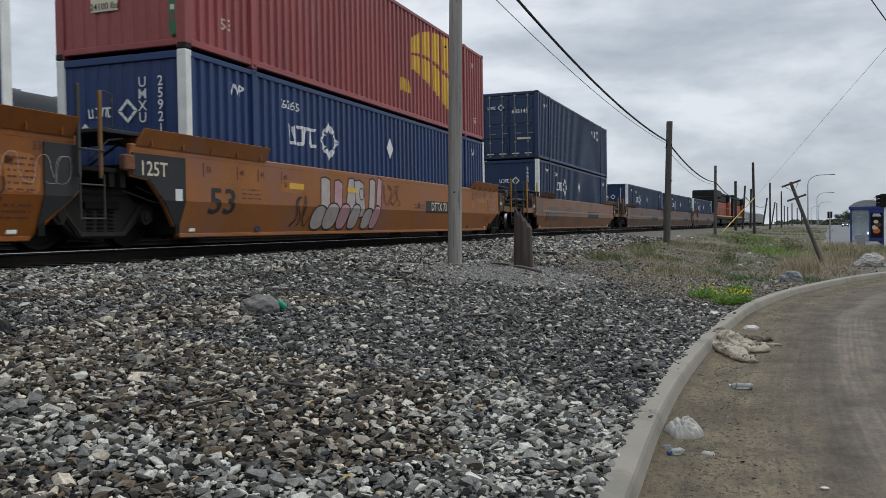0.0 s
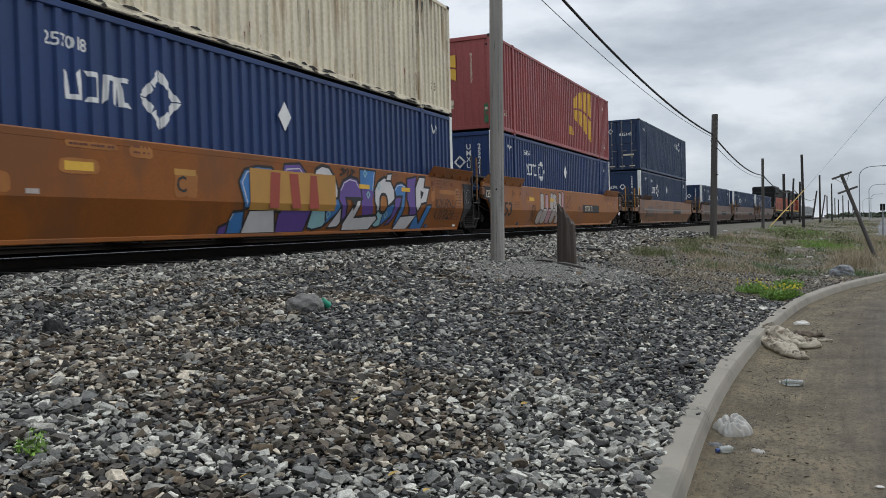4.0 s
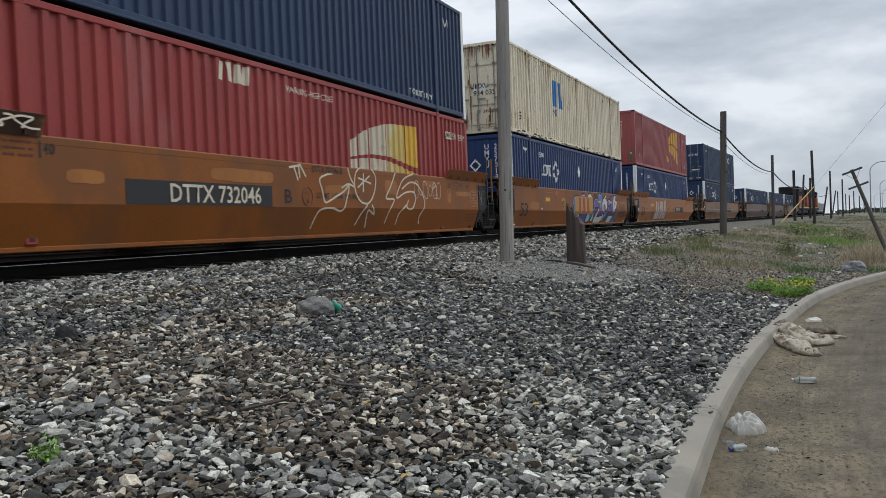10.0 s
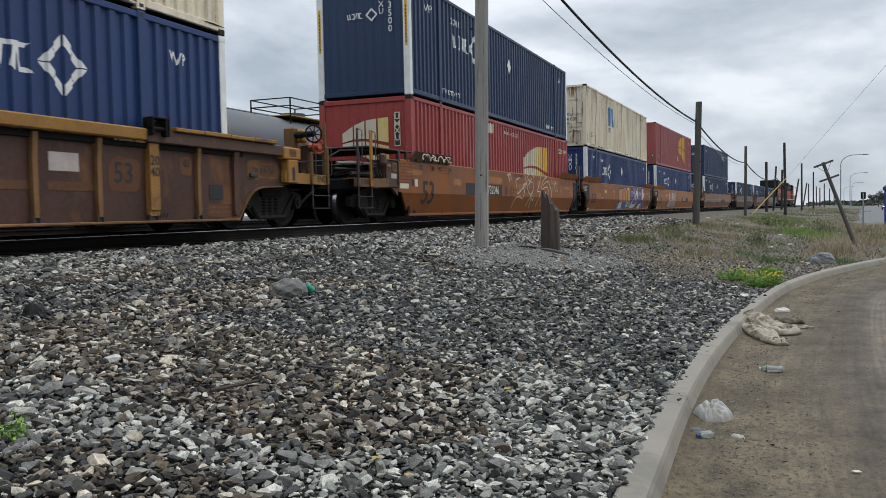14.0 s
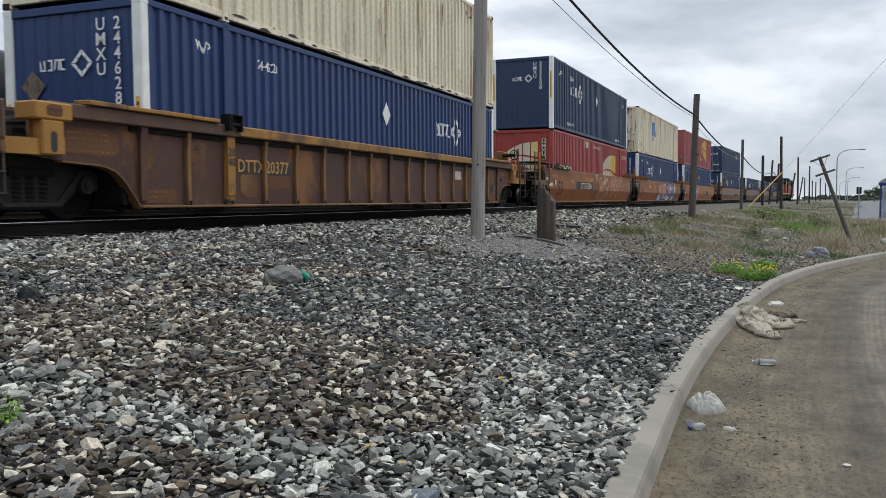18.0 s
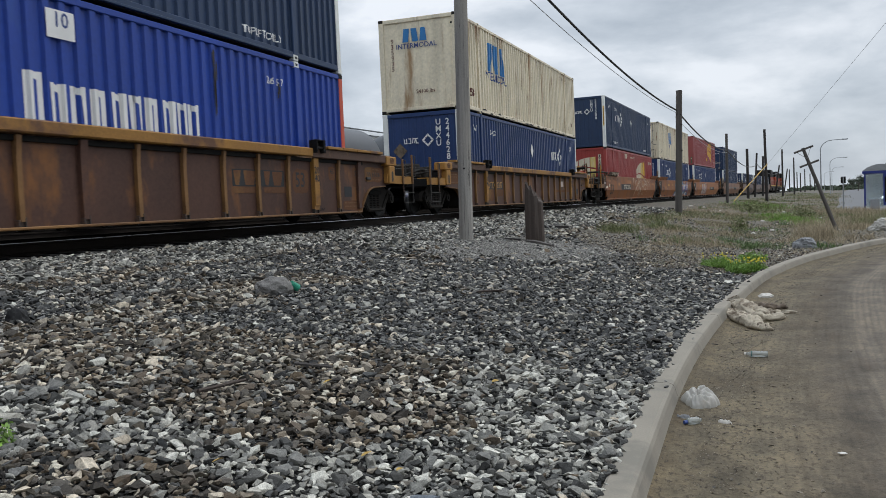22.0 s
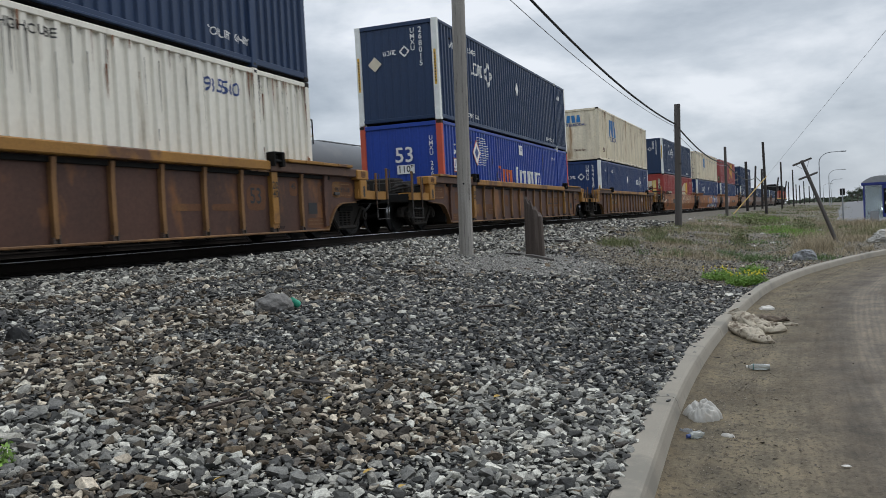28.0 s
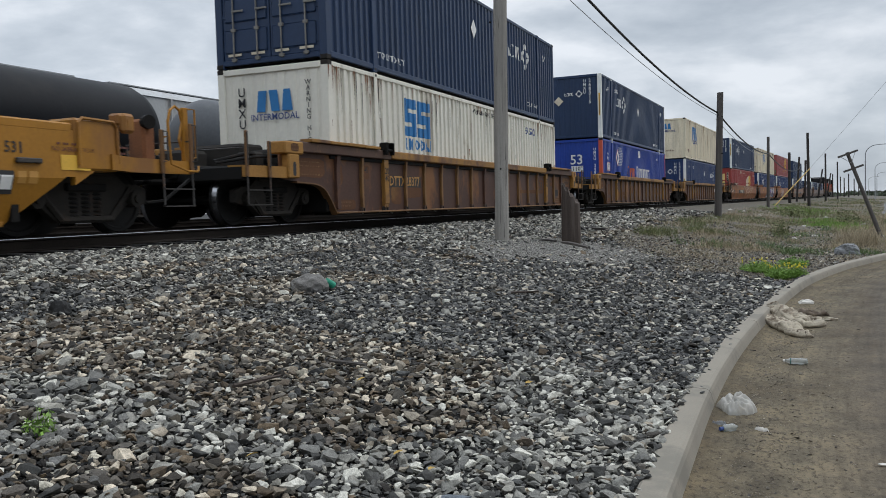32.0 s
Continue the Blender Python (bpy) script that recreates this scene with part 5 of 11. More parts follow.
def smooth_unit(s, mat, label, front_truck, rear_truck, front_end="joint", rear_end="joint", extras=None, spin=True, lips=True, top=1.40):
    """A well car unit with plain sides, wedge-shaped at both ends."""
    c = thing("well_car", label, "well car", "cars of the train")
    MOVERS.append((c, s + HL, 0.0, 0.0))
    for sg in (1, -1):
        f = Matrix.Diagonal((sg, 1, 1, 1))
        ends = {"joint": ((8.75, 0.58), (8.98, 0.80), (8.98, 1.40)), "coupler": ((8.95, 0.62), (9.08, 0.72), (9.22, 0.72), (9.22, 1.40))}
        fe = ends[front_end]
        re_ = ((9.0, 0.78), (9.2, 0.98), (9.58, 1.02), (9.58, 1.40)) if rear_end == "joint" else ends["coupler"]
        out = [(-8.32, 0.17), (8.32, 0.17)] + [(y, min(z, top)) for y, z in fe] + [(-y, min(z, top)) for y, z in re_[::-1]]
        part("side_plate", shared(("side", mat, front_end, rear_end, top), lambda: mesh_of("side_plate", bend(slab(bms(), out, 1.395, 1.45)), mat)), mat, c, m=f)
        part("bottom_flange", shared(("flange", mat), lambda: mesh_of("bottom_flange", box(bms(), 1.17, 1.283, -8.30, 8.30, 0.14, 0.205, 0.01), mat)), mat, c, m=f)
        yf, yr = fe[-1][0], re_[-1][0]
        part("top_chord", shared(("chord", mat, yf, yr), lambda: mesh_of("top_chord", box(bms(), 1.36, 1.453, -yr + 0.02, yf - 0.02, top - 0.03, top + 0.09, 0.02), mat)), mat, c, m=f)
        for y0, y1 in ((-9.45 if rear_end == "joint" else -8.55, -6.05), (6.06, 8.85)) if lips else ():
            def lip():
                bm = bms()
                v = [bm.verts.new(p) for p in ((1.47, y0, 1.46), (1.47, y1, 1.46), (1.60, y1 - 0.03, 1.70), (1.60, y0 + 0.03, 1.70), (1.57, y0 + 0.03, 1.71), (1.57, y1 - 0.03, 1.71), (1.43, y1, 1.49), (1.43, y0, 1.49))]
                for q in ((0, 1, 2, 3), (3, 2, 5, 4), (4, 5, 6, 7), (0, 3, 4, 7), (1, 6, 5, 2)):
                    bm.faces.new([v[i] for i in q])
                for k in range(5):
                    y = y0 + 0.25 + k * (y1 - y0 - 0.5) / 4
                    box(bm, 1.45, 1.53, y - 0.01, y + 0.01, 1.47, 1.60)
                return mesh_of("guide_lip", bm, "rail_brown" if y0 == -8.55 else mat)
            part("guide_lip", shared(("lip", mat, y0), lip), mat, c, m=Matrix.Diagonal((sg, 1, 1, 1)))
    for k in range(9):
        part("cross_beam", shared("crossbeam", lambda: mesh_of("cross_beam", box(bms(), -1.26, 1.26, -0.12, 0.12, 0.14, 0.205), "steel_black")), "steel_black", c, m=pose(0, -8.0 + 2.0 * k, 0))
    for x in (-0.75, 0.75):
        part("well_sill", shared("wellsill", lambda: mesh_of("well_sill", box(bms(), -0.1, 0.1, -8.2, 8.2, 0.145, 0.20), "steel_black")), "steel_black", c, m=pose(x, 0, 0))
    for sy in (-1, 1):
        part("bulkhead", shared("bulkhead", lambda: mesh_of("bulkhead", box(bms(), -1.34, 1.34, -0.05, 0.05, 0.20, 1.30), "steel_black")), "steel_black", c, m=pose(0, sy * 8.42, 0))
    for sy, end in ((1, front_end), (-1, rear_end)):
        def deck():
            bm = bms()
            box(bm, -1.40, 1.40, 8.47, 9.72, 1.06, 1.12)
            box(bm, -0.45, 0.45, 8.47, 9.95, 0.72, 1.06, 0.03)
            box(bm, -1.38, 1.38, 9.60, 9.70, 0.86, 1.06)
            return mesh_of("end_deck", bm, "steel_black")
        part("end_deck", shared("deck", deck), "steel_black", c, "black steel end platform", m=Matrix.Diagonal((1, sy, 1, 1)))
        if end == "joint":
            bm = bms()
            slab(bm, [(8.36, 0.31), (8.73, 0.60), (8.96, 0.82), (8.96, 1.36), (8.36, 1.36)] if sy > 0 else [(8.36, 0.24), (9.0, 0.80), (9.2, 1.0), (9.56, 1.04), (9.56, 1.36), (8.36, 1.36)], 1.452, 1.468)
            bend(bm)
            part("end_panel", bm, "panel_grey", c, "dark grey painted end panel", m=Matrix.Diagonal((1, sy, 1, 1)))
        if end == "joint" and sy > 0:
            for y, z1, mt in ((8.88, 2.15, "grip_steel"), (9.28, 2.12, "rib_brown")):
                part("ladder_stile", box(bms(), 1.50, 1.54, y - 0.03, y + 0.03, 0.95, z1, 0.008), mt, c)
            for z in (0.42, 0.86, 1.32):
                part("rung", rod(bms(), (1.55, 8.84, z), (1.55, 9.32, z), 0.012, 6), "grip_steel", c)
            grab(c, [(1.55, 8.86, 0.42), (1.55, 8.86, 1.0)], "grip_steel")
            grab(c, [(1.55, 9.30, 0.42), (1.55, 9.30, 1.0)], "grip_steel")
            grab(c, [(1.54, 9.33, 1.62), (1.60, 9.42, 1.66), (1.60, 9.42, 2.08), (1.54, 9.33, 2.12)], "grip_steel")
            part("bracket", box(bms(), 0.9, 1.46, 8.5, 8.96, 1.50, 1.60, 0.02), "steel_black", c)
        if end == "joint" and sy < 0:
            bm = bms()
            for k in range(3):
                tube(bm, [(1.0 + 0.12 * k, -8.6 - 0.2 * k, 1.35), (1.15, -8.9 - 0.2 * k, 1.62 - 0.05 * k), (1.1, -9.4, 1.5), (0.8, -9.8, 1.1)], 0.018)
            part("brake_hose", bm, "steel_black", c, "black air hoses")
            part("top_deck", box(bms(), -1.36, 1.40, -10.05, -8.55, 1.60, 1.66, 0.01), "panel_grey", c, "grey deck plate over the joint")
            part("deck_support", box(bms(), 1.05, 1.42, -9.35, -8.6, 1.47, 1.60, 0.02), "car_rust", c)
            part("jack_pad", box(bms(), 1.40, 1.50, -9.75, -9.52, 1.10, 1.32, 0.02), "car_rust", c, "rusty jacking pad")
            bm = bms()
            for k in range(3):
                tube(bm, [(1.30, -9.0 - 0.3 * k, 0.95 - 0.06 * k), (1.34, -8.6 - 0.2 * k, 0.80 - 0.06 * k), (1.32, -8.5, 0.74 - 0.05 * k)], 0.012)
            tube(bm, [(1.35, -9.6, 1.55), (1.36, -9.9, 1.50), (1.36, -10.1, 1.35), (1.30, -10.2, 1.2)], 0.016)
            part("air_pipe", bm, "truck_steel", c, "thin bent air pipes")
        if end == "coupler":
            coupler_end(c, sy, mat, 0.2, lips)
            end_gear(c, sy, lips)
    if front_truck:
        truck(c, front_truck, spin)
    if rear_truck:
        truck(c, rear_truck, spin)
    if extras:
        extras(c)
    return c


def end_gear(c, sy, tall):
    """Rusty end boxes, shelf and pipes that close the sides of a plain car over its truck."""
    rust = "rail_brown" if tall else "car_yellow"
    for sx in (1, -1):
        f = Matrix.Diagonal((sx, sy, 1, 1))
        def end_box():
            bm = box(bms(), 1.02, 1.462, 9.225, 9.95, 0.80, 1.44, 0.03)
            slab(bm, [(9.225, 0.62), (9.225, 0.80), (9.55, 0.80)], 1.36, 1.44)
            return mesh_of("end_box", bm, rust)
        b = part("end_box", shared(("endcase", rust), end_box), rust, c, "rusty box at the end of the side", m=f)
        def rim():
            return mesh_of("rim", tube(bms(), [(1.475, 9.27, 0.86), (1.475, 9.27, 1.38), (1.475, 9.34, 1.44), (1.475, 9.86, 1.43), (1.475, 9.92, 1.36), (1.475, 9.93, 0.9)], 0.022, 6), rust)
        part("rim", shared(("caserim", rust), rim), rust, b)
        part("jack_lug", shared(("lug", rust), lambda: mesh_of("jack_lug", box(box(bms(), 1.42, 1.54, 9.98, 10.2, 1.30, 1.56, 0.04), 1.535, 1.545, 10.05, 10.13, 1.36, 1.48), rust)), rust, c, m=f)
        if not tall:
            continue
        hatch = part("hatch", shared("casehatch", lambda: mesh_of("hatch", box(bms(), 1.462, 1.476, 9.34, 9.6, 1.18, 1.38, 0.01), "rib_brown")), "rib_brown", b, "small square hatch")
        part("hatch_plate", shared("hatchplate", lambda: mesh_of("hatch_plate", box(bms(), 1.474, 1.479, 9.38, 9.56, 1.215, 1.345), "grip_steel")), "grip_steel", hatch)
        part("data_plate", shared("casedata", lambda: mesh_of("data_plate", box(bms(), 1.462, 1.468, 9.36, 9.64, 1.02, 1.13), "tag_silver")), "tag_silver", b, "pale worn data plate")
        part("tag_bracket", shared("casetag", lambda: mesh_of("tag_bracket", box(bms(), 1.46, 1.49, 9.68, 9.88, 1.27, 1.33, 0.01), "car_yellow")), "car_yellow", b, "bent yellow bracket")
        for y in (8.7, 9.15):
            part("shelf_post", shared(("shelfpost", y), lambda: mesh_of("shelf_post", box(bms(), 1.38, 1.46, y - 0.045, y + 0.045, 1.44, 1.66, 0.01), rust)), rust, c, m=f)
    if tall:
        part("top_deck", box(bms(), -1.44, 1.44, sy * 8.35, sy * 10.7, 1.665, 1.70, 0.01), "grip_steel", c, "dark grating over the car's end")
        bm = bms()
        rod(bm, (0.1, sy * 10.35, 1.66), (0.1, sy * 11.3, 1.66), 0.16, 16)
        part("reservoir", bm, "rail_brown", c, "rusty air tank lying over the coupler", smooth=True)
        part("tank_saddle", box(bms(), -0.1, 0.3, sy * 10.6, sy * 10.75, 1.0, 1.56, 0.02), "truck_steel", c)
        part("tank_saddle", box(bms(), -0.1, 0.3, sy * 11.1, sy * 11.2, 1.0, 1.56, 0.02), "truck_steel", c)
        for k, (pts, r, mt) in enumerate((([(1.2, sy * 9.95, 1.34), (1.2, sy * 11.0, 1.33), (1.1, sy * 11.5, 1.30)], 0.035, "rod_pale"), ([(0.9, sy * 9.9, 1.22), (0.95, sy * 11.35, 1.20)], 0.03, "grip_steel"), ([(1.3, sy * 9.95, 1.1), (1.3, sy * 11.3, 1.08)], 0.045, "truck_steel"), ([(1.35, sy * 9.98, 1.48), (1.3, sy * 10.5, 1.62), (0.9, sy * 11.0, 1.60), (0.7, sy * 11.3, 1.4)], 0.016, "grip_steel"), ([(1.42, sy * 10.0, 0.95), (1.44, sy * 10.25, 0.80), (1.44, sy * 10.5, 0.80)], 0.022, "rod_pale"))):
            part("air_pipe", tube(bms(), pts, r), mt, c)
        for y, z0, z1 in ((10.05, 1.0, 1.2), (10.2, 1.02, 1.28), (10.38, 0.98, 1.16)):
            part("valve", box(box(bms(), 1.2, 1.4, sy * y - 0.05, sy * y + 0.05, z0, z1, 0.03), 1.3, 1.42, sy * y - 0.03, sy * y + 0.03, z0 + 0.04, z0 + 0.1, 0.01), "truck_steel", c)


def coupler_end(c, sy, mat, dy=0.0, tall=False):
    """Draft gear, coupler, steps, hand rails and air pipes at the end of a car."""
    f = Matrix.Diagonal((1, sy, 1, 1))
    beam = "car_worn" if mat == "car_brown" else "rib_brown" if mat in ("car_orange", "car_faded") else mat
    def draft():
        bm = bms()
        box(bm, -0.35, 0.35, 9.0, 11.0, 0.74, 1.04, 0.03)
        box(bm, -1.40, 1.40, 10.98, 11.12, 0.74, 0.99, 0.03)
        box(bm, -1.38, 1.38, 9.9, 10.98, 0.94, 0.985)
        box(bm, -0.10, 0.10, 11.0, 11.55, 0.82, 1.00, 0.02)
        box(bm, -0.19, 0.19, 11.50, 11.88, 0.72, 1.08, 0.04)
        return mesh_of("draft_sill", bm, "steel_black")
    part("draft_sill", shared("draft", draft), "steel_black", c, "black draft sill and coupler", m=f)
    def endbeam():
        bm = bms()
        slab(bm, [(9.6, 0.82), (9.95, 0.80), (11.13, 0.80), (11.13, 0.985), (9.95, 0.995), (9.6, 1.02)], 1.40, 1.49)
        box(bm, 1.12, 1.40, 10.0, 11.12, 0.965, 0.992)
        return mesh_of("end_beam", bm, beam)
    for sx in (1, -1):
        part("end_beam", shared(("endbeam", beam), endbeam), beam, c, m=Matrix.Diagonal((sx, sy, 1, 1)) @ Matrix.Translation((0, dy, 0)))
        for y, z1, w, mt in ((10.52, 2.02, 0.055, "car_yellow"), (11.14, 2.02, 0.03, "grip_steel")) if tall else ((10.52, 1.40, 0.035, "rib_brown"), (11.14, 1.53, 0.035, "rib_brown")):
            part("step_post", shared(("steppost", y, tall), lambda: mesh_of("step_post", box(bms(), 1.492, 1.53, y - w, y + w, 0.80, z1, 0.008), mt)), mt, c, m=Matrix.Diagonal((sx, sy, 1, 1)) @ Matrix.Translation((0, dy, 0)))
            part("hanger", shared(("hanger", y), lambda: mesh_of("hanger", tube(bms(), [(1.515, y, 0.80), (1.52, y, 0.36)], 0.016), "grip_steel")), "grip_steel", c, m=Matrix.Diagonal((sx, sy, 1, 1)) @ Matrix.Translation((0, dy, 0)))
        for z in (0.345, 0.585):
            part("step", shared(("step", z), lambda: mesh_of("step", box(bms(), 1.50, 1.55, 10.51, 11.15, z - 0.008, z + 0.008), "grip_steel")), "grip_steel", c, m=Matrix.Diagonal((sx, sy, 1, 1)) @ Matrix.Translation((0, dy, 0)))
        def irons(k):
            paths = ([(1.53, 11.14, 0.98), (1.57, 11.19, 0.99), (1.57, 11.19, 1.50), (1.53, 11.14, 1.51)],
                     [(1.53, 10.52, 0.96), (1.57, 10.57, 0.97), (1.57, 10.57, 1.37), (1.53, 10.52, 1.38)],
                     [(1.50, 11.10, 1.27), (1.0, 11.08, 1.27), (0.4, 11.08, 1.27), (0.4, 11.08, 1.0)])
            return mesh_of("grab_iron", tube(bms(), paths[k], 0.012), "grip_steel")
        if tall:
            for y in (10.52, 11.14):
                part("grab_iron", shared(("tallgrab", y), lambda: mesh_of("grab_iron", tube(bms(), [(1.53, y, 1.22), (1.57, y - 0.1, 1.24), (1.57, y - 0.1, 1.97), (1.53, y, 2.0)], 0.011), "grip_steel")), "grip_steel", c, m=Matrix.Diagonal((sx, sy, 1, 1)) @ Matrix.Translation((0, dy, 0)))
        for k in range(3):
            part("grab_iron", shared(("irons", k), lambda: irons(k)), "grip_steel", c, "bent grab iron", m=Matrix.Diagonal((sx, sy, 1, 1)) @ Matrix.Translation((0, dy, 0)))
    for k, (pts, r) in enumerate((([(0.3, 10.9, 0.9), (0.35, 11.3, 0.7), (0.3, 11.7, 0.45), (0.15, 11.95, 0.42)], 0.03), ([(1.15, 9.2, 1.12), (1.18, 9.8, 1.20), (1.1, 10.4, 1.16), (0.7, 10.9, 1.06)], 0.025),
                                ([(0.9, 9.0, 1.25), (0.9, 10.3, 1.24), (0.6, 10.8, 1.1)], 0.03), ([(-0.8, 9.0, 1.25), (-0.8, 10.6, 1.22)], 0.06))):
        part("air_hose" if k == 0 else "air_pipe", shared(("hose", k), lambda: mesh_of("air_pipe", tube(bms(), pts, r), "steel_black")), "steel_black", c, m=f)
    part("brake_box", shared("brakebox", lambda: mesh_of("brake_box", box(box(bms(), -1.0, 0.35, 9.0, 9.7, 1.0, 1.48, 0.05), -0.9, -0.3, 9.8, 10.5, 0.99, 1.36, 0.06), "truck_steel")), "truck_steel", c, "black brake gear on the deck", m=f)
    part("reservoir", shared("reservoir", lambda: mesh_of("reservoir", rod(bms(), (-0.4, 9.35, 1.20), (0.75, 9.35, 1.20), 0.17, 14), "steel_black")), "steel_black", c, m=f)
    part("valve", shared("valve", lambda: mesh_of("valve", box(box(bms(), 0.55, 0.95, 9.85, 10.15, 0.98, 1.28, 0.04), 0.65, 0.85, 10.15, 10.3, 1.02, 1.18, 0.03), "truck_steel")), "truck_steel", c, m=f)


def brake_stand(c, sy, colour="rib_brown", at_y=10.8, z=1.87, rad=0.24, second=None):
    yy = sy * at_y
    part("brake_stand", box(bms(), 0.34, 0.58, yy - 0.10, yy + 0.10, 0.98, 2.0, 0.03), colour, c, "post that carries the hand brake")
    post = box(bms(), 0.98, 1.06, yy + sy * 0.34, yy + sy * 0.40, 0.98, 2.1, 0.01)
    part("brake_post", post, colour, c)
    part("gear_case", box(bms(), 0.58, 0.74, yy - 0.02, yy + 0.20, z - 0.16, z + 0.12, 0.04), "car_yellow", c, "yellow gear case of the hand brake")
    nrm = Vector((0.75, -sy * 0.65, 0)).normalized()
    a = nrm.orthogonal().normalized()
    b = nrm.cross(a)
    for hub, r, mt, lab in ((Vector((1.0, yy - sy * 0.02, z)), rad, "steel_black", "black spoked hand brake wheel"),) + (((Vector(second), rad * 0.8, "hose_orange", "orange spoked wheel"),) if second else ()):
        wh = part("brake_wheel", ring(bms(), hub, nrm, r, 0.018, 24, 6), mt, c, lab)
        for k in range(8):
            d = math.cos(k * math.tau / 8) * a + math.sin(k * math.tau / 8) * b
            part("spoke", rod(bms(), hub + d * 0.05, hub + d * (r - 0.005), 0.011, 5), mt, wh)
        part("hub", rod(bms(), hub + nrm * 0.05, Vector((0.55, hub.y, hub.z - 0.01)), 0.06, 8), mt, wh)
    if second:
        part("brake_drum", rod(bms(), Vector(second) - nrm * 0.12, Vector(second) - nrm * 0.34, 0.13, 14), "hose_orange", c, "orange brake drum")
        part("drum_post", box(bms(), 0.55, 0.75, second[1] - 0.08, second[1] + 0.08, 0.98, second[2] + 0.05, 0.02), "rail_brown", c)


def ribbed_car(s, label, mat="car_brown", extras=None, brake=False, spin=True, shift=0.0):
    """A single well car with upright ribs along its sides and arched ends over the trucks."""
    c = thing("well_car", label, "well car", "cars of the train")
    MOVERS.append((c, s + HL + shift, 0.0, 0.0))
    arch = [(8.2, 0.15), (8.33, 0.31), (8.46, 0.46), (8.58, 0.58), (8.70, 0.655), (8.84, 0.70), (9.0, 0.725), (9.6, 0.75)]
    out = [(-y, z) for y, z in arch[::-1]] + arch + [(10.05, 0.80), (10.05, 1.30), (-10.05, 1.30), (-10.05, 0.80)]
    for sg in (1, -1):
        f = Matrix.Diagonal((sg, 1, 1, 1))
        part("side_plate", shared(("rside", mat), lambda: mesh_of("side_plate", slab(bms(), out, 1.36, 1.39), mat)), mat, c, m=f)
        def archtrim():
            bm = bms()
            for (ya, za), (yb, zb) in zip(arch[:-1], arch[1:]):
                n = Vector((zb - za, ya - yb)).normalized() * 0.022
                lo = [bm.verts.new((x, y, z)) for x in (1.30, 1.44) for y, z in ((ya, za), (yb, zb))]
                hi = [bm.verts.new((v.co.x, v.co.y + n.x, v.co.z + n.y)) for v in lo]
                for q in ((0, 1, 3, 2),):
                    bm.faces.new([lo[i] for i in q]), bm.faces.new([hi[i] for i in q[::-1]])
                for a, b in ((0, 1), (1, 3), (3, 2), (2, 0)):
                    bm.faces.new((lo[a], lo[b], hi[b], hi[a]))
            bmesh.ops.recalc_face_normals(bm, faces=bm.faces)
            return mesh_of("arch_rim", bm, "rib_brown")
        for sy in (1, -1):
            part("arch_rim", shared("archtrim", archtrim), "rib_brown", c, m=Matrix.Diagonal((sg, sy, 1, 1)))
        part("bottom_rail", shared("rbot", lambda: mesh_of("bottom_rail", box(bms(), 1.30, 1.47, -8.22, 8.22, 0.15, 0.188, 0.010), "rib_brown")), "rib_brown", c, m=f)
        part("top_rail", shared("rtop", lambda: mesh_of("top_rail", box(bms(), 1.34, 1.525, -5.98, 5.98, 1.285, 1.455, 0.02), "car_worn")), "car_worn", c, "worn yellow top rail", m=f)
        for sy in (1, -1):
            part("rail_end", shared("rtopend", lambda: mesh_of("rail_end", box(bms(), 1.34, 1.51, 5.983, 9.85, 1.27, 1.455, 0.016), "rail_brown")), "rail_brown", c, "brown end of the top rail", m=Matrix.Diagonal((sg, sy, 1, 1)))
        # black strip added as the shadow that the overhanging top rail throws
        part("rail_lip", shared("rtopshade", lambda: mesh_of("rail_lip", box(bms(), 1.39, 1.43, -8.4, 8.4, 1.195, 1.268, 0.008), "steel_black")), "steel_black", c, m=f)
        for sy in (1, -1):
            def lip():
                bm = bms()
                for k in range(4):
                    box(bm, 1.30, 1.56, 6.55 + k * 0.68, 7.215 + k * 0.68, 1.458, 1.515 + 0.006 * (k % 2), 0.01)
                return mesh_of("guide_lip", bm, "car_worn")
            part("guide_lip", shared("rlip", lip), "car_worn", c, m=Matrix.Diagonal((sg, sy, 1, 1)))
            def cast():
                bm = bms()
                for y in (6.0, 6.28, 6.33):
                    box(bm, 1.42, 1.60, y, y + 0.035, 1.36, 1.61, 0.008)
                box(bm, 1.44, 1.50, 6.0, 6.36, 1.40, 1.57, 0.01)
                box(bm, 1.46, 1.60, 6.0, 6.36, 1.595, 1.618, 0.006)
                rod(bm, (1.55, 6.0, 1.46), (1.55, 6.38, 1.46), 0.028, 8)
                return mesh_of("locking_bracket", bm, "steel_black")
            part("locking_bracket", shared("rbracket", cast), "steel_black", c, "black locking bracket", m=Matrix.Diagonal((sg, sy, 1, 1)))
            def slots():
                bm = bms()
                for k in range(3):
                    flat(bm, [(6.2 + 0.07 * k, 0.225), (6.235 + 0.07 * k, 0.225), (6.275 + 0.07 * k, 0.285), (6.24 + 0.07 * k, 0.285)], on_side(1.478, 0, 0, 1))
                return mesh_of("slot", bm, "steel_black")
            part("slot", shared("rslots", slots), "steel_black", c, m=Matrix.Diagonal((sg, sy, 1, 1)))
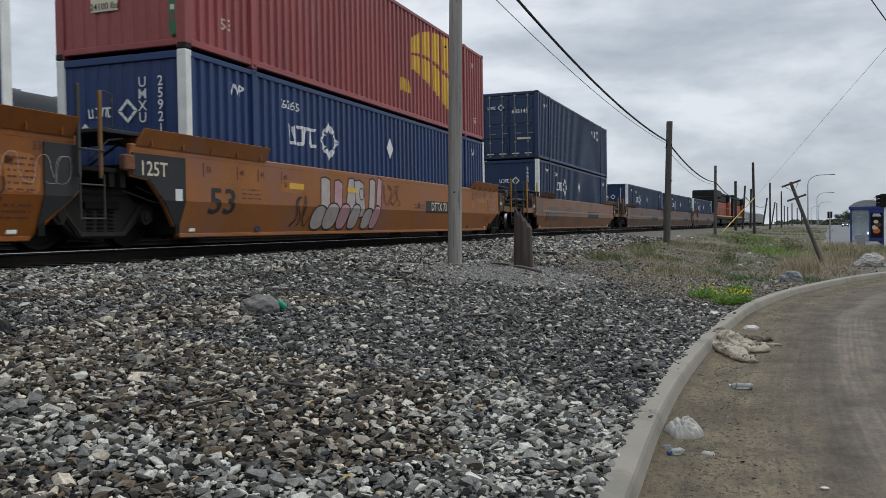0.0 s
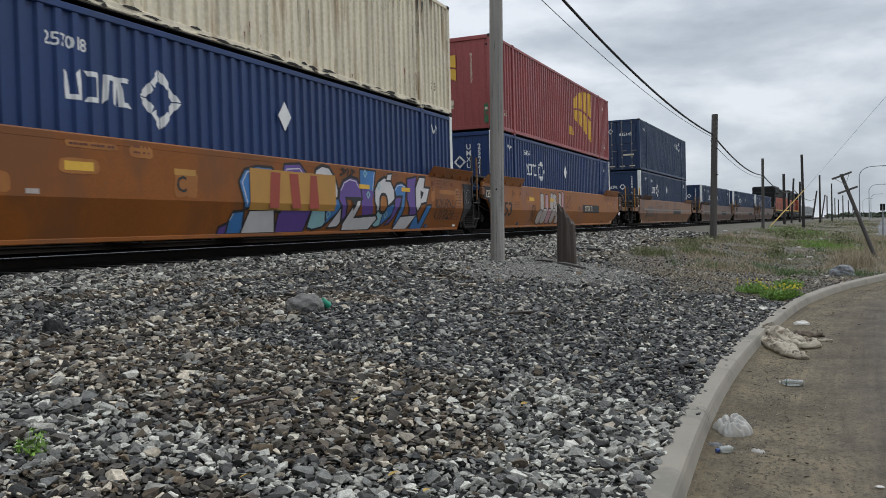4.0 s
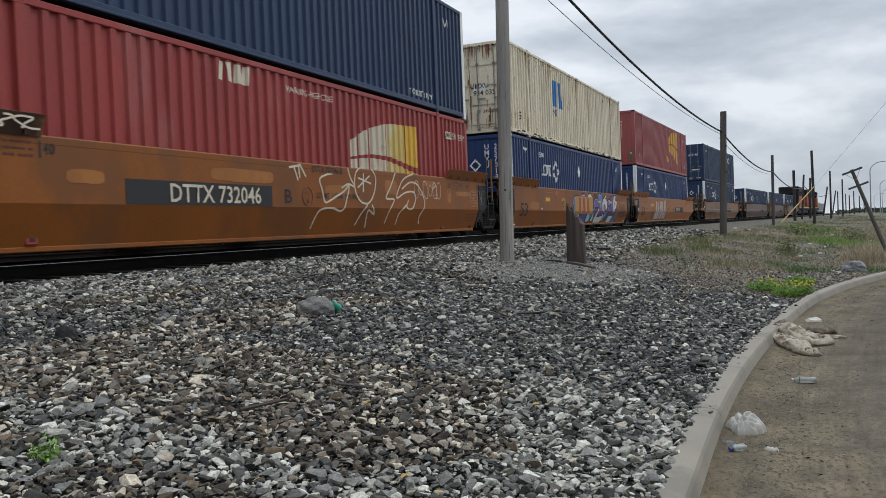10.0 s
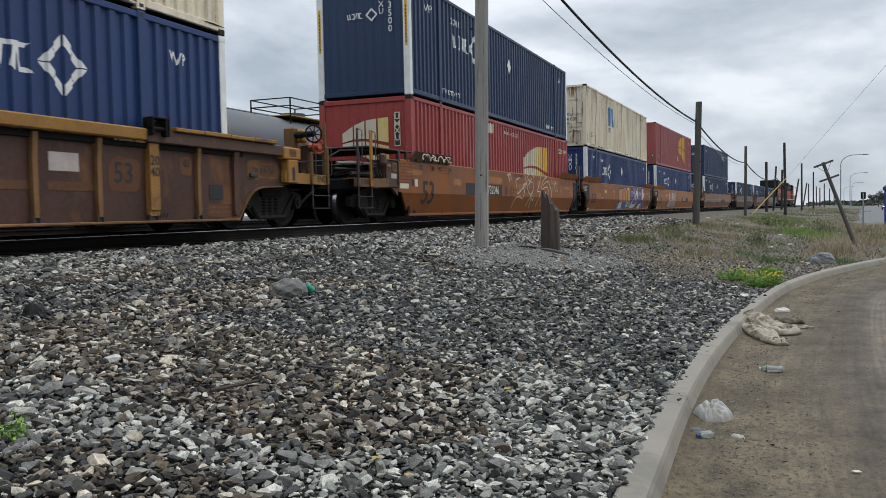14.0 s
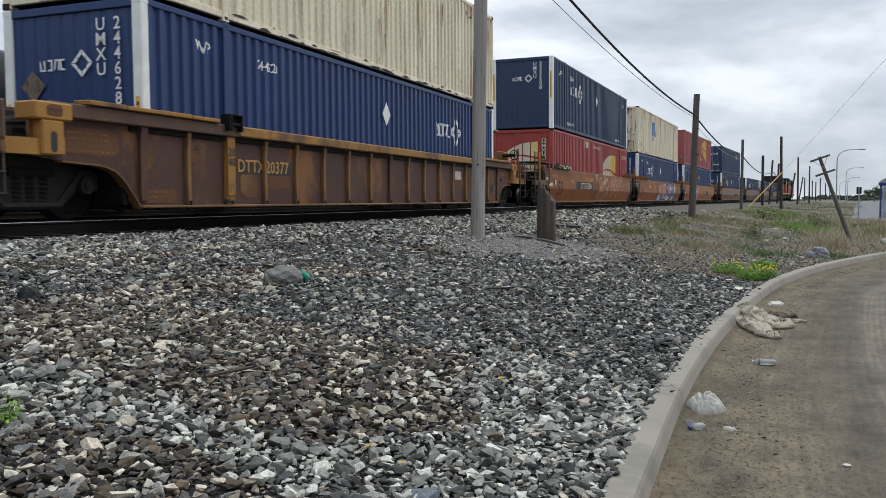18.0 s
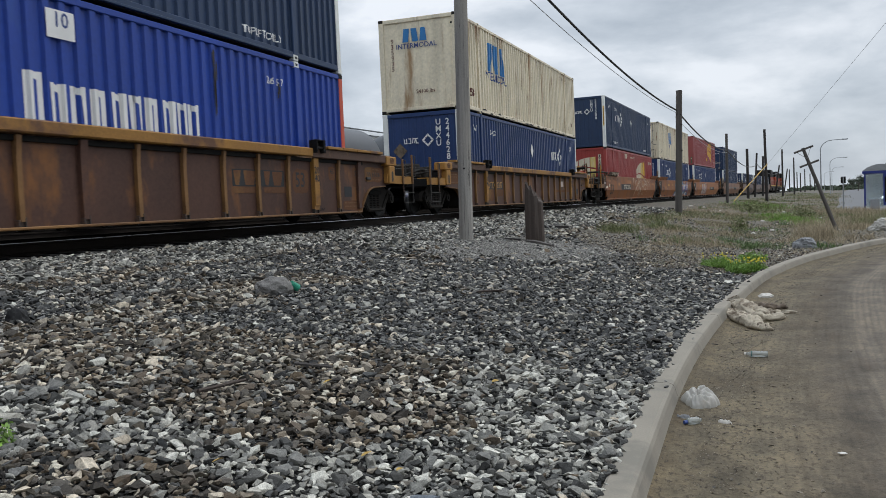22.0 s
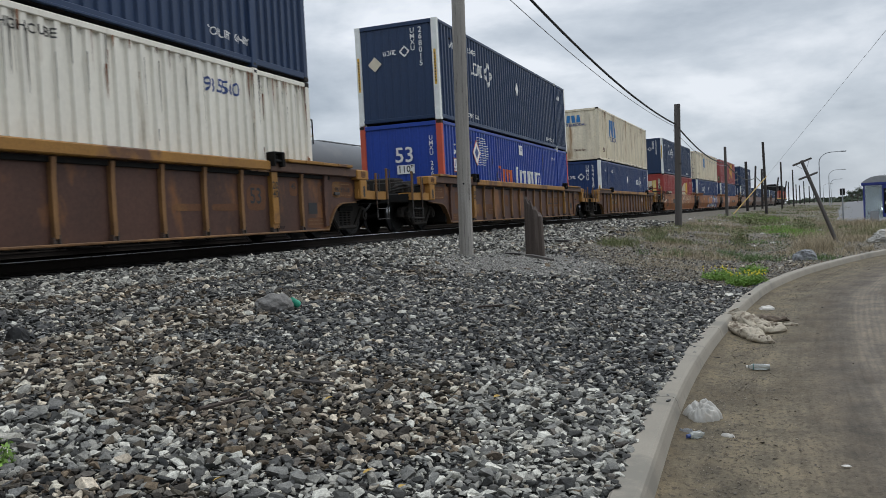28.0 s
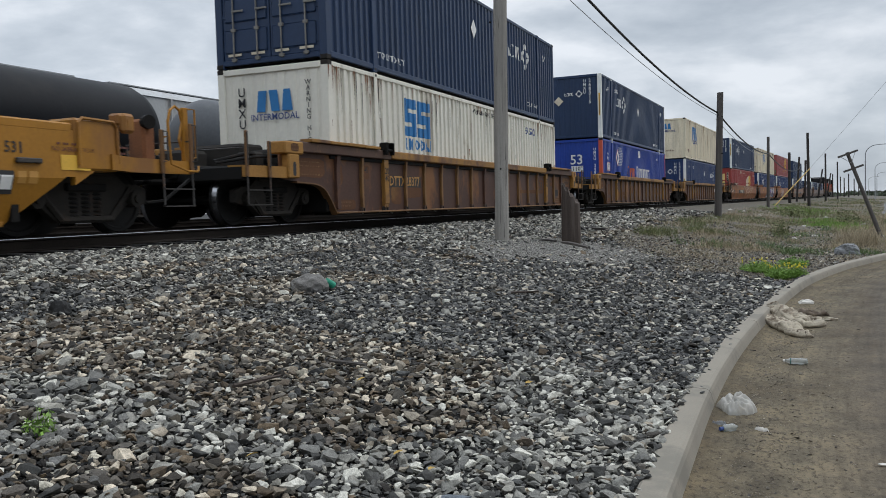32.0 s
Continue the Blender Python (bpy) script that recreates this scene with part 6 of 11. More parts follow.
        for k in range(-8, 9):
            y = k * 1.027 if abs(k) < 8 else math.copysign(8.16, k)
            kind = 2 if abs(k) == 6 else 1 if abs(k) == 8 else 3 if k == 0 else 0
            def rib():
                bm = bms()
                w = (0.038, 0.065, 0.10, 0.06)[kind]
                a = [(1.39, -w, 0.24), (1.455, -w, 0.25), (1.45, -w, 0.5), (1.45, -w, 1.0), (1.475, -w, 1.262), (1.39, -w, 1.262)]
                lo = [bm.verts.new(p) for p in a]
                hi = [bm.verts.new((p[0], w, p[2])) for p in a]
                for i in range(len(a)):
                    bm.faces.new((lo[i], lo[(i + 1) % 6], hi[(i + 1) % 6], hi[i]))
                bm.faces.new(lo[::-1]), bm.faces.new(hi)
                if kind == 2:
                    box(bm, 1.455, 1.476, -w, w, 0.33, 1.25, 0.006)
                bmesh.ops.recalc_face_normals(bm, faces=bm.faces)
                return mesh_of("rib", bm, ("rib_brown", "car_brown", "car_worn", "car_brown")[kind])
            part("rib", shared(("rib", kind), rib), mat, c, m=f @ Matrix.Translation((0, y, 0)))
            if abs(k) < 8:
                def toe():
                    bm = bms()
                    w = 0.10 if kind == 2 else 0.055
                    box(bm, 1.385, 1.43, -w, w, 0.188, 0.245, 0.006)
                    box(bm, 1.385, 1.46, w * 0.5, w * 0.5 + 0.02, 0.188, 0.30, 0.004)
                    box(bm, 1.385, 1.46, -w - 0.012, -w + 0.008, 0.188, 0.27, 0.004)
                    return mesh_of("rib_toe", bm, "grip_steel")
                part("rib_toe", shared(("toe", kind == 2), toe), "grip_steel", c, m=f @ Matrix.Translation((0, y, 0)))
        def endbox():
            bm = bms()
            box(bm, 1.20, 1.54, 9.50, 10.08, 1.22, 1.435, 0.02)
            box(bm, 1.30, 1.535, 9.64, 9.98, 0.80, 1.22, 0.02)
            return mesh_of("end_post", bm, "car_worn")
        for sy in (1, -1):
            part("end_post", shared("endbox", endbox), "car_worn", c, "worn yellow end post", m=Matrix.Diagonal((sg, sy, 1, 1)))
            def hole():
                bm = bms()
                flat(bm, [(0.05 * math.cos(a), 0.075 * (1 if math.sin(a) > 0 else -1) + 0.05 * math.sin(a)) for a in np.linspace(0.01, math.tau - 0.3, 16)], on_side(1.539, 0, 0, 1))
                return mesh_of("tow_hole", bm, "ink_black")
            part("tow_hole", shared("hookhole", hole), "ink_black", c, m=Matrix.Translation((0, sy * 9.81, 0.96)) @ Matrix.Diagonal((sg, 1, 1, 1)))
    for k in range(9):
        part("cross_beam", shared("crossbeam", lambda: mesh_of("cross_beam", box(bms(), -1.26, 1.26, -0.12, 0.12, 0.14, 0.205), "steel_black")), "steel_black", c, m=pose(0, -8.0 + 2.0 * k, 0))
    for x in (-0.75, 0.75):
        part("well_sill", shared("wellsill", lambda: mesh_of("well_sill", box(bms(), -0.1, 0.1, -8.2, 8.2, 0.145, 0.20), "steel_black")), "steel_black", c, m=pose(x, 0, 0))
    for sy in (-1, 1):
        part("bulkhead", shared("bulkhead", lambda: mesh_of("bulkhead", box(bms(), -1.34, 1.34, -0.05, 0.05, 0.20, 1.30), "steel_black")), "steel_black", c, m=pose(0, sy * 8.42, 0))
    for sy in (-1, 1):
        part("end_deck", shared("enddeck", lambda: mesh_of("end_deck", box(bms(), -1.34, 1.34, -0.85, 0.85, 0.98, 1.04), "steel_black")), "steel_black", c, m=pose(0, sy * 9.3, 0))
    for sy in (1, -1):
        coupler_end(c, sy, mat)
        truck(c, sy * 9.75, spin)
    if brake:
        brake_stand(c, brake, at_y=11.56, z=1.85, rad=0.17, second=(0.95, 11.83, 1.61))
    if extras:
        extras(c)
    return c


# ---- the train, from the engines back ----
def side_text(words, mat, y, z, size, stretch=1.0):
    def put(c):
        bm = bms()
        bm.from_mesh(text_mesh(words, mat, stretch))
        bm.transform(on_side(1.4575, y, z, size))
        part("lettering", bend(bm), mat, c, "painted lettering")
    return put


def plate(c, mat, y0, y1, z0, z1, x=1.468, label="painted panel"):
    pts = [(y0, z0), (y1, z0), (y1, z1), (y0, z1)]
    if mat in ("worn_patch", "car_band"):   # worn through, with an uneven rounded outline
        cy, cz, w, h = (y0 + y1) / 2, (z0 + z1) / 2, (y1 - y0) / 2, (z1 - z0) / 2
        pts = []
        for k in range(26):
            a = k * math.tau / 26
            r = (abs(math.cos(a)) ** 5 + abs(math.sin(a)) ** 5) ** -0.2
            o = 0.22 * min(w, h) * noise.noise((2.2 * math.cos(a) + y0 * 3, 2.2 * math.sin(a), z0 * 5))
            pts.append((cy + math.cos(a) * (w * r + o), cz + math.sin(a) * (h * r + o)))
    bm = flat(bms(), pts, on_side(x - 0.014 if 1.45 < x < 1.5 else x, 0, 0, 1))
    part("plate", bend(bm) if x > 1.45 else bm, mat, c, label)


def stroke(bm, pts, r, m):
    """A painted line of width 2r, mitred at its bends."""
    pts = [Vector(p) for k, p in enumerate(pts) if k == 0 or (Vector(p) - Vector(pts[k - 1])).length > 1e-4]
    closed = len(pts) > 3 and (pts[0] - pts[-1]).length < 1e-4
    rows = []
    for i, p in enumerate(pts):
        a = (p - pts[i - 1]).normalized() if i else ((pts[-1] - pts[-2]).normalized() if closed else (pts[1] - p).normalized())
        b = (pts[i + 1] - p).normalized() if i + 1 < len(pts) else ((pts[1] - pts[0]).normalized() if closed else a)
        n = Vector((-(a + b).y, (a + b).x))
        n = n.normalized() if n.length > 0.2 else Vector((-b.y, b.x))
        k = r / max(n.dot(Vector((-b.y, b.x))), 0.5)
        rows.append([bm.verts.new(m @ Vector((p.x + sg * n.x * k, p.y + sg * n.y * k, 0.00004 * i))) for sg in (1, -1)])
    for p, q in zip(rows[:-1], rows[1:]):
        bm.faces.new((p[0], p[1], q[1], q[0]))


def spray(c, mat, pts, layer, x=1.4535, outline="ink_black", r=0.022, shine=0, label="sprayed graffiti shape"):
    """One sprayed shape with a dark outline and, if wanted, a white highlight along part of its edge."""
    bm = bend(flat(bms(), pts, on_side(x + 0.0012 * layer, 0, 0, 1)))
    g = part("graffiti", bm, mat, c, label)
    if r:
        bm = bms()
        stroke(bm, list(pts) + [pts[0]], r, on_side(x + 0.0012 * layer + 0.0006, 0, 0, 1))
        part("outline", bend(bm), outline, g)
    if shine:
        cx, cz = sum(p[0] for p in pts) / len(pts), sum(p[1] for p in pts) / len(pts)
        run = [(cx + (y - cx) * 0.84, cz + (z - cz) * 0.84) for y, z in pts[1:1 + shine]]
        bm = bms()
        stroke(bm, run, 0.011, on_side(x + 0.0012 * layer + 0.0009, 0, 0, 1))
        part("highlight", bend(bm), "spray_white", g)


def oval(cx, cz, w, h, lean=0.0, n=16, square=0.8):
    out = []
    for i in range(n):
        a = math.radians(90) + i * math.tau / n
        ca, sa = math.cos(a), math.sin(a)
        py, pz = w / 2 * math.copysign(abs(ca) ** square, ca), h / 2 * math.copysign(abs(sa) ** square, sa)
        out.append((cx + py + lean * pz, cz + pz))
    return out


def scribble(c, y0, y1, z0, z1, mat, n, seed, r=0.02, x=1.465):
    """Thin sprayed loops."""
    rnd = random.Random(seed)
    bm = bms()
    w = (y1 - y0) / n
    for i in range(n):
        cx, cz = y0 + (i + 0.5) * w, (z0 + z1) / 2
        a0, ph, fr = rnd.uniform(0, 6), rnd.uniform(0, 6), rnd.choice((1, 2, 3))
        pts = []
        for k in range(26):
            u = k / 25
            pts.append((cx + w * (0.75 * (u - 0.5) + 0.28 * math.sin(a0 + fr * u * 6.3)), cz + (z1 - z0) * 0.5 * math.sin(ph + u * 6.3) * rnd.uniform(0.9, 1.0)))
        stroke(bm, pts, r, on_side(x, 0, 0, 1))
    part("graffiti", bend(bm) if x < 1.5 else bm, mat, c, "thin sprayed graffiti lines")


def swirl(c, y0, y1, z0, z1, mat, n, seed, r=0.02, x=1.456):
    """Loose sprayed handwriting: long curls that turn back within their field."""
    rnd = random.Random(seed)
    for i in range(n):
        y, z = y0 + (i + 0.3) * (y1 - y0) / n, rnd.uniform(z0, z1)
        a, k = rnd.uniform(0, 6.28), rnd.uniform(-3, 3)
        pts = [(y, z)]
        for _ in range(30):
            k = max(min(k + rnd.gauss(0, 1.6), 7), -7)
            if z > z1 - 0.1 and math.sin(a) > 0 or z < z0 + 0.1 and math.sin(a) < 0:
                k = 6.5 if math.cos(a) * math.sin(a) < 0 else -6.5
            a += k * 0.055
            y, z = y + 0.055 * math.cos(a) * 0.8, min(max(z + 0.075 * math.sin(a), z0), z1)
            pts.append((y, z))
        bm = bms()
        stroke(bm, pts, r * rnd.uniform(0.8, 1.3), on_side(x + 0.0004 * i, 0, 0, 1))
        part("graffiti", bend(bm), mat, c, "thin sprayed graffiti lines")


def small_print(c, y, z, rows, w, mat="ink_brown", seed=0, x=1.468):
    """Stencilled data too small to read."""
    rnd = random.Random(seed)
    bm = bms()
    for k in range(rows):
        yy = y
        while yy < y + w:
            xo = x - 0.013 if 1.45 < x < 1.5 else x
            l = rnd.uniform(0.02, 0.07)
            flat(bm, [(yy, z - k * 0.075), (min(yy + l, y + w), z - k * 0.075), (min(yy + l, y + w), z - k * 0.075 + 0.026), (yy, z - k * 0.075 + 0.026)], on_side(xo, 0, 0, 1))
            yy += l + rnd.choice((0.012, 0.012, 0.05))
    tagged(part("stencil", bend(bm) if x > 1.45 and x < 1.5 else bm, mat, c, "stencilled data lines"), kind="stuff")


def gauge_marks(c):
    """Loading marks, data lines and old paint near the front end of a car."""
    for y, w in ((6.25, "40"), (7.03, "45"), (7.5, "48"), (8.27, "53")):
        side_text(w, "ink_brown", y, 1.30, 0.11)(c)
        plate(c, "ink_brown", y + 0.13, y + 0.15, 1.22, 1.38)
    plate(c, "ink_brown", 6.15, 6.37, 1.235, 1.245)
    side_text("20", "ink_brown", 6.25, 1.16, 0.11)(c)
    plate(c, "car_band", 6.15, 6.38, 0.86, 1.22)
    plate(c, "car_band", 6.7, 7.9, 1.05, 1.16)
    plate(c, "car_band", 7.75, 8.3, 0.72, 1.2)
    small_print(c, 7.8, 1.12, 6, 0.42, seed=36, x=1.470)
    small_print(c, 7.6, 0.56, 3, 0.6, seed=37)
    small_print(c, 6.5, 1.36, 3, 0.36, seed=38)
    swirl(c, 8.45, 8.85, 0.85, 1.2, "tag_silver", 2, 39, 0.003, 1.472)


def marks_c1(c):
    gauge_marks(c)
    side_text("53", "ink_black", -7.35, 0.70, 0.44, 1.35)(c)
    for y in (-7.9, -6.95, -6.3, -5.5):
        plate(c, "ink_brown", y, y + 0.03, 1.10, 1.32)
    side_text("53", "ink_brown", -7.75, 1.22, 0.10)(c)
    side_text("48", "ink_brown", -6.8, 1.22, 0.10)(c)
    side_text("45", "ink_brown", -6.15, 1.22, 0.10)(c)
    side_text("40", "ink_brown", -5.35, 1.22, 0.10)(c)
    side_text("20", "ink_brown", -5.35, 1.08, 0.10)(c)
    plate(c, "car_band", -6.9, -6.1, 0.72, 0.98)
    plate(c, "car_band", -5.6, -4.68, 0.94, 1.17)
    plate(c, "ink_yellow", -5.2, -4.65, 1.02, 1.13, 1.471)
# upright stems on round feet, in silver and pink
    for k, (y, top, w, lean, mt) in enumerate(((-3.75, 1.29, 0.42, 0.02, "tag_silver"), (-3.2, 1.26, 0.40, 0.05, "tag_pink"), (-2.62, 1.33, 0.46, 0.12, "tag_silver"), (-2.03, 1.30, 0.44, -0.1, "tag_silver"), (-1.5, 1.37, 0.34, 0.08, "tag_silver"), (-1.12, 1.42, 0.30, 0.10, "tag_pink"))):
        spray(c, mt, [(y - w / 2 + lean * 1.5, top), (y - w / 2, 0.5), (y + w / 2, 0.5), (y + w / 2 + lean, top - 0.03), (y + lean, top + 0.03)], k % 4, r=0.016)
    for k, (y, w, h) in enumerate(((-3.95, 0.6, 0.50), (-3.42, 0.62, 0.56), (-2.85, 0.52, 0.56), (-2.3, 0.5, 0.56), (-1.62, 0.5, 0.48), (-1.18, 0.45, 0.55))):
        spray(c, ("tag_silver", "tag_silver", "tag_pink")[k % 3], oval(y, 0.23 + h / 2, w, h, 0.12), 4 + k % 3, r=0.018)
    spray(c, "tag_silver", oval(-2.03, 1.02, 0.2, 0.26), 7, r=0.012)
    plate(c, "ink_yellow", -2.75, -2.3, 1.04, 1.14, 1.480)
    scribble(c, -5.0, -4.4, 0.3, 0.9, "ink_black", 2, 5, 0.014)
    scribble(c, -0.9, 0.2, 0.8, 1.3, "ink_brown", 3, 8, 0.012)
    side_text("A", "ink_black", 1.55, 0.83, 0.2)(c)
    plate(c, "ink_black", 2.05, 5.0, 0.66, 0.98)
    lettering(c, "DTTX 73", "ink_pale", on_side(1.461, 3.1, 0.82, 0.24))
    lettering(c, "125T", "ink_pale", on_side(1.470, -9.1, 1.14, 0.22))
    plate(c, "ink_white", -8.62, -8.45, 0.70, 0.88, 1.486, "small white label")
    small_print(c, -6.8, 0.93, 3, 0.6, seed=3, x=1.470)
    small_print(c, 1.2, 0.84, 2, 1.6, seed=4)


def marks_c2(c):
    side_text("53", "ink_black", -7.4, 0.70, 0.44, 1.35)(c)
    plate(c, "car_band", -6.8, -5.85, 0.72, 0.98)
    plate(c, "car_band", -5.06, -4.2, 1.31, 1.40)
    small_print(c, -5.0, 1.345, 1, 0.75, seed=6, x=1.470)
    plate(c, "car_band", -5.16, -4.52, 0.99, 1.18)
    plate(c, "ink_yellow", -5.08, -4.62, 1.03, 1.14, 1.470)
    plate(c, "car_band", -3.99, -3.55, 1.25, 1.41)
    small_print(c, -3.92, 1.385, 2, 0.3, seed=7, x=1.470)
    plate(c, "tag_silver", -5.65, -5.46, 0.73, 0.79, 1.470, "small grey data plate")
    plate(c, "car_band", -3.13, -2.62, 0.74, 1.15)
    plate(c, "panel_ochre", -3.13, -2.66, 1.06, 1.15, 1.470)
    side_text("C", "ink_black", -2.98, 0.92, 0.24)(c)
    # a row of overlapping painted shapes
    V, B, P, T = "spray_white", "spray_blue", "spray_purple", "spray_teal"
    spray(c, P, [(-2.0, 0.19), (-1.99, 0.31), (-1.77, 0.38), (-1.6, 0.19)], 0)
    spray(c, B, [(-1.78, 0.19), (-1.78, 0.42), (-1.72, 0.55), (-1.44, 0.57), (-1.35, 0.19)], 1, shine=2)
    spray(c, B, [(-1.3, 0.6), (-1.45, 0.6), (-1.62, 1.03), (-1.46, 1.23), (-1.13, 1.3), (-0.7, 1.3), (-0.4, 1.1), (-0.4, 0.55)], 2, shine=4)
    spray(c, V, [(-1.4, 0.19), (-1.3, 0.58), (-0.6, 0.6), (-0.4, 0.19)], 3)
    spray(c, P, [(-0.4, 0.19), (-0.5, 0.9), (-0.3, 1.38), (0.2, 1.42), (0.5, 1.2), (0.62, 0.6), (0.5, 0.19)], 0, shine=4)
    spray(c, V, [(0.5, 0.8), (0.6, 1.1), (0.75, 1.35), (0.97, 1.43), (1.23, 1.41), (1.46, 1.22), (1.57, 0.98), (1.53, 0.8)], 1, r=0.03)
    spray(c, T, [(0.6, 0.27), (0.62, 0.6), (1.1, 0.62), (1.22, 0.37), (1.15, 0.28), (0.8, 0.23)], 4)
    spray(c, B, [(1.13, 0.74), (1.65, 0.86), (1.75, 0.78), (1.6, 0.56), (1.22, 0.31), (1.1, 0.5)], 2, shine=0)
    spray(c, V, [(1.33, 0.26), (1.7, 0.67), (1.82, 0.37), (1.72, 0.27)], 1)
    spray(c, P, [(1.57, 0.8), (1.6, 1.0), (1.76, 1.18), (2.04, 1.27), (2.34, 1.24), (2.48, 1.09), (2.53, 0.84), (1.85, 0.84), (1.97, 0.48), (1.82, 0.37), (1.71, 0.65)], 5, r=0.028, shine=5)
    spray(c, B, [(2.47, 1.44), (3.18, 1.44), (3.06, 0.97), (2.46, 1.08)], 0, r=0.02, shine=2)
    spray(c, P, [(2.46, 1.1), (3.07, 1.0), (2.99, 0.78), (3.12, 0.49), (2.67, 0.47), (2.47, 0.82)], 1, r=0.0)
    spray(c, V, [(1.92, 0.19), (1.89, 0.34), (2.24, 0.8), (2.51, 0.83), (2.33, 0.47), (3.26, 0.51), (3.36, 0.43), (3.06, 0.19)], 6, r=0.026)
    spray(c, V, [(3.26, 0.56), (3.1, 0.8), (3.11, 1.04), (3.28, 1.22), (3.58, 1.33), (3.88, 1.28), (4.09, 1.06), (4.09, 0.85), (3.91, 0.76), (3.4, 0.56)], 2, r=0.03)
    spray(c, B, [(3.4, 0.5), (3.73, 0.7), (4.18, 0.8), (4.15, 0.64), (3.96, 0.47), (3.64, 0.3), (3.49, 0.27)], 3)
    spray(c, T, [(3.2, 0.3), (3.3, 0.6), (3.58, 0.6), (3.56, 0.28), (3.34, 0.25)], 4, r=0.018)
    spray(c, "car_band", oval(3.52, 0.76, 0.36, 0.40), 6, r=0.035)
    spray(c, V, [(3.66, 1.25), (3.74, 1.4), (3.98, 1.42), (3.9, 1.26)], 5, r=0.018)
    spray(c, P, [(4.08, 0.85), (4.2, 0.96), (4.47, 0.93), (4.17, 0.47), (4.0, 0.33), (3.77, 0.28), (4.01, 0.47)], 5)
    spray(c, B, [(4.14, 0.92), (4.06, 1.1), (4.2, 1.21), (4.43, 1.25), (4.68, 1.19), (4.68, 1.1), (4.54, 0.51), (4.24, 0.19), (4.28, 0.44), (4.47, 0.93)], 6, r=0.026, shine=4)
    spray(c, P, [(4.75, 1.34), (5.3, 1.42), (5.2, 1.19), (5.3, 0.63), (5.36, 0.52), (4.98, 0.49), (4.73, 0.87)], 4)
    spray(c, V, [(4.24, 0.19), (4.51, 0.49), (5.36, 0.52), (4.97, 0.18)], 7)
    spray(c, V, [(5.44, 1.42), (5.8, 1.42), (5.72, 1.18), (6.06, 1.18), (5.84, 0.81), (5.54, 0.78), (5.37, 0.59), (5.21, 0.7), (5.2, 1.15)], 5, r=0.026)
    spray(c, B, [(5.33, 0.57), (5.62, 0.32), (5.84, 0.75), (6.14, 0.76), (5.89, 0.28), (5.82, 0.17), (5.13, 0.18)], 6, r=0.026, shine=0)
    spray(c, "ink_black", [(2.08, 0.82), (2.36, 0.82), (2.2, 0.58)], 7, r=0.0)
    spray(c, "ink_black", [(5.5, 1.1), (5.7, 1.05), (5.5, 0.86)], 7, r=0.0)
    for y, z in ((1.25, 0.52), (3.72, 0.52), (3.3, 1.12), (2.68, 1.36), (2.8, 0.93)):
        bm = bms()
        stroke(bm, [(y, z - 0.07), (y + 0.07, z), (y, z + 0.07), (y - 0.07, z), (y, z - 0.07)], 0.014, on_side(1.4645, 0, 0, 1))
        part("sprayed_spark", bend(bm), "spray_teal", c, "small sprayed square")
    scribble(c, 1.65, 2.2, 1.28, 1.42, "ink_black", 3, 33, 0.016)
    plate(c, "panel_ochre", -1.34, 1.44, 0.58, 1.26, 1.482, "ochre repainted panel")
    letter_bars(c, lambda d: on_side(1.472, 0.0 + d, 0.92, 1), 3, 0.60, "ink_red", 0.7)
    for y in (2.40, 4.43):
        plate(c, "ink_yellow", y, y + 0.46, 1.045, 1.135, 1.483)
    scribble(c, 6.4, 7.75, 0.42, 0.66, "ink_black", 6, 31, 0.012)
    scribble(c, 6.4, 7.75, 0.70, 0.92, "ink_black", 6, 32, 0.012)
    gauge_marks(c)
    lettering(c, "125T", "ink_pale", on_side(1.470, -9.1, 1.14, 0.22))


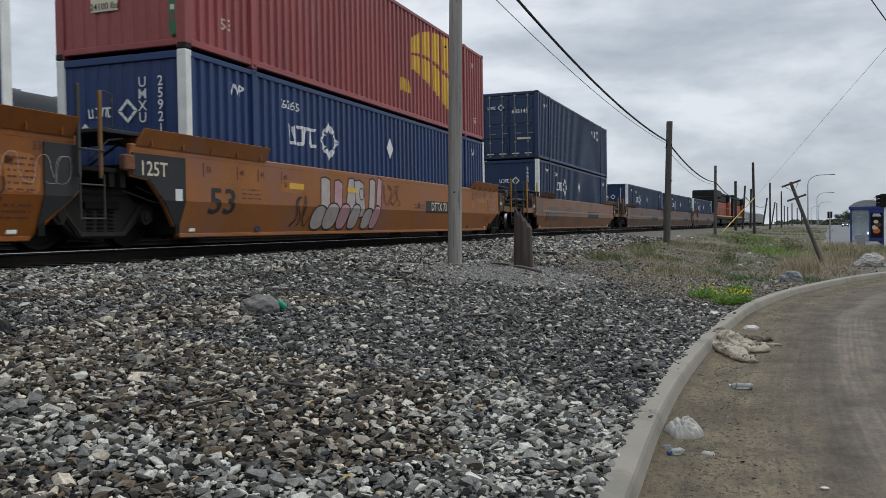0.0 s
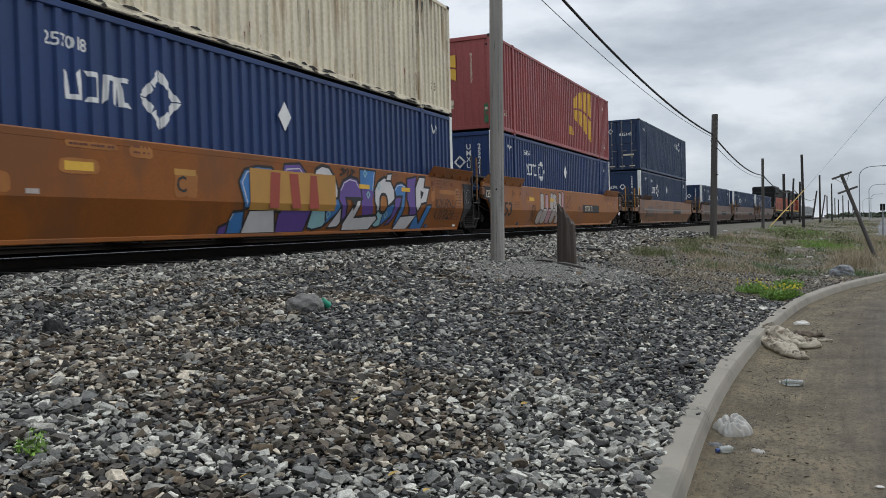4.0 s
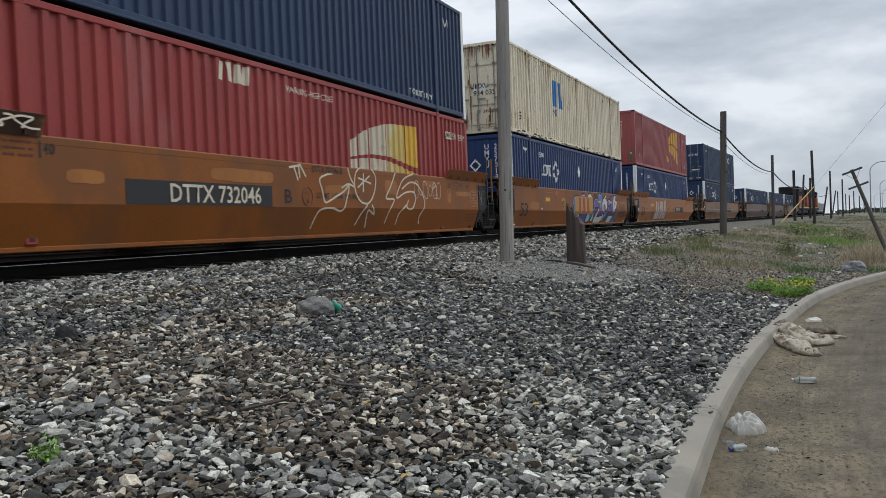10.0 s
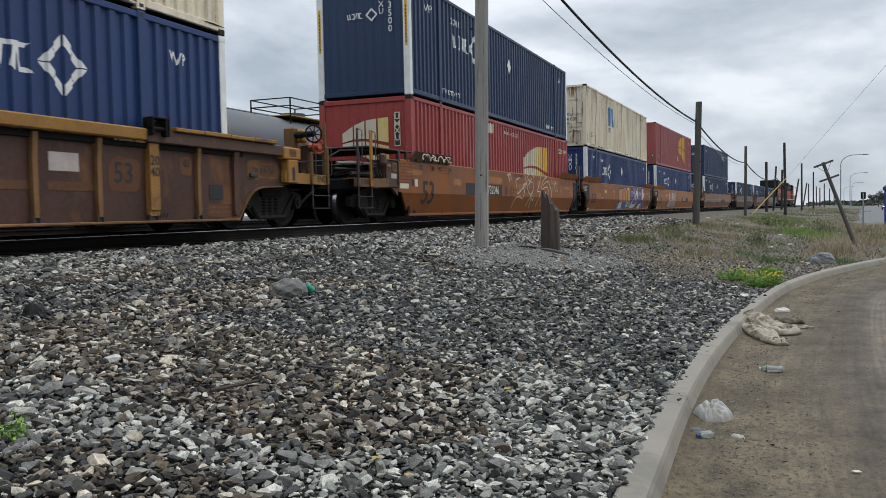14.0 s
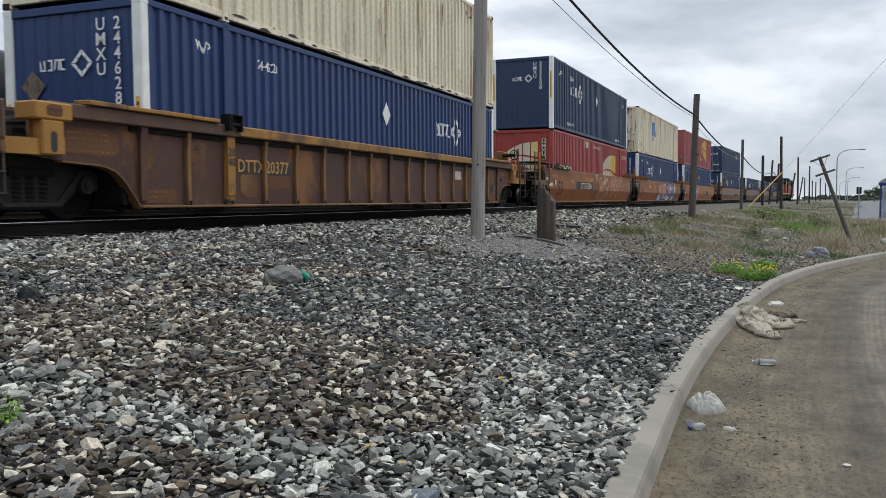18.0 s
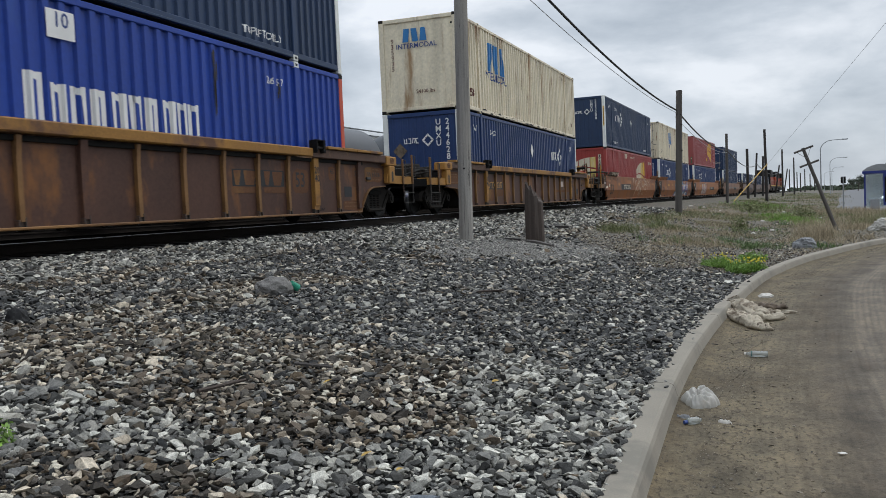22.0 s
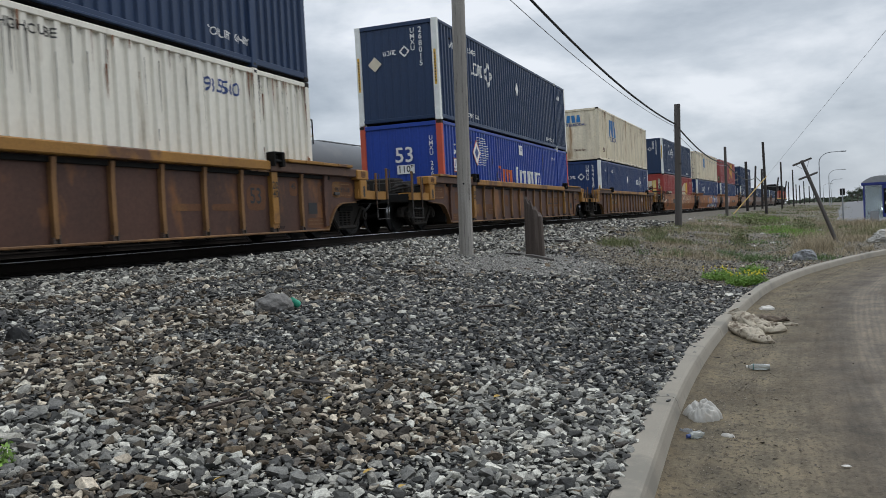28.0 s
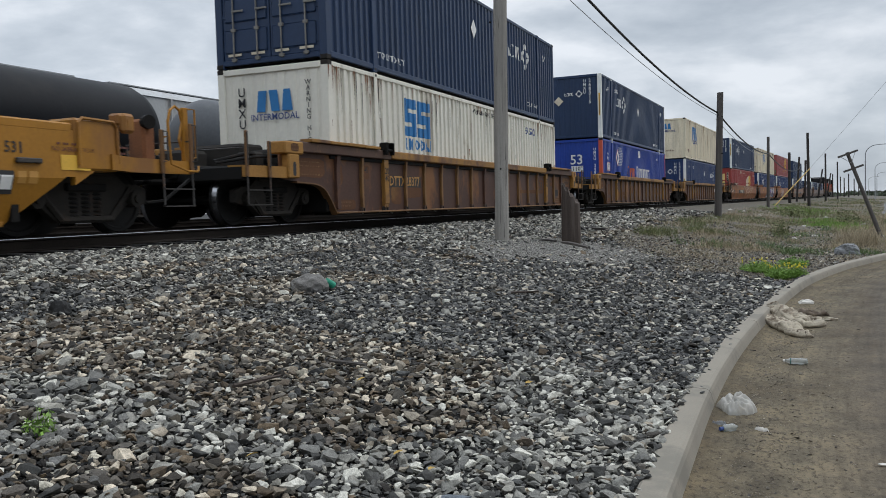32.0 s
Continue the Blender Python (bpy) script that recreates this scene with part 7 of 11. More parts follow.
def marks_c3(c):
    gauge_marks(c)
    side_text("53", "ink_black", -7.43, 0.69, 0.60)(c)
    lettering(c, "B END", "ink_black", on_side(1.495, -10.98, 0.9, 0.10))
    for k, (y, w) in enumerate(((-7.92, "53"), (-7.17, "48"), (-6.7, "45"), (-5.97, "40"))):
        side_text(w, "ink_black", y + 0.04, 1.33, 0.13)(c)
        plate(c, "ink_black", y - 0.10, y - 0.075, 1.22, 1.42)
    plate(c, "car_band", -8.75, -7.84, 1.14, 1.27)
    plate(c, "car_band", -5.7, -5.1, 0.95, 1.12)
    plate(c, "ink_black", -4.75, -1.45, 0.705, 1.04)
    lettering(c, "DTTX 732046", "ink_pale", on_side(1.461, -2.85, 0.86, 0.27), 1.0)
    side_text("B", "ink_black", -0.98, 0.87, 0.25, 1.3)(c)
    bm = bms()
    ring(bm, (1.452, -0.36, 0.89), (1, 0, 0), 0.165, 0.008, 24, 4)
    part("stencil", bm, "ink_brown", c, "round stencilled mark")
    # thin white letters drawn in single strokes, a star in the round one
    def mark(*pts):
        run = []
        for i in range(len(pts) - 1):
            p0, p1, p2, p3 = [Vector(pts[min(max(i + k, 0), len(pts) - 1)]) for k in (-1, 0, 1, 2)]
            for j in range(5):
                u = j / 5
                q = 0.5 * (2 * p1 + (p2 - p0) * u + (2 * p0 - 5 * p1 + 4 * p2 - p3) * u * u + (3 * p1 - p0 - 3 * p2 + p3) * u ** 3)
                run.append((q.x, q.y))
        run.append(pts[-1])
        bm = bms()
        stroke(bm, run, 0.019, on_side(1.457, 0, 0, 1))
        part("graffiti", bend(bm), "ink_pale", c, "white sprayed graffiti stroke")
    mark((0.54, 1.34), (0.28, 1.3), (0.07, 1.21), (0.15, 1.01), (0.23, 0.8), (0.44, 0.84), (0.64, 0.91), (0.91, 1), (1.15, 1.12), (1.04, 0.86), (0.86, 0.64), (0.49, 0.69), (0.09, 0.66), (-0.05, 0.51), (-0.12, 0.31))
    mark((1.13, 1.47), (1.22, 1.29), (1.38, 1.12), (1.13, 1.16), (0.86, 1.08))
    mark((1.77, 1.54), (1.47, 1.42), (1.38, 1.12), (1.57, 0.85), (1.93, 0.8), (2.2, 1.02), (2.28, 1.34), (2.1, 1.51))
    mark((1.77, 1.4), (1.73, 1.02))
    mark((1.53, 1.3), (2.08, 1.2))
    mark((2.03, 1.36), (1.5, 1.1))
    mark((1.9, 0.77), (1.69, 0.61), (1.52, 0.36))
    mark((2.08, 0.77), (2.23, 0.58), (1.93, 0.65), (1.98, 0.31))
    mark((3.23, 1.48), (2.98, 1.18), (2.74, 0.92), (3.12, 0.89), (2.91, 0.67), (2.82, 0.38))
    mark((4.14, 1.49), (3.67, 1.37), (3.42, 1.19), (3.25, 0.93), (3.67, 1.05), (4.11, 1.08), (4.23, 0.93), (4.03, 0.7), (3.75, 0.73), (3.85, 0.9))
    mark((3.75, 0.79), (3.42, 0.6), (3.36, 0.35))
    mark((3.53, 1.13), (3.96, 1.29), (4.4, 1.23), (4.74, 0.85), (4.52, 0.53), (4.59, 0.35))
    mark((-0.92, 1.38), (-0.54, 1.44))
    mark((-0.77, 1.4), (-0.65, 1.17))
    mark((-0.59, 1.21), (-0.6, 1.45), (-0.39, 1.24))
    swirl(c, 4.6, 5.6, 0.95, 1.34, "ink_pale", 4, 44, 0.008)
    plate(c, "car_band", 0.25, 1.2, 0.86, 1.12)
    plate(c, "car_band", 2.7, 3.3, 1.0, 1.3)
    plate(c, "car_band", -3.0, -1.4, 1.08, 1.28)
    plate(c, "car_band", 4.65, 5.4, 1.24, 1.37)
    side_text("LD LMT  117,000  PER UNIT", "ink_black", 0.75, 0.915, 0.10)(c)
    side_text("DTTX 732046 B", "ink_black", 0.36, 1.385, 0.12)(c)
    side_text("H", "ink_black", -0.36, 0.80, 0.09)(c)
    side_text("PLATE", "ink_brown", -0.36, 0.95, 0.05)(c)
    small_print(c, -9.15, 1.38, 7, 0.75, seed=10)
    small_print(c, -6.55, 1.38, 3, 0.4, seed=12)
    plate(c, "ink_pale", -9.15, -8.65, 0.80, 0.92, 1.468, "faded cream panel")
    plate(c, "ink_pale", -8.30, -8.12, 0.86, 1.04, 1.470, "small cream label")
    plate(c, "ink_black", -8.47, -8.33, 0.87, 1.03, 1.470, "small black label")
    scribble(c, -8.2, -6.2, 1.52, 1.66, "ink_pale", 6, 51, 0.012, 1.60)


def marks_far(c):
    plate(c, "car_far", -7.0, -5.0, 0.5, 1.1)
    side_text("53", "ink_black", -7.3, 0.66, 0.36)(c)
    plate(c, "ink_black", 1.5, 4.4, 0.66, 0.98)
    small_print(c, -4.0, 1.1, 3, 1.6, seed=12)
    bm = bms()
    box(bm, 1.448, 1.472, -8.2, 8.2, 0.86, 0.94)
    part("stripe", bm, "rod_pale", c, "pale reflective stripe")


def marks_ribbed(number, seed, barred=False):
    def f(c):
        x = 1.3945
        if not barred:
            plate(c, "ink_black", -5.82, -4.26, 0.69, 0.94, x, "black number panel")
            lettering(c, number[:4], "panel_ochre", on_side(x + 0.004, -5.5, 0.815, 0.22))
            lettering(c, number[6:], "panel_ochre", on_side(x + 0.004, -4.70, 0.815, 0.22))
        else:
            for y0, y1, z0, z1 in ((-4.7, -4.0, 0.36, 0.58), (-2.75, -2.35, 0.62, 1.02), (-7.75, -7.35, 0.55, 1.05)):
                plate(c, "worn_patch", y0, y1, z0, z1, x)
            small_print(c, -4.62, 0.5, 2, 0.5, "rib_brown", seed + 11, x + 0.004)
        plate(c, "worn_patch", -5.82, -5.32, 0.32, 0.69, x)
        plate(c, "worn_patch", -5.14, -4.26, 0.45, 0.69, x)
        for sy in (-1, 1):
            lettering(c, "20", "ink_black", on_side(1.482, sy * 6.16, 1.02, 0.14))
            lettering(c, "40", "ink_black", on_side(1.482, sy * 6.16, 0.86, 0.14))
            lettering(c, "45", "ink_black", on_side(x + 0.004, sy * 6.95, 1.02, 0.12))
            plate(c, "worn_patch", sy * 6.95 - 0.14, sy * 6.95 + 0.14, 0.84, 1.12, x)
            lettering(c, "53", "ink_black", on_side(x + 0.004, sy * 8.1, 1.0, 0.12))
            plate(c, "worn_patch", sy * 8.1 - 0.18, sy * 8.1 + 0.18, 0.70, 1.12, x)
            plate(c, "worn_patch", sy * 7.85 - 0.42, sy * 7.85 + 0.42, 0.22, 0.42, x)
            plate(c, "worn_patch", sy * 9.05 - 0.5, sy * 9.05 + 0.48, 0.83, 1.17, x, "worn yellow panel")
            small_print(c, sy * 9.05 - 0.42, 1.1, 2, 0.7, "rib_brown", seed + sy, x + 0.004)
            small_print(c, sy * 9.05 - 0.42, 0.87, 1, 0.8, "rib_brown", seed + 5 * sy, x + 0.004)
            small_print(c, sy * 7.85 - 0.36, 0.36, 2, 0.6, "rib_brown", seed + 3 * sy, x + 0.004)
            plate(c, "worn_patch", sy * 9.79 - 0.12, sy * 9.79 + 0.12, 1.27, 1.40, 1.543, "small data plate on the post")
            small_print(c, sy * 9.79 - 0.09, 1.36, 2, 0.2, "rib_brown", seed + 7 * sy, 1.546)
        if barred:
            # faded panel with bars on both bays beside a rib
            plate(c, "panel_grey", 3.36, 5.03, 0.70, 0.99, x, "faded dark panel with ochre bars")
            for a, b in ((3.40, 3.62), (3.70, 4.08), (4.34, 4.55), (4.62, 4.98)):
                bm = flat(bms(), [(a + 0.05, 0.72), (b - 0.07, 0.72), (b - 0.02, 0.88), (b, 0.97), (a, 0.97), (a + 0.02, 0.84)], on_side(x + 0.003, 0, 0, 1))
                part("faded_bar", bm, "worn_patch", c, "faded ochre bar")
        elif seed == 70:
            lettering(c, "A   END", "ink_black", on_side(1.495, 10.8, 0.9, 0.13))
            plate(c, "tag_silver", 4.36, 4.84, 0.82, 1.05, x, "pale bare patch spotted with rust")
        plate(c, "worn_patch", 3.33, 4.1, 0.58, 0.695, x)
        plate(c, "worn_patch", 4.33, 5.15, 0.58, 0.695, x)
        plate(c, "worn_patch", 5.35, 5.95, 0.58, 1.04, x)
        lettering(c, "53", "ink_black", on_side(x + 0.004, 5.63, 0.82, 0.29))
        small_print(c, 5.35, 1.40, 3, 0.6, "rib_brown", seed + 1, 1.514)
        small_print(c, -3.2, 1.38, 2, 0.8, "rib_brown", seed + 4, 1.514)
        plate(c, "car_band", 2.0, 3.3, 1.30, 1.42, 1.513)
        lettering(c, number + " B", "grime", on_side(1.516, 2.6, 1.36, 0.085))
        plate(c, "panel_grey", 7.5, 7.85, 0.5, 0.72, x + 0.002, "dark tag reader plate")
        lettering(c, "IW 8 9-7/8", "ink_black", on_side(x + 0.005, 9.02, 0.99, 0.11))
        box_ = box(bms(), x, x + 0.04, 8.6, 8.82, 0.88, 0.94, 0.005)
        part("tag_box", box_, "grip_steel", c)
    return f


def marks_c7(c):
    side_text("53", "ink_black", 8.30, 1.03, 0.13)(c)
    plate(c, "ink_black", 8.42, 8.45, 0.97, 1.1)
    lettering(c, "NO 24 BRAKE BEAM", "ink_brown", on_side(1.462, 9.2, 1.045, 0.055))
    small_print(c, 8.95, 1.10, 1, 0.5, "ink_brown", 61, 1.472)
    plate(c, "ink_yellow", 9.0, 9.46, 0.80, 0.98, 1.471)
    plate(c, "ink_white", 9.59, 9.76, 0.93, 1.11, 1.471, "small white label")
    small_print(c, 9.83, 1.10, 4, 0.3, "ink_brown", 62, 1.472)
    plate(c, "ink_black", 7.75, 8.33, 0.51, 0.77, 1.471, "black data panel")
    plate(c, "ink_white", 8.15, 8.31, 0.56, 0.72, 1.475, "white label")
    plate(c, "panel_ochre", 8.38, 8.5, 0.63, 0.77, 1.471)
    plate(c, "panel_ochre", 8.53, 8.66, 0.63, 0.77, 1.471)
    part("tag_box", box(bms(), 1.45, 1.50, 8.35, 8.7, 0.86, 0.92, 0.01), "grip_steel", c)
    part("brake_housing", box(bms(), 0.75, 1.05, 10.9, 11.15, 0.98, 1.6, 0.04), "car_rust", c, "rusty housing of the hand brake")
    part("brake_drum", rod(bms(), (1.02, 10.98, 1.55), (1.12, 10.95, 1.55), 0.10, 14), "steel_black", c, "black winding drum")
    part("guard_post", box(bms(), 1.38, 1.45, 11.28, 11.38, 0.85, 1.76, 0.01), "car_yellow", c, "yellow guard post")
    part("guard_hoop", tube(bms(), [(1.40, 11.0, 1.2), (1.40, 11.0, 1.55), (1.40, 11.05, 1.70), (1.40, 11.15, 1.77), (1.40, 11.25, 1.72), (1.40, 11.3, 1.55), (1.40, 11.22, 1.3), (1.40, 11.28, 1.15)], 0.02), "car_yellow", c, "yellow bent guard hoop")
    part("guard_hoop", tube(bms(), [(1.46, 11.36, 1.74), (1.5, 11.46, 1.74), (1.5, 11.46, 1.05), (1.46, 11.38, 1.02)], 0.015), "car_yellow", c, "yellow bent guard hoop")
    part("guard_hoop", tube(bms(), [(1.5, 10.76, 1.30), (1.56, 10.82, 1.31), (1.56, 10.84, 0.93), (1.56, 11.2, 0.84), (1.56, 11.42, 0.84), (1.52, 11.48, 0.92)], 0.016), "car_yellow", c, "yellow bent guard hoop")
    part("end_lug", box(bms(), 1.30, 1.47, 9.95, 10.1, 1.40, 1.56, 0.03), "car_yellow", c)


# engines
def engine(s):
    c = thing("locomotive", "orange and black diesel locomotive ahead of the cars", "locomotive", "engines of the train")
    MOVERS.append((c, s + 11, 0.0, 0.0))
    part("frame", box(bms(), -1.5, 1.5, -10.8, 10.8, 0.95, 1.5, 0.05), "loco_dark", c)
    part("hood", box(bms(), -1.05, 1.05, -9.9, 6.2, 1.5, 3.3, 0.08), "loco_orange", c, "orange engine hood")
    part("hood_top", box(bms(), -1.06, 1.06, -9.92, 6.22, 3.3, 4.2, 0.12), "loco_dark", c, "black top of the hood")
    part("radiator", box(bms(), -1.55, 1.55, -9.9, -4.2, 3.7, 4.75, 0.15), "loco_dark", c, "black flared radiator wings")
    part("exhaust_housing", box(bms(), -1.2, 1.2, -3.8, 4.0, 4.2, 4.6, 0.1), "loco_dark", c)
    part("cab", box(bms(), -1.5, 1.5, 6.25, 8.8, 1.5, 3.4, 0.12), "loco_orange", c, "orange cab")
    part("cab_roof", box(bms(), -1.5, 1.5, 6.25, 8.8, 3.4, 4.6, 0.18), "loco_dark", c, "black cab roof")
    part("nose", box(bms(), -1.2, 1.2, 8.8, 10.4, 1.5, 3.1, 0.2), "loco_orange", c)
    part("rear_wall", box(bms(), -1.5, 1.5, -10.4, -9.95, 1.5, 3.9, 0.05), "loco_dark", c)
    part("fuel_tank", box(bms(), -1.45, 1.45, -3.2, 3.2, 0.3, 0.98, 0.12), "loco_dark", c)
    for y in (-7.2, 7.2):
        t = part("truck", box(bms(), -1.35, 1.35, y - 2.5, y + 2.5, 0.35, 0.9, 0.1), "loco_dark", c)
        for k in (-1.9, 0, 1.9):
            part("wheel", rod(bms(), (-0.8, y + k, 0.5), (0.8, y + k, 0.5), 0.5, 18), "wheel_steel", t)
    for sx in (1.5, -1.5):
        bm = bms()
        tube(bm, [(sx, -10.7, 2.5), (sx, 6.0, 2.5)], 0.025)
        for k in range(9):
            rod(bm, (sx, -10.7 + 2.05 * k, 1.5), (sx, -10.7 + 2.05 * k, 2.5), 0.02, 5)
        part("hand_rail", bm, "rod_pale", c)
        part("window", box(bms(), sx * 1.004 - 0.01, sx * 1.004 + 0.01, 6.7, 8.3, 3.3, 4.1), "dark_glass", c)
        part("stripe", box(bms(), sx * 1.005 - 0.01, sx * 1.005 + 0.01, -10.6, 10.6, 1.3, 1.44), "ink_yellow", c)
    for k in range(5):
        part("grille", box(bms(), 1.04, 1.07, -9.4 + 1.0 * k, -8.6 + 1.0 * k, 2.4, 3.5), "loco_dark", c)
    return c


engine(78.2)
engine(100.9)

NAVY_REAR = (("rear_emblem", 0.27, 2.0, 0.36), ("rear_column", "268015", "ink_white", 0.8, 2.5, 0.16), ("caution", 0.9, 1.9))


def side_marks(ey=-3.15, ez=1.88, w=0.85, num="257018", dy=0.0, dz=2.0):
    return (("emblem", ey, ez, w), ("text", num, "ink_white", -4.8, 2.4, 0.17), ("diamond", dy, dz, 0.27), ("text", "WP", "ink_white", -6.62, 2.45, 0.22), ("text", "WP", "ink_white", 6.8, 2.45, 0.22))


for k in ("single_a", "single_b", "single_c"):
    container("navy", "post_white", "dark navy ribbed container riding alone in a well car", at(k), 0, "wall",
              side_marks() + (("rear_emblem", 0.27, 2.0, 0.36), ("rear_column", "252180", "ink_white", 0.8, 2.5, 0.16)))
    smooth_unit(at(k), "car_far", "dull brown well car with plain dusty sides", 9.75, -9.75, "coupler", "coupler", marks_far, spin=False)
container("navy", "post_white", "dark navy ribbed container in the bottom of the well", at("c0"), 0, "wall", side_marks() + NAVY_REAR)
container("navy", "navy", "dark navy ribbed container with closed doors, stacked on top", at("c0"), 1, "door",
          (("emblem", 5.1, 2.2, 0.75), ("text", "WP", "ink_white", -6.75, 2.35, 0.2), ("rear_text", "635145", "ink_white", 0.5, 2.05, 0.18), ("rear_emblem", -0.35, 2.25, 0.3), ("rear_plate", "ink_pale", 0.35, 0.95, 0.85, 1.05)))
smooth_unit(at("c0"), "car_far_orange", "dull brown well car with plain dusty sides", 9.95, -9.95, "coupler", "coupler", marks_far, spin=False)

container("blue", "post_white", "dark blue ribbed container with white emblem, in the well", at("c1"), 0, "wall",
          (("emblem", -3.2, 1.88, 0.85), ("text", "262 615", "ink_white", -4.8, 2.42, 0.17), ("diamond", 0.0, 2.0, 0.26), ("text", "WP", "ink_white", -6.62, 2.45, 0.2), ("text", "WP", "ink_white", 6.9, 2.45, 0.22),
           ("rear_emblem", 0.15, 1.98, 0.40), ("rear_column", "25921", "ink_white", 0.80, 2.42, 0.17), ("rear_column", "UMXU", "ink_white", 0.45, 2.42, 0.17), ("rear_diamond", -0.72, 1.62, 0.2, "ink_white"), ("caution", 0.75, 1.5)))
container("maroon", "maroon", "dark red ribbed container with yellow emblem, stacked on top", at("c1"), 1, "wall",
          (("fan", 1.5, 1.75, 3.2, 2.2, "ink_yellow"), ("bars", 3, "ink_yellow", 1.15, 0.85, 0.34), ("text", "53", "ink_pale", -6.9, 0.6, 0.2), ("text", "935", "ink_pale", 6.9, 2.35, 0.16), ("text", "53", "ink_pale", 7.2, 0.6, 0.18),
           ("rear_plate", "ink_pale", -0.55, 0.0, 0.72, 0.98), ("rear_text", "24100 lbs", "ink_black", -0.27, 0.8, 0.11), ("rear_fan", -0.8, 2.0, 0.9, 0.8, "ink_yellow"), ("rear_bars", 3, "ink_yellow", -0.4, 1.45, 0.2), ("rear_column", "935277", "ink_pale", 0.6, 2.3, 0.14), ("rear_plate", "paint_green", 0.99, 1.13, 0.22, 0.80), ("rear_plate", "ink_pale", 1.02, 1.10, 0.62, 0.70)))
smooth_unit(at("c1"), "car_faded", "orange well car unit with silver graffiti along its side", 9.95, -9.75, "coupler", "joint", marks_c1)

container("blue", "post_white", "dark blue ribbed container with white emblem, in the well", at("c2"), 0, "wall",
          (("emblem", -3.15, 1.9, 0.85), ("text", "257018", "ink_white", -4.8, 2.4, 0.17), ("diamond", 0.0, 2.02, 0.26), ("text", "WP", "ink_white", -6.62, 2.45, 0.2), ("text", "WP", "ink_white", 6.9, 2.45, 0.22),
           ("rear_emblem", 0.1, 1.95, 0.40), ("rear_column", "257018", "ink_white", 0.80, 2.5, 0.17), ("rear_column", "UMXU", "ink_white", 0.50, 2.5, 0.17), ("caution", 0.85, 1.5)))
container("cream", "cream", "weathered cream container with rust streaks, stacked on top", at("c2"), 1, "door",
          (("bars", 2, "ink_blue", -2.6, 1.85, 0.95), ("rust", 170, 5), ("text", "INT", "ink_darkblue", -3.0, 1.15, 0.26), ("text", "53", "ink_black", -6.85, 0.62, 0.26), ("text", "93", "ink_brown", 4.6, 2.5, 0.16), ("text", "53", "ink_brown", 6.9, 0.62, 0.2),
           ("rear_plate", "ink_white", 0.12, 0.55, 1.2, 1.66), ("rear_text", "UMXU", "ink_black", 0.34, 1.52, 0.16), ("rear_text", "934 035", "ink_black", 0.5, 1.3, 0.17), ("rear_text", "WARNING", "ink_brown", -0.65, 1.38, 0.12), ("rear_text", "HIGH CUBE", "ink_brown", -0.65, 1.22, 0.12), ("rear_plate", "ink_yellow", -1.0, -0.72, 0.72, 0.95), ("rear_text", "24 000 lbs", "ink_brown", 0.72, 0.72, 0.1), ("rear_bars", 2, "ink_blue", -0.9, 2.15, 0.4)))
smooth_unit(at("c2"), "car_orange", "orange well car unit covered in multicoloured graffiti", None, -9.75, "joint", "joint", marks_c2)

container("red", "red", "faded red ribbed container with yellow emblem, in the well", at("c3"), 0, "wall",
          (("fan_pair", 1.6, 1.5, 3.25, 2.0), ("text", "9 39 88 9", "ink_pale", 7.55, 2.38, 0.17), ("plate", "ink_pale", 6.55, 6.95, 2.28, 2.47), ("flat_text", "UMXU", "ink_black", 6.75, 2.375, 0.13), ("bars", 4, "ink_pale", -2.1, 2.6, 0.3), ("text", "WARNING-HIGH CUBE", "ink_pale", 0.16, 2.56, 0.115),
           ("rear_fan_pair", -0.66, 1.80, 1.34, 1.30), ("rear_plate", "ink_pale", 0.83, 0.99, 1.66, 2.50), ("rear_plate", "ink_black", 0.845, 0.975, 1.68, 2.48), ("rear_column", "UMXU", "ink_pale", 0.91, 2.38, 0.155)))
container("navy", "post_white", "dark navy ribbed container with pale corner posts, stacked on top", at("c3"), 1, "wall",
          (("emblem", -3.33, 1.86, 0.85), ("diamond", 0.0, 1.9, 0.25), ("text", "TOPLIFT ONLY", "ink_white", -5.25, 0.36, 0.14), ("text", "TOPLIFT ONLY", "ink_white", 5.2, 0.32, 0.14), ("text", "WP", "ink_white", 6.9, 2.35, 0.2), ("text", "WP", "ink_white", -6.8, 2.35, 0.2), ("text", "257018", "ink_white", -4.9, 2.35, 0.17),
           ("rear_emblem", 0.27, 2.04, 0.34), ("rear_column", "233500", "ink_white", 0.78, 2.6, 0.17), ("rear_column", "UMXU", "ink_white", 0.54, 2.6, 0.15), ("caution", 1.2, 2.3)))
smooth_unit(at("c3"), "car_orange", "orange well car with black number board and thin white graffiti", None, -9.75, "joint", "coupler", marks_c3)

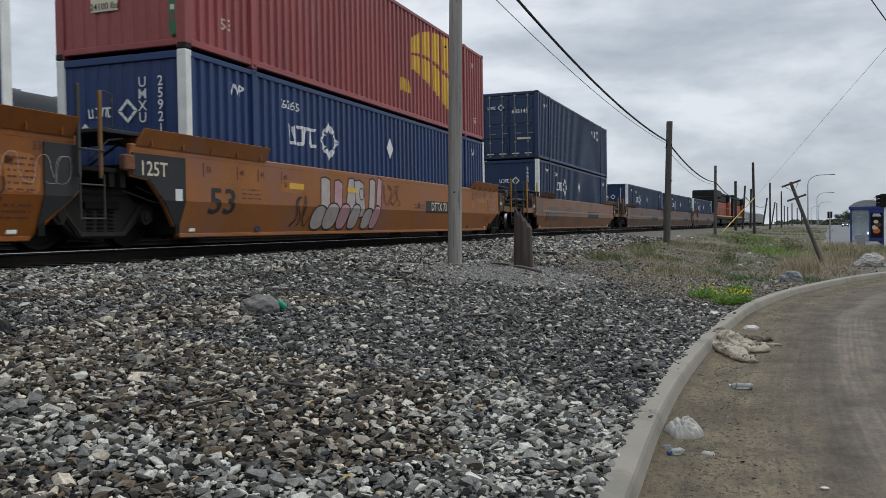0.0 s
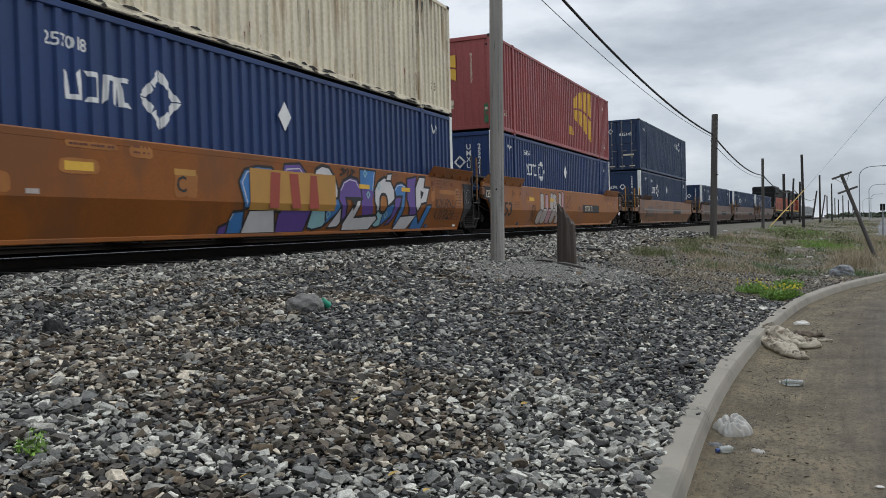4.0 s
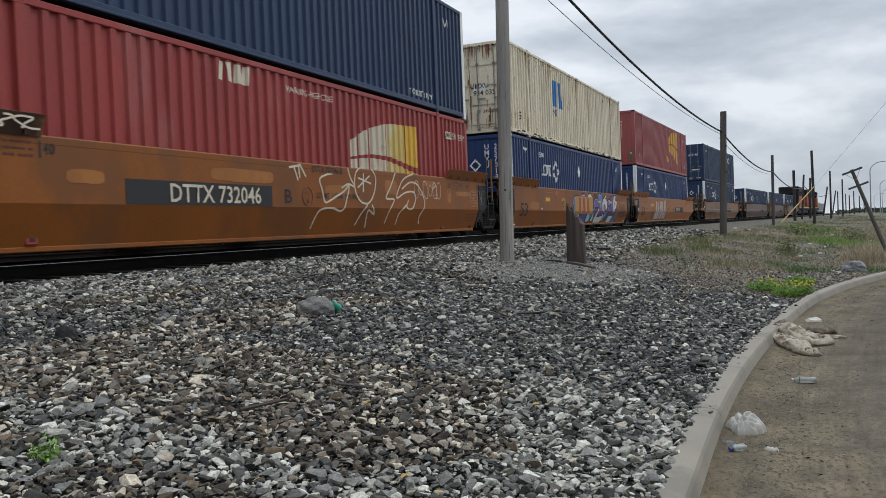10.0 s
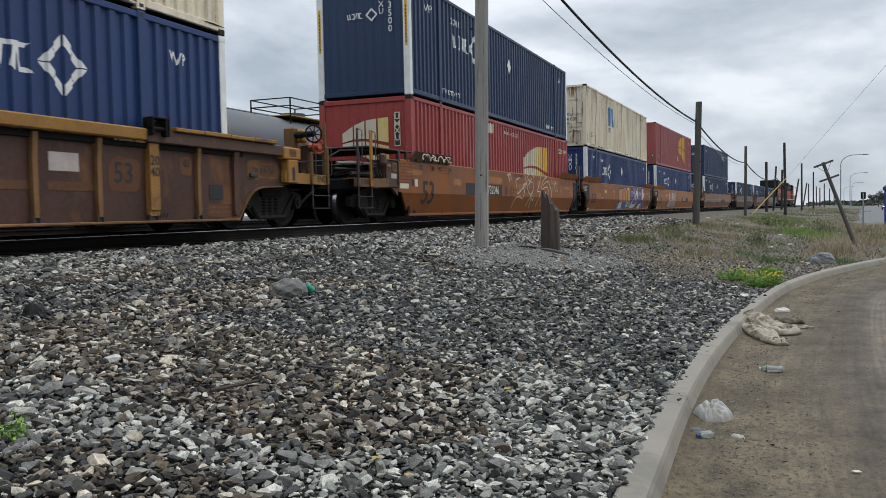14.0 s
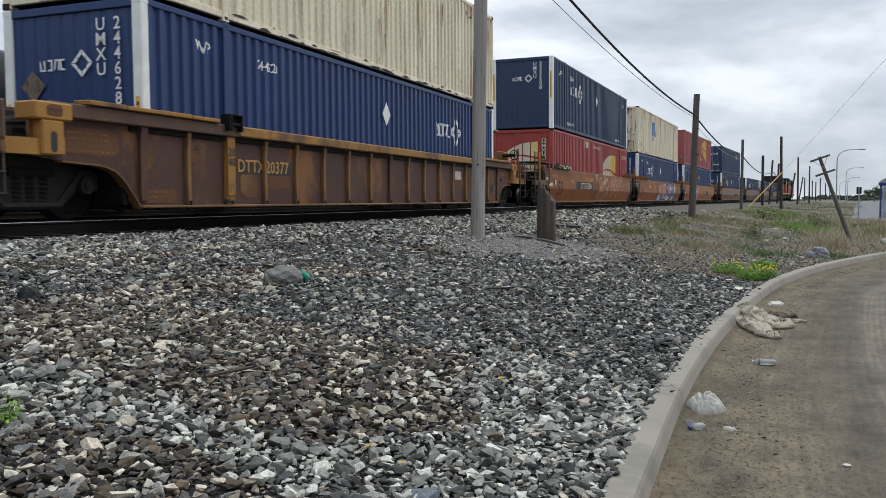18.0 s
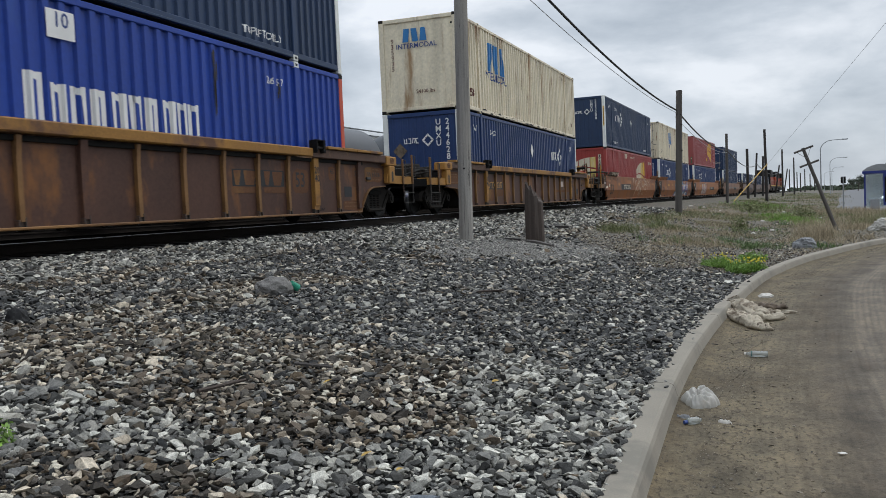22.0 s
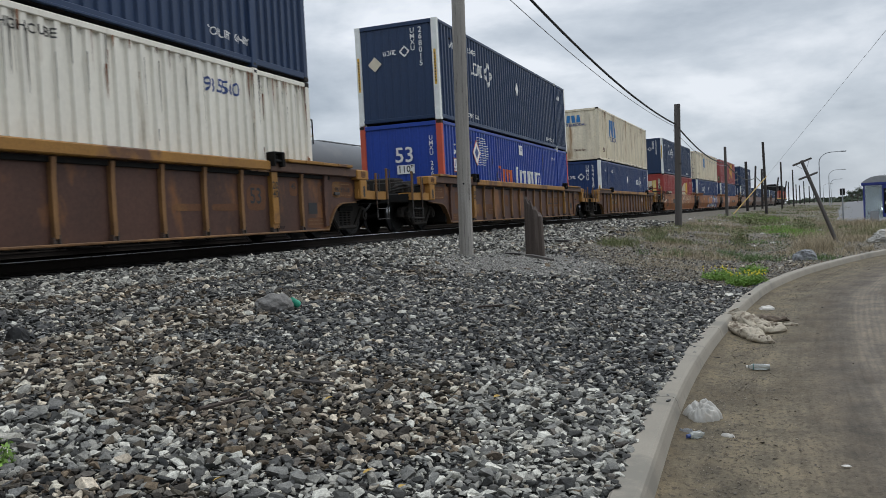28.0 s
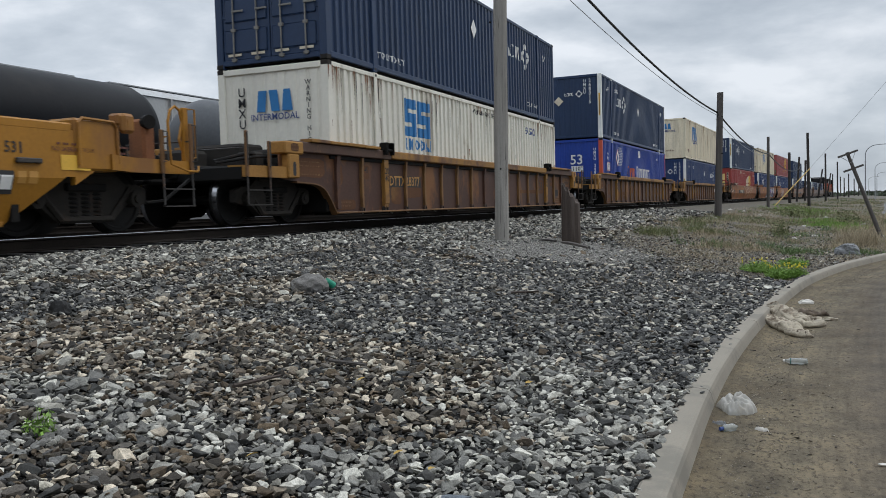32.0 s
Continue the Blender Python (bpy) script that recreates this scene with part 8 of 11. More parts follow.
container("blue", "post_white", "dark blue ribbed container with a white emblem near its front", at("c4"), 0, "wall",
          (("emblem", 4.68, 1.92, 0.76), ("text", "244628", "ink_white", -4.85, 2.36, 0.17), ("diamond", 0.0, 2.0, 0.27), ("text", "WP", "ink_white", -6.66, 2.4, 0.2), ("text", "WP", "ink_white", 6.9, 2.35, 0.2),
           ("rear_emblem", 0.2, 2.03, 0.40), ("rear_column", "244628", "ink_white", 0.86, 2.55, 0.19), ("rear_column", "UMXU", "ink_white", 0.56, 2.55, 0.19), ("rear_diamond", -0.74, 1.74, 0.24, "cloth_brown"), ("caution", 0.7, 1.5)))
container("cream", "cream", "cream ribbed container with blue bars, stacked on top", at("c4"), 1, "wall",
          (("bars", 3, "ink_blue", -4.25, 1.98, 0.95), ("rust", 70, 6), ("text", "INTERMODAL", "ink_darkblue", -4.25, 1.34, 0.28), ("text", "53", "ink_brown", -6.8, 0.6, 0.26), ("text", "93", "ink_brown", 5.6, 2.5, 0.16), ("text", "53", "ink_brown", 7.3, 0.6, 0.2),
           ("rear_bars", 3, "ink_blue", -0.1, 2.35, 0.4), ("rear_text", "INTERMODAL", "ink_darkblue", -0.05, 2.02, 0.16), ("rear_text", "24100 lbs", "ink_brown", 0.2, 0.62, 0.12), ("rear_column", "935935", "ink_brown", -0.85, 2.2, 0.15)))
ribbed_car(at("c4"), "brown ribbed well car with a worn yellow top rail", shift=-0.1, extras=marks_ribbed("DTTX 620377", 70), brake=1)

container("bright_blue", "post_red", "bright blue ribbed container with red corner posts", at("c5"), 0, "wall",
          (("smudges", 3, ((-5.55, 2.5, 0.22), (-4.85, 2.5, 0.2), (-2.95, 1.55, 0.35), (3.4, 2.2, 0.9), (-1.0, 1.3, 0.3), (5.4, 2.3, 0.25), (-3.4, 2.0, 0.2))), ("grid", -4.74, 2.17, 0.9, 0.86), ("text", "53", "ink_white", -6.88, 2.09, 0.36), ("plate", "ink_red", -7.2, -6.62, 1.43, 1.85), ("plate", "ink_white", -7.17, -6.65, 1.46, 1.82), ("flat_text", "110\"", "ink_darkblue", -6.91, 1.68, 0.2), ("flat_text", "INSIDE HEIGHT", "ink_darkblue", -6.91, 1.51, 0.062), ("word_bars", (0.36, 0.26, 0.26, 0.26, 0.30), "ink_orange", -2.72, 1.46, 0.50), ("word_bars", (0.30, 0.26, 0.30, 0.28, 0.30, 0.26, 0.28, 0.30, 0.18, 0.30), "ink_white", -0.48, 1.50, 0.50), ("plate", "ink_white", -0.11, 0.36, 2.31, 2.67), ("flat_text", "10", "ink_darkblue", 0.13, 2.54, 0.2), ("text", "266 157", "ink_white", 5.3, 2.42, 0.13),
           ("rear_text", "53", "ink_white", 0.1, 1.95, 0.46), ("rear_plate", "ink_white", -0.15, 0.4, 1.42, 1.68), ("rear_text", "110\"", "ink_black", 0.12, 1.55, 0.2), ("rear_column", "UMXU 2665", "ink_white", 0.95, 2.4, 0.13)))
container("navy", "post_white", "dark navy ribbed container with pale corner posts, stacked on top", at("c5"), 1, "wall",
          (("emblem", -3.4, 1.9, 0.85), ("text", "257018", "ink_white", -5.0, 2.4, 0.17), ("diamond", 0.0, 1.85, 0.25), ("text", "TOPLIFT ONLY", "ink_white", -5.1, 0.35, 0.14), ("text", "TOPLIFT ONLY", "ink_white", 5.0, 0.32, 0.14), ("text", "WP", "ink_white", -6.8, 2.3, 0.2), ("text", "WP", "ink_white", 6.8, 2.3, 0.2),
           ("rear_emblem", 0.27, 2.04, 0.34), ("rear_column", "268015", "ink_white", 0.78, 2.6, 0.17), ("rear_column", "UMXU", "ink_white", 0.54, 2.6, 0.15), ("rear_diamond", -0.69, 1.76, 0.22, "ink_pale"), ("caution", 1.0, 2.0)))
ribbed_car(at("c5"), "brown ribbed well car with a worn yellow top rail", shift=0.22, extras=marks_ribbed("DTTX 620133", 80, True), brake=0)

container("white", "white", "white ribbed container with blue bars, in the well", at("c6"), 0, "wall",
          (("rust", 130, 7), ("wide_bars", 2, "ink_blue", -3.92, 2.09, 0.86), ("text", "RMODAL", "ink_blue", -3.92, 1.46, 0.28), ("text", "WARNING HIGH CUBE", "ink_black", 0.6, 2.62, 0.13), ("text", "935560", "ink_darkblue", 5.1, 2.42, 0.24),
           ("rear_bars", 3, "ink_blue", 0.05, 2.2, 0.42), ("rear_text", "INTERMODAL", "ink_darkblue", 0.05, 1.88, 0.135), ("rear_column", "UMXU", "ink_black", -0.72, 2.4, 0.19), ("rear_column", "WARNING HIGH CUBE", "ink_black", 0.84, 2.5, 0.1)))
container("navy", "navy", "dark navy ribbed container with closed doors, stacked on top", at("c6"), 1, "door",
          (("diamond", -0.1, 2.0, 0.27), ("emblem", 4.7, 1.95, 0.85), ("text", "TOPLIFT ONLY", "ink_white", -5.25, 0.4, 0.14), ("text", "TOPLIFT ONLY", "ink_white", 5.4, 0.42, 0.14), ("text", "WP", "ink_white", 6.9, 2.2, 0.2),
           ("rear_plate", "ink_pale", -0.3, -0.05, 1.3, 1.6), ("rear_plate", "ink_pale", 0.35, 0.6, 1.3, 1.6)))
ribbed_car(at("c6"), "brown ribbed well car with a worn yellow top rail", shift=0.1, extras=marks_ribbed("DTTX 628377", 90), brake=0)

container("white", "white", "white ribbed container at the front of the last car", at("c7"), 0, "wall", ())
smooth_unit(at("c7"), "car_yellow", "bright yellow well car with plain sloping sides", 9.75, -9.75, "coupler", "coupler", marks_c7, lips=False, top=1.28)


def posed(s, lat, z, t):
    return track(along(t) + s, lat, z)


# ---- parked cars on the sidings ----
def tank_car(s, mat, label):
    c = thing("tank_car", label, "tank car", "parked tank cars", m=track(s, -8.7))
    L = 7.6
    prof = [(-L, 0.05), (-L + 0.04, 0.45), (-L + 0.16, 0.85), (-L + 0.36, 1.2), (-L + 0.6, 1.42), (-L + 0.85, 1.5)] + [(y, 1.5) for y in (-4, 0, 4)] + [(L - 0.85, 1.5), (L - 0.6, 1.42), (L - 0.36, 1.2), (L - 0.16, 0.85), (L - 0.04, 0.45), (L, 0.05)]
    bm = lathe(bms(), prof, 40, "y")
    part("tank", bm, mat, c, m=pose(0, 0, 2.55), smooth=True)
    part("dome", rod(bms(), (0, 0, 3.98), (0, 0, 4.32), 0.5, 20), mat, c)
    for y in (-1.6, 1.6):
        for x in (-0.9, 0.9):
            part("rail_post", rod(bms(), (x, y, 3.6), (x, y, 4.75), 0.03, 6), "steel_black", c)
    for z in (4.45, 4.75):
        part("walkway_rail", tube(bms(), [(-0.9, -1.6, z), (0.9, -1.6, z), (0.9, 1.6, z), (-0.9, 1.6, z), (-0.9, -1.6, z)], 0.025), "steel_black", c, "rail round the top fittings")
    part("walkway", box(bms(), -0.9, 0.9, -1.7, 1.7, 4.06, 4.1), "walk_yellow", c)
    part("sill", box(bms(), -0.5, 0.5, -8.3, 8.3, 0.7, 1.06, 0.03), "steel_black", c)
    for sy in (-1, 1):
        part("end_platform", box(bms(), -1.45, 1.45, sy * 8.0 - 0.35, sy * 8.0 + 0.35, 1.06, 1.12), "steel_black", c)
        part("saddle", box(bms(), -1.0, 1.0, sy * 5.9 - 0.3, sy * 5.9 + 0.3, 0.9, 1.4, 0.05), "steel_black", c)
        bm = bms()
        tube(bm, [(-1.4, sy * 8.3, 1.1), (-1.4, sy * 8.3, 2.1), (1.4, sy * 8.3, 2.1), (1.4, sy * 8.3, 1.1)], 0.025)
        part("end_rail", bm, "walk_yellow", c)
        truck(c, sy * 6.3, False)
    return c


for i in range(5):
    tank_car(21.2 - 8.75 + (i - 1) * 17.3 + 0.0, "tank_black" if i in (0, 1) else "tank_grey", "black parked tank car" if i in (0, 1) else "dark grey parked tank car")


def hopper_car(s):
    c = thing("hopper_car", "pale grey covered hopper car parked in a long string", "hopper car", "parked hopper cars", m=track(s, -13.8))
    bm = bms()
    out = [(-8.0, 1.3), (8.0, 1.3), (8.4, 1.7), (8.4, 4.6), (-8.4, 4.6), (-8.4, 1.7)]
    slab(bm, out, -1.5, 1.5)
    part("body", bm, "hopper_grey", c)
    bm = bms()
    v = []
    for y in (-8.4, 8.4):
        v.append([bm.verts.new((x, y, z)) for x, z in ((-1.55, 4.6), (-1.0, 4.92), (0, 5.05), (1.0, 4.92), (1.55, 4.6))])
    for i in range(4):
        bm.faces.new((v[0][i], v[0][i + 1], v[1][i + 1], v[1][i]))
    bm.faces.new(v[0][::-1]), bm.faces.new(v[1])
    part("roof", bm, "hopper_grey", c)
    for k in range(11):
        y = -8.0 + k * 1.6
        part("rib", box(bms(), 1.5, 1.58, y - 0.05, y + 0.05, 1.7, 4.6), "hopper_grey", c)
    for k in range(3):
        y = -5.2 + k * 5.2
        bm = bms()
        slab(bm, [(y - 0.5, 0.6), (y + 0.5, 0.6), (y + 2.2, 1.6), (y - 2.2, 1.6)], -1.2, 1.2)
        part("hopper", bm, "hopper_grey", c)
    part("running_board", box(bms(), -0.4, 0.4, -8.3, 8.3, 5.09, 5.13), "galvanised", c)
    for sy in (-1, 1):
        tr_ = part("truck", box(bms(), -1.1, 1.1, sy * 6.6 - 1.2, sy * 6.6 + 1.2, 0.25, 0.8, 0.1), "steel_black", c)
        for k in (-0.85, 0.85):
            part("wheel", rod(bms(), (-0.8, sy * 6.6 + k, 0.457), (0.8, sy * 6.6 + k, 0.457), 0.457, 16), "wheel_steel", tr_)
    return c


first_hopper = hopper_car(14)
for i in range(-1, 24):
    if i:
        copy_thing(first_hopper, track(14 + i * 17.9, -13.8))


# ---- loose stones ----
def stone_shapes(n, seed, corners):
    """Crushed stones: the hulls of a few corners strewn over flattened, boxy lumps."""
    rnd = np.random.RandomState(seed)
    out = []
    for i in range(n):
        p = rnd.normal(0, 1, (corners, 3))
        p /= np.abs(p).max(1)[:, None] * 0.55 + np.linalg.norm(p, axis=1)[:, None] * 0.45
        p *= np.array([1.32, rnd.uniform(0.75, 1.15), rnd.uniform(0.42, 0.8)])
        p[:, 2] += p[:, 0] * rnd.uniform(-0.15, 0.15)
        bm = bms()
        for v in p:
            bm.verts.new(v)
        bmesh.ops.convex_hull(bm, input=bm.verts)
        bmesh.ops.delete(bm, geom=[v for v in bm.verts if not v.link_faces], context="VERTS")
        bmesh.ops.triangulate(bm, faces=bm.faces)
        bm.verts.index_update()
        out.append((np.array([v.co for v in bm.verts]), np.array([[v.index for v in f.verts] for f in bm.faces])))
        bm.free()
    return out


COARSE = stone_shapes(80, 7, 11)
SIMPLE = stone_shapes(40, 3, 7)


def scatter(name, pts, sizes, mat, label, category, sink=0.2, seed=1, tilt=0.26, shapes=None):
    """One mesh of many stones lying on the ground at pts (x, y, z)."""
    shapes = shapes or COARSE
    rnd = np.random.RandomState(seed)
    n = len(pts)
    a = rnd.uniform(0, math.tau, n)
    tx, ty = rnd.normal(0, tilt, n), rnd.normal(0, tilt, n)
    which = rnd.randint(0, len(shapes), n)
    verts, faces, base = [], [], 0
    for k, (sv, sf) in enumerate(shapes):
        i = np.where(which == k)[0]
        if not len(i):
            continue
        v = sv[None] * sizes[i][:, None, None]
        cx, sx = np.cos(tx[i])[:, None], np.sin(tx[i])[:, None]
        v = np.stack([v[..., 0], v[..., 1] * cx - v[..., 2] * sx, v[..., 1] * sx + v[..., 2] * cx], -1)
        cy, sy = np.cos(ty[i])[:, None], np.sin(ty[i])[:, None]
        v = np.stack([v[..., 0] * cy + v[..., 2] * sy, v[..., 1], -v[..., 0] * sy + v[..., 2] * cy], -1)
        c, s = np.cos(a[i])[:, None], np.sin(a[i])[:, None]
        v = np.stack([v[..., 0] * c - v[..., 1] * s, v[..., 0] * s + v[..., 1] * c, v[..., 2]], -1)
        v = v + pts[i][:, None, :]
        v[..., 2] += (sizes[i] * (0.5 - sink))[:, None]
        verts.append(v.reshape(-1, 3))
        faces.append((sf[None] + base + (np.arange(len(i)) * len(sv))[:, None, None]).reshape(-1, 3))
        base += len(i) * len(sv)
    V, F = np.concatenate(verts).astype(np.float32), np.concatenate(faces).astype(np.int32)
    me = bpy.data.meshes.new(name)
    me.vertices.add(len(V))
    me.vertices.foreach_set("co", V.reshape(-1))
    me.loops.add(len(F) * 3)
    me.loops.foreach_set("vertex_index", F.reshape(-1))
    me.polygons.add(len(F))
    me.polygons.foreach_set("loop_start", np.arange(0, len(F) * 3, 3, dtype=np.int32))
    me.update()
    me.shade_flat()
    me.materials.append(M[mat])
    return tagged(new(name, me), label, category, kind="stuff")


def band(x, y):
    """Which kind of gravel lies here: pale, dark, fine or mixed."""
    w = kerb_side(x, y)
    u = lateral(x, y)
    k = noise.noise((x * 0.45, y * 0.45, 9.0)) + 0.4 * noise.noise((x * 1.3, y * 1.3, 4.0))
    if u < (2.9 if y < 13 else 4.6) + 0.4 * k:
        return "stone_pale"
    if abs(u - 3.75) < 0.55 + 0.35 * k and y < 14:
        return "stone_dark" if k > -0.15 else "stone_fine"
    if math.hypot((x + 3.85) * 0.9, (y - 15.4) * 0.5) < 1.55 + 0.45 * k:
        return "stone_fine"
    if y < 6.4 + 1.0 * k and w < 1.05 + 0.6 * k:
        return "stone_pale"
    if w < 3.3 + 1.4 * k and y > 5.6:
        return "stone_dark"
    if y < 3.2 + 0.8 * k and k > 0.2:
        return "stone_pale"
    if y > 8 and k < -0.05:
        return "stone_dark"
    return "stone_mixed"


def lay_gravel():
    rnd = random.Random(5)
    beds = {}
    # stones lie side by side on an uneven grid, smaller ones show between them: (distance range, spacing, size, depth)
    def spots(r0, r1, cell):
        n = int(r1 / cell) + 1
        for i in range(-n, n):
            for j in range(0, n):
                x, y = (i + rnd.uniform(-0.5, 0.5) + 0.5 * (j % 2)) * cell, (j + rnd.uniform(-0.5, 0.5)) * cell
                r = math.hypot(x, y)
                if r0 <= r < r1 and -8.2 < x < 2.4 and -1.02 < math.atan2(x, y) < 0.28:
                    yield x, y, r
    for r0, r1, cell, size, deep in ((2.2, 7.5, 0.033, 0.0166, -0.004), (2.2, 7.5, 0.034, 0.013, 0.016), (7.5, 12.0, 0.039, 0.0200, -0.004), (7.5, 12.0, 0.045, 0.015, 0.016), (12.0, 18.0, 0.052, 0.026, 0.004), (18.0, 26.0, 0.07, 0.03, 0.0), (26.0, 50.0, 0.14, 0.046, 0.0)):
        for x, y, r in spots(r0, r1, cell):
            far = 2 if r > 12 else 1 if r > 7.5 else 0
            u = lateral(x, y)
            w = kerb_side(x, y)
            if w < 0.02 or u < 1.36:
                continue
            # the verge takes over from the gravel
            edge = 14.4 - 1.9 * min(x + 1.5, 0.0) - 0.5 * (x + 1.5) + 1.4 * noise.noise((x * 0.6, y * 0.6, 1.0))
            if u > 5.2 + 0.5 * noise.noise((x * 0.7, y * 0.4, 2.0)) and y > edge and rnd.random() > (0.75 if y < 19 else 0.5 if y < 22 else 0.25):
                continue
            if 2.9 >= u and y > 24 and rnd.random() < 0.2:
                continue
            kind = band(x, y)
            if rnd.random() < 0.28:
                kind = rnd.choice(("stone_mixed", "stone_pale", "stone_dark"))
            # most of the under layer goes near black, as painted shade in the crevices
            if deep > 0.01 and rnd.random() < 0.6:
                kind = "stone_gap_shade"
            s = size * min(math.exp(rnd.gauss(-0.04, 0.42)), 2.5)
            if kind == "stone_fine":
                s *= 0.5
            if y > edge and u > 5.2:
                kind = rnd.choice(("stone_fine", "stone_mixed", "stone_dark", "stone_mixed"))
                s *= rnd.uniform(0.3, 0.65)
            if kind == "stone_pale" and y < 6.5:
                s *= 1.08
            if kind == "stone_dark":
                s *= 0.88
            beds.setdefault((kind, far), []).append((x, y, earth(x, y) - 0.008 - deep + rnd.uniform(0, 0.014), s))
    # the same gravel beside and behind the camera, laid coarser
    y = -16.0
    while y < 16.0:
        x = -8.2
        while x < 0.0:
            px, py = x + rnd.uniform(-0.03, 0.03), y + rnd.uniform(-0.03, 0.03)
            if not (math.hypot(px, py) > 2.15 and -1.03 < math.atan2(px, py) < 0.29) and lateral(px, py) > 1.4 and kerb_side(px, py) > 0.05:
                kind = rnd.choice(("stone_mixed", "stone_pale", "stone_dark"))
                beds.setdefault((kind, 2), []).append((px, py, earth(px, py) - 0.008, rnd.uniform(0.03, 0.05)))
            x += 0.058
        y += 0.058
    names = {"stone_gap_shade": "small near-black stones that paint the shade between the gravel", "stone_mixed": "brown and grey crushed stone", "stone_pale": "pale grey crushed ballast stones", "stone_dark": "dark slate coloured crushed stone", "stone_fine": "fine grey gravel round the pole"}
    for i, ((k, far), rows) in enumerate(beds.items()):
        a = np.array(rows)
        scatter("gravel", a[:, :3], a[:, 3], k, names[k], "gravel", seed=20 + i, shapes=SIMPLE if far == 2 or k == "stone_gap_shade" else COARSE)
    # fine pale gravel tipped round the pole
    rows = []
    while len(rows) < 26000:
        x, y = rnd.gauss(-3.85, 0.85), rnd.gauss(15.2, 1.6)
        if math.hypot((x + 3.85) * 0.9, (y - 15.2) * 0.5) < 1.5 + 0.5 * noise.noise((x * 0.8, y * 0.8, 9.0)):
            rows.append((x, y, earth(x, y) + rnd.uniform(0.0, 0.012), rnd.uniform(0.010, 0.022)))
    a = np.array(rows)
    scatter("fine_gravel", a[:, :3], a[:, 3], "stone_fine", "fine pale grey gravel spread round the pole", "gravel", seed=37, shapes=SIMPLE)
    # stones that rolled onto the kerb's inner edge, and a few farther over it
    for mat, n, over in (("stone_dark", 150, 0.03), ("stone_pale", 110, 0.025), ("stone_dark", 16, 0.11)):
        rows = []
        while len(rows) < n:
            k = rnd.randrange(1, len(KP) - 1)
            d = (KP[k + 1] - KP[k - 1]).normalized()
            p = KP[k] + Vector((d.y, -d.x)) * (rnd.random() * over) + d * rnd.uniform(-0.2, 0.2)
            if (5.6 < p.y < 14.5) if mat == "stone_dark" else (1.5 < p.y < 7.5):
                rows.append((p.x, p.y, 0.132, rnd.uniform(0.010, 0.024)))
        a = np.array(rows)
        scatter("kerb_gravel", a[:, :3], a[:, 3], mat, "loose stones lying on the edge of the kerb", "gravel", seed=29 + n)
    # grit, leaves and crumbs of soil washed against the kerb
    rows = []
    while len(rows) < 20000:
        i = rnd.randrange(1, len(KP) - 1)
        p = KP[i]
        if not 1.5 < p.y < 24:
            continue
        d = (KP[i + 1] - KP[i - 1]).normalized()
        o = 0.22 + abs(rnd.gauss(0, 0.34))
        if o > 2.2:
            continue
        q = p + Vector((d.y, -d.x)) * o + d * rnd.uniform(-0.2, 0.2)
        rows.append((q.x, q.y, 0.0, min(math.exp(rnd.gauss(-5.9, 0.5)), 0.014)))
    a = np.array(rows)
    scatter("grit", a[:, :3], a[:, 3], "crumbs", "grit and crumbs of dry soil along the kerb", "grit", seed=30)


lay_gravel()
# broken straw, twigs and leaf bits in the sand by the kerb
STRAW = [(v * np.array([2.6, 0.4, 0.3]), f) for v, f in SIMPLE]
rnd_ = random.Random(77)
rows = []
while len(rows) < 1300:
    i = rnd_.randrange(1, len(KP) - 1)
    p = KP[i]
    if 2.5 < p.y < 22:
        d = (KP[i + 1] - KP[i - 1]).normalized()
        q = p + Vector((d.y, -d.x)) * (0.22 + abs(rnd_.gauss(0, 0.30))) + d * rnd_.uniform(-0.2, 0.2)
        rows.append((q.x, q.y, 0.002, rnd_.uniform(0.003, 0.007)))
a = np.array(rows)
scatter("straw_litter", a[:, :3], a[:, 3], "crumbs", "bits of straw and leaves washed against the kerb", "litter", seed=33, tilt=0.1, shapes=STRAW)
# flakes of leaves and clods in drifts along the kerb
rnd_ = random.Random(78)
rows = []
while len(rows) < 5200:
    i = rnd_.randrange(1, len(KP) - 1)
    p = KP[i]
    o = 0.2 + abs(rnd_.gauss(0, 0.42))
    if 2.0 < p.y < 24 and noise.noise((p.y * 0.9, o * 2.2, 6.0)) > -0.08:
        d = (KP[i + 1] - KP[i - 1]).normalized()
        q = p + Vector((d.y, -d.x)) * o + d * rnd_.uniform(-0.2, 0.2)
        rows.append((q.x, q.y, 0.001, min(math.exp(rnd_.gauss(-5.5, 0.5)), 0.018)))
a = np.array(rows)
FLAKE = [(v * np.array([1.1, 1.0, 0.42]), f) for v, f in SIMPLE]
scatter("leaf_drift", a[:, :3], a[:, 3], "leaf_mould", "drifts of dead leaf flakes and clods along the kerb", "litter", seed=34, tilt=0.2, shapes=FLAKE)
# ballast between the sleepers, its black standing in for the train's shade
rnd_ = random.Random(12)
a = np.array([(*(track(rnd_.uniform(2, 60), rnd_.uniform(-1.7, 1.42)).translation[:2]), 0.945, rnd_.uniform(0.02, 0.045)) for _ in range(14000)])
scatter("track_ballast", a[:, :3], a[:, 3], "stone_shaded", "ballast between the sleepers, painted black for the train's shade", "gravel", seed=31)


# ---- poles and cables ----
def ground_at(x, y):
    return earth(x, y) - 0.015


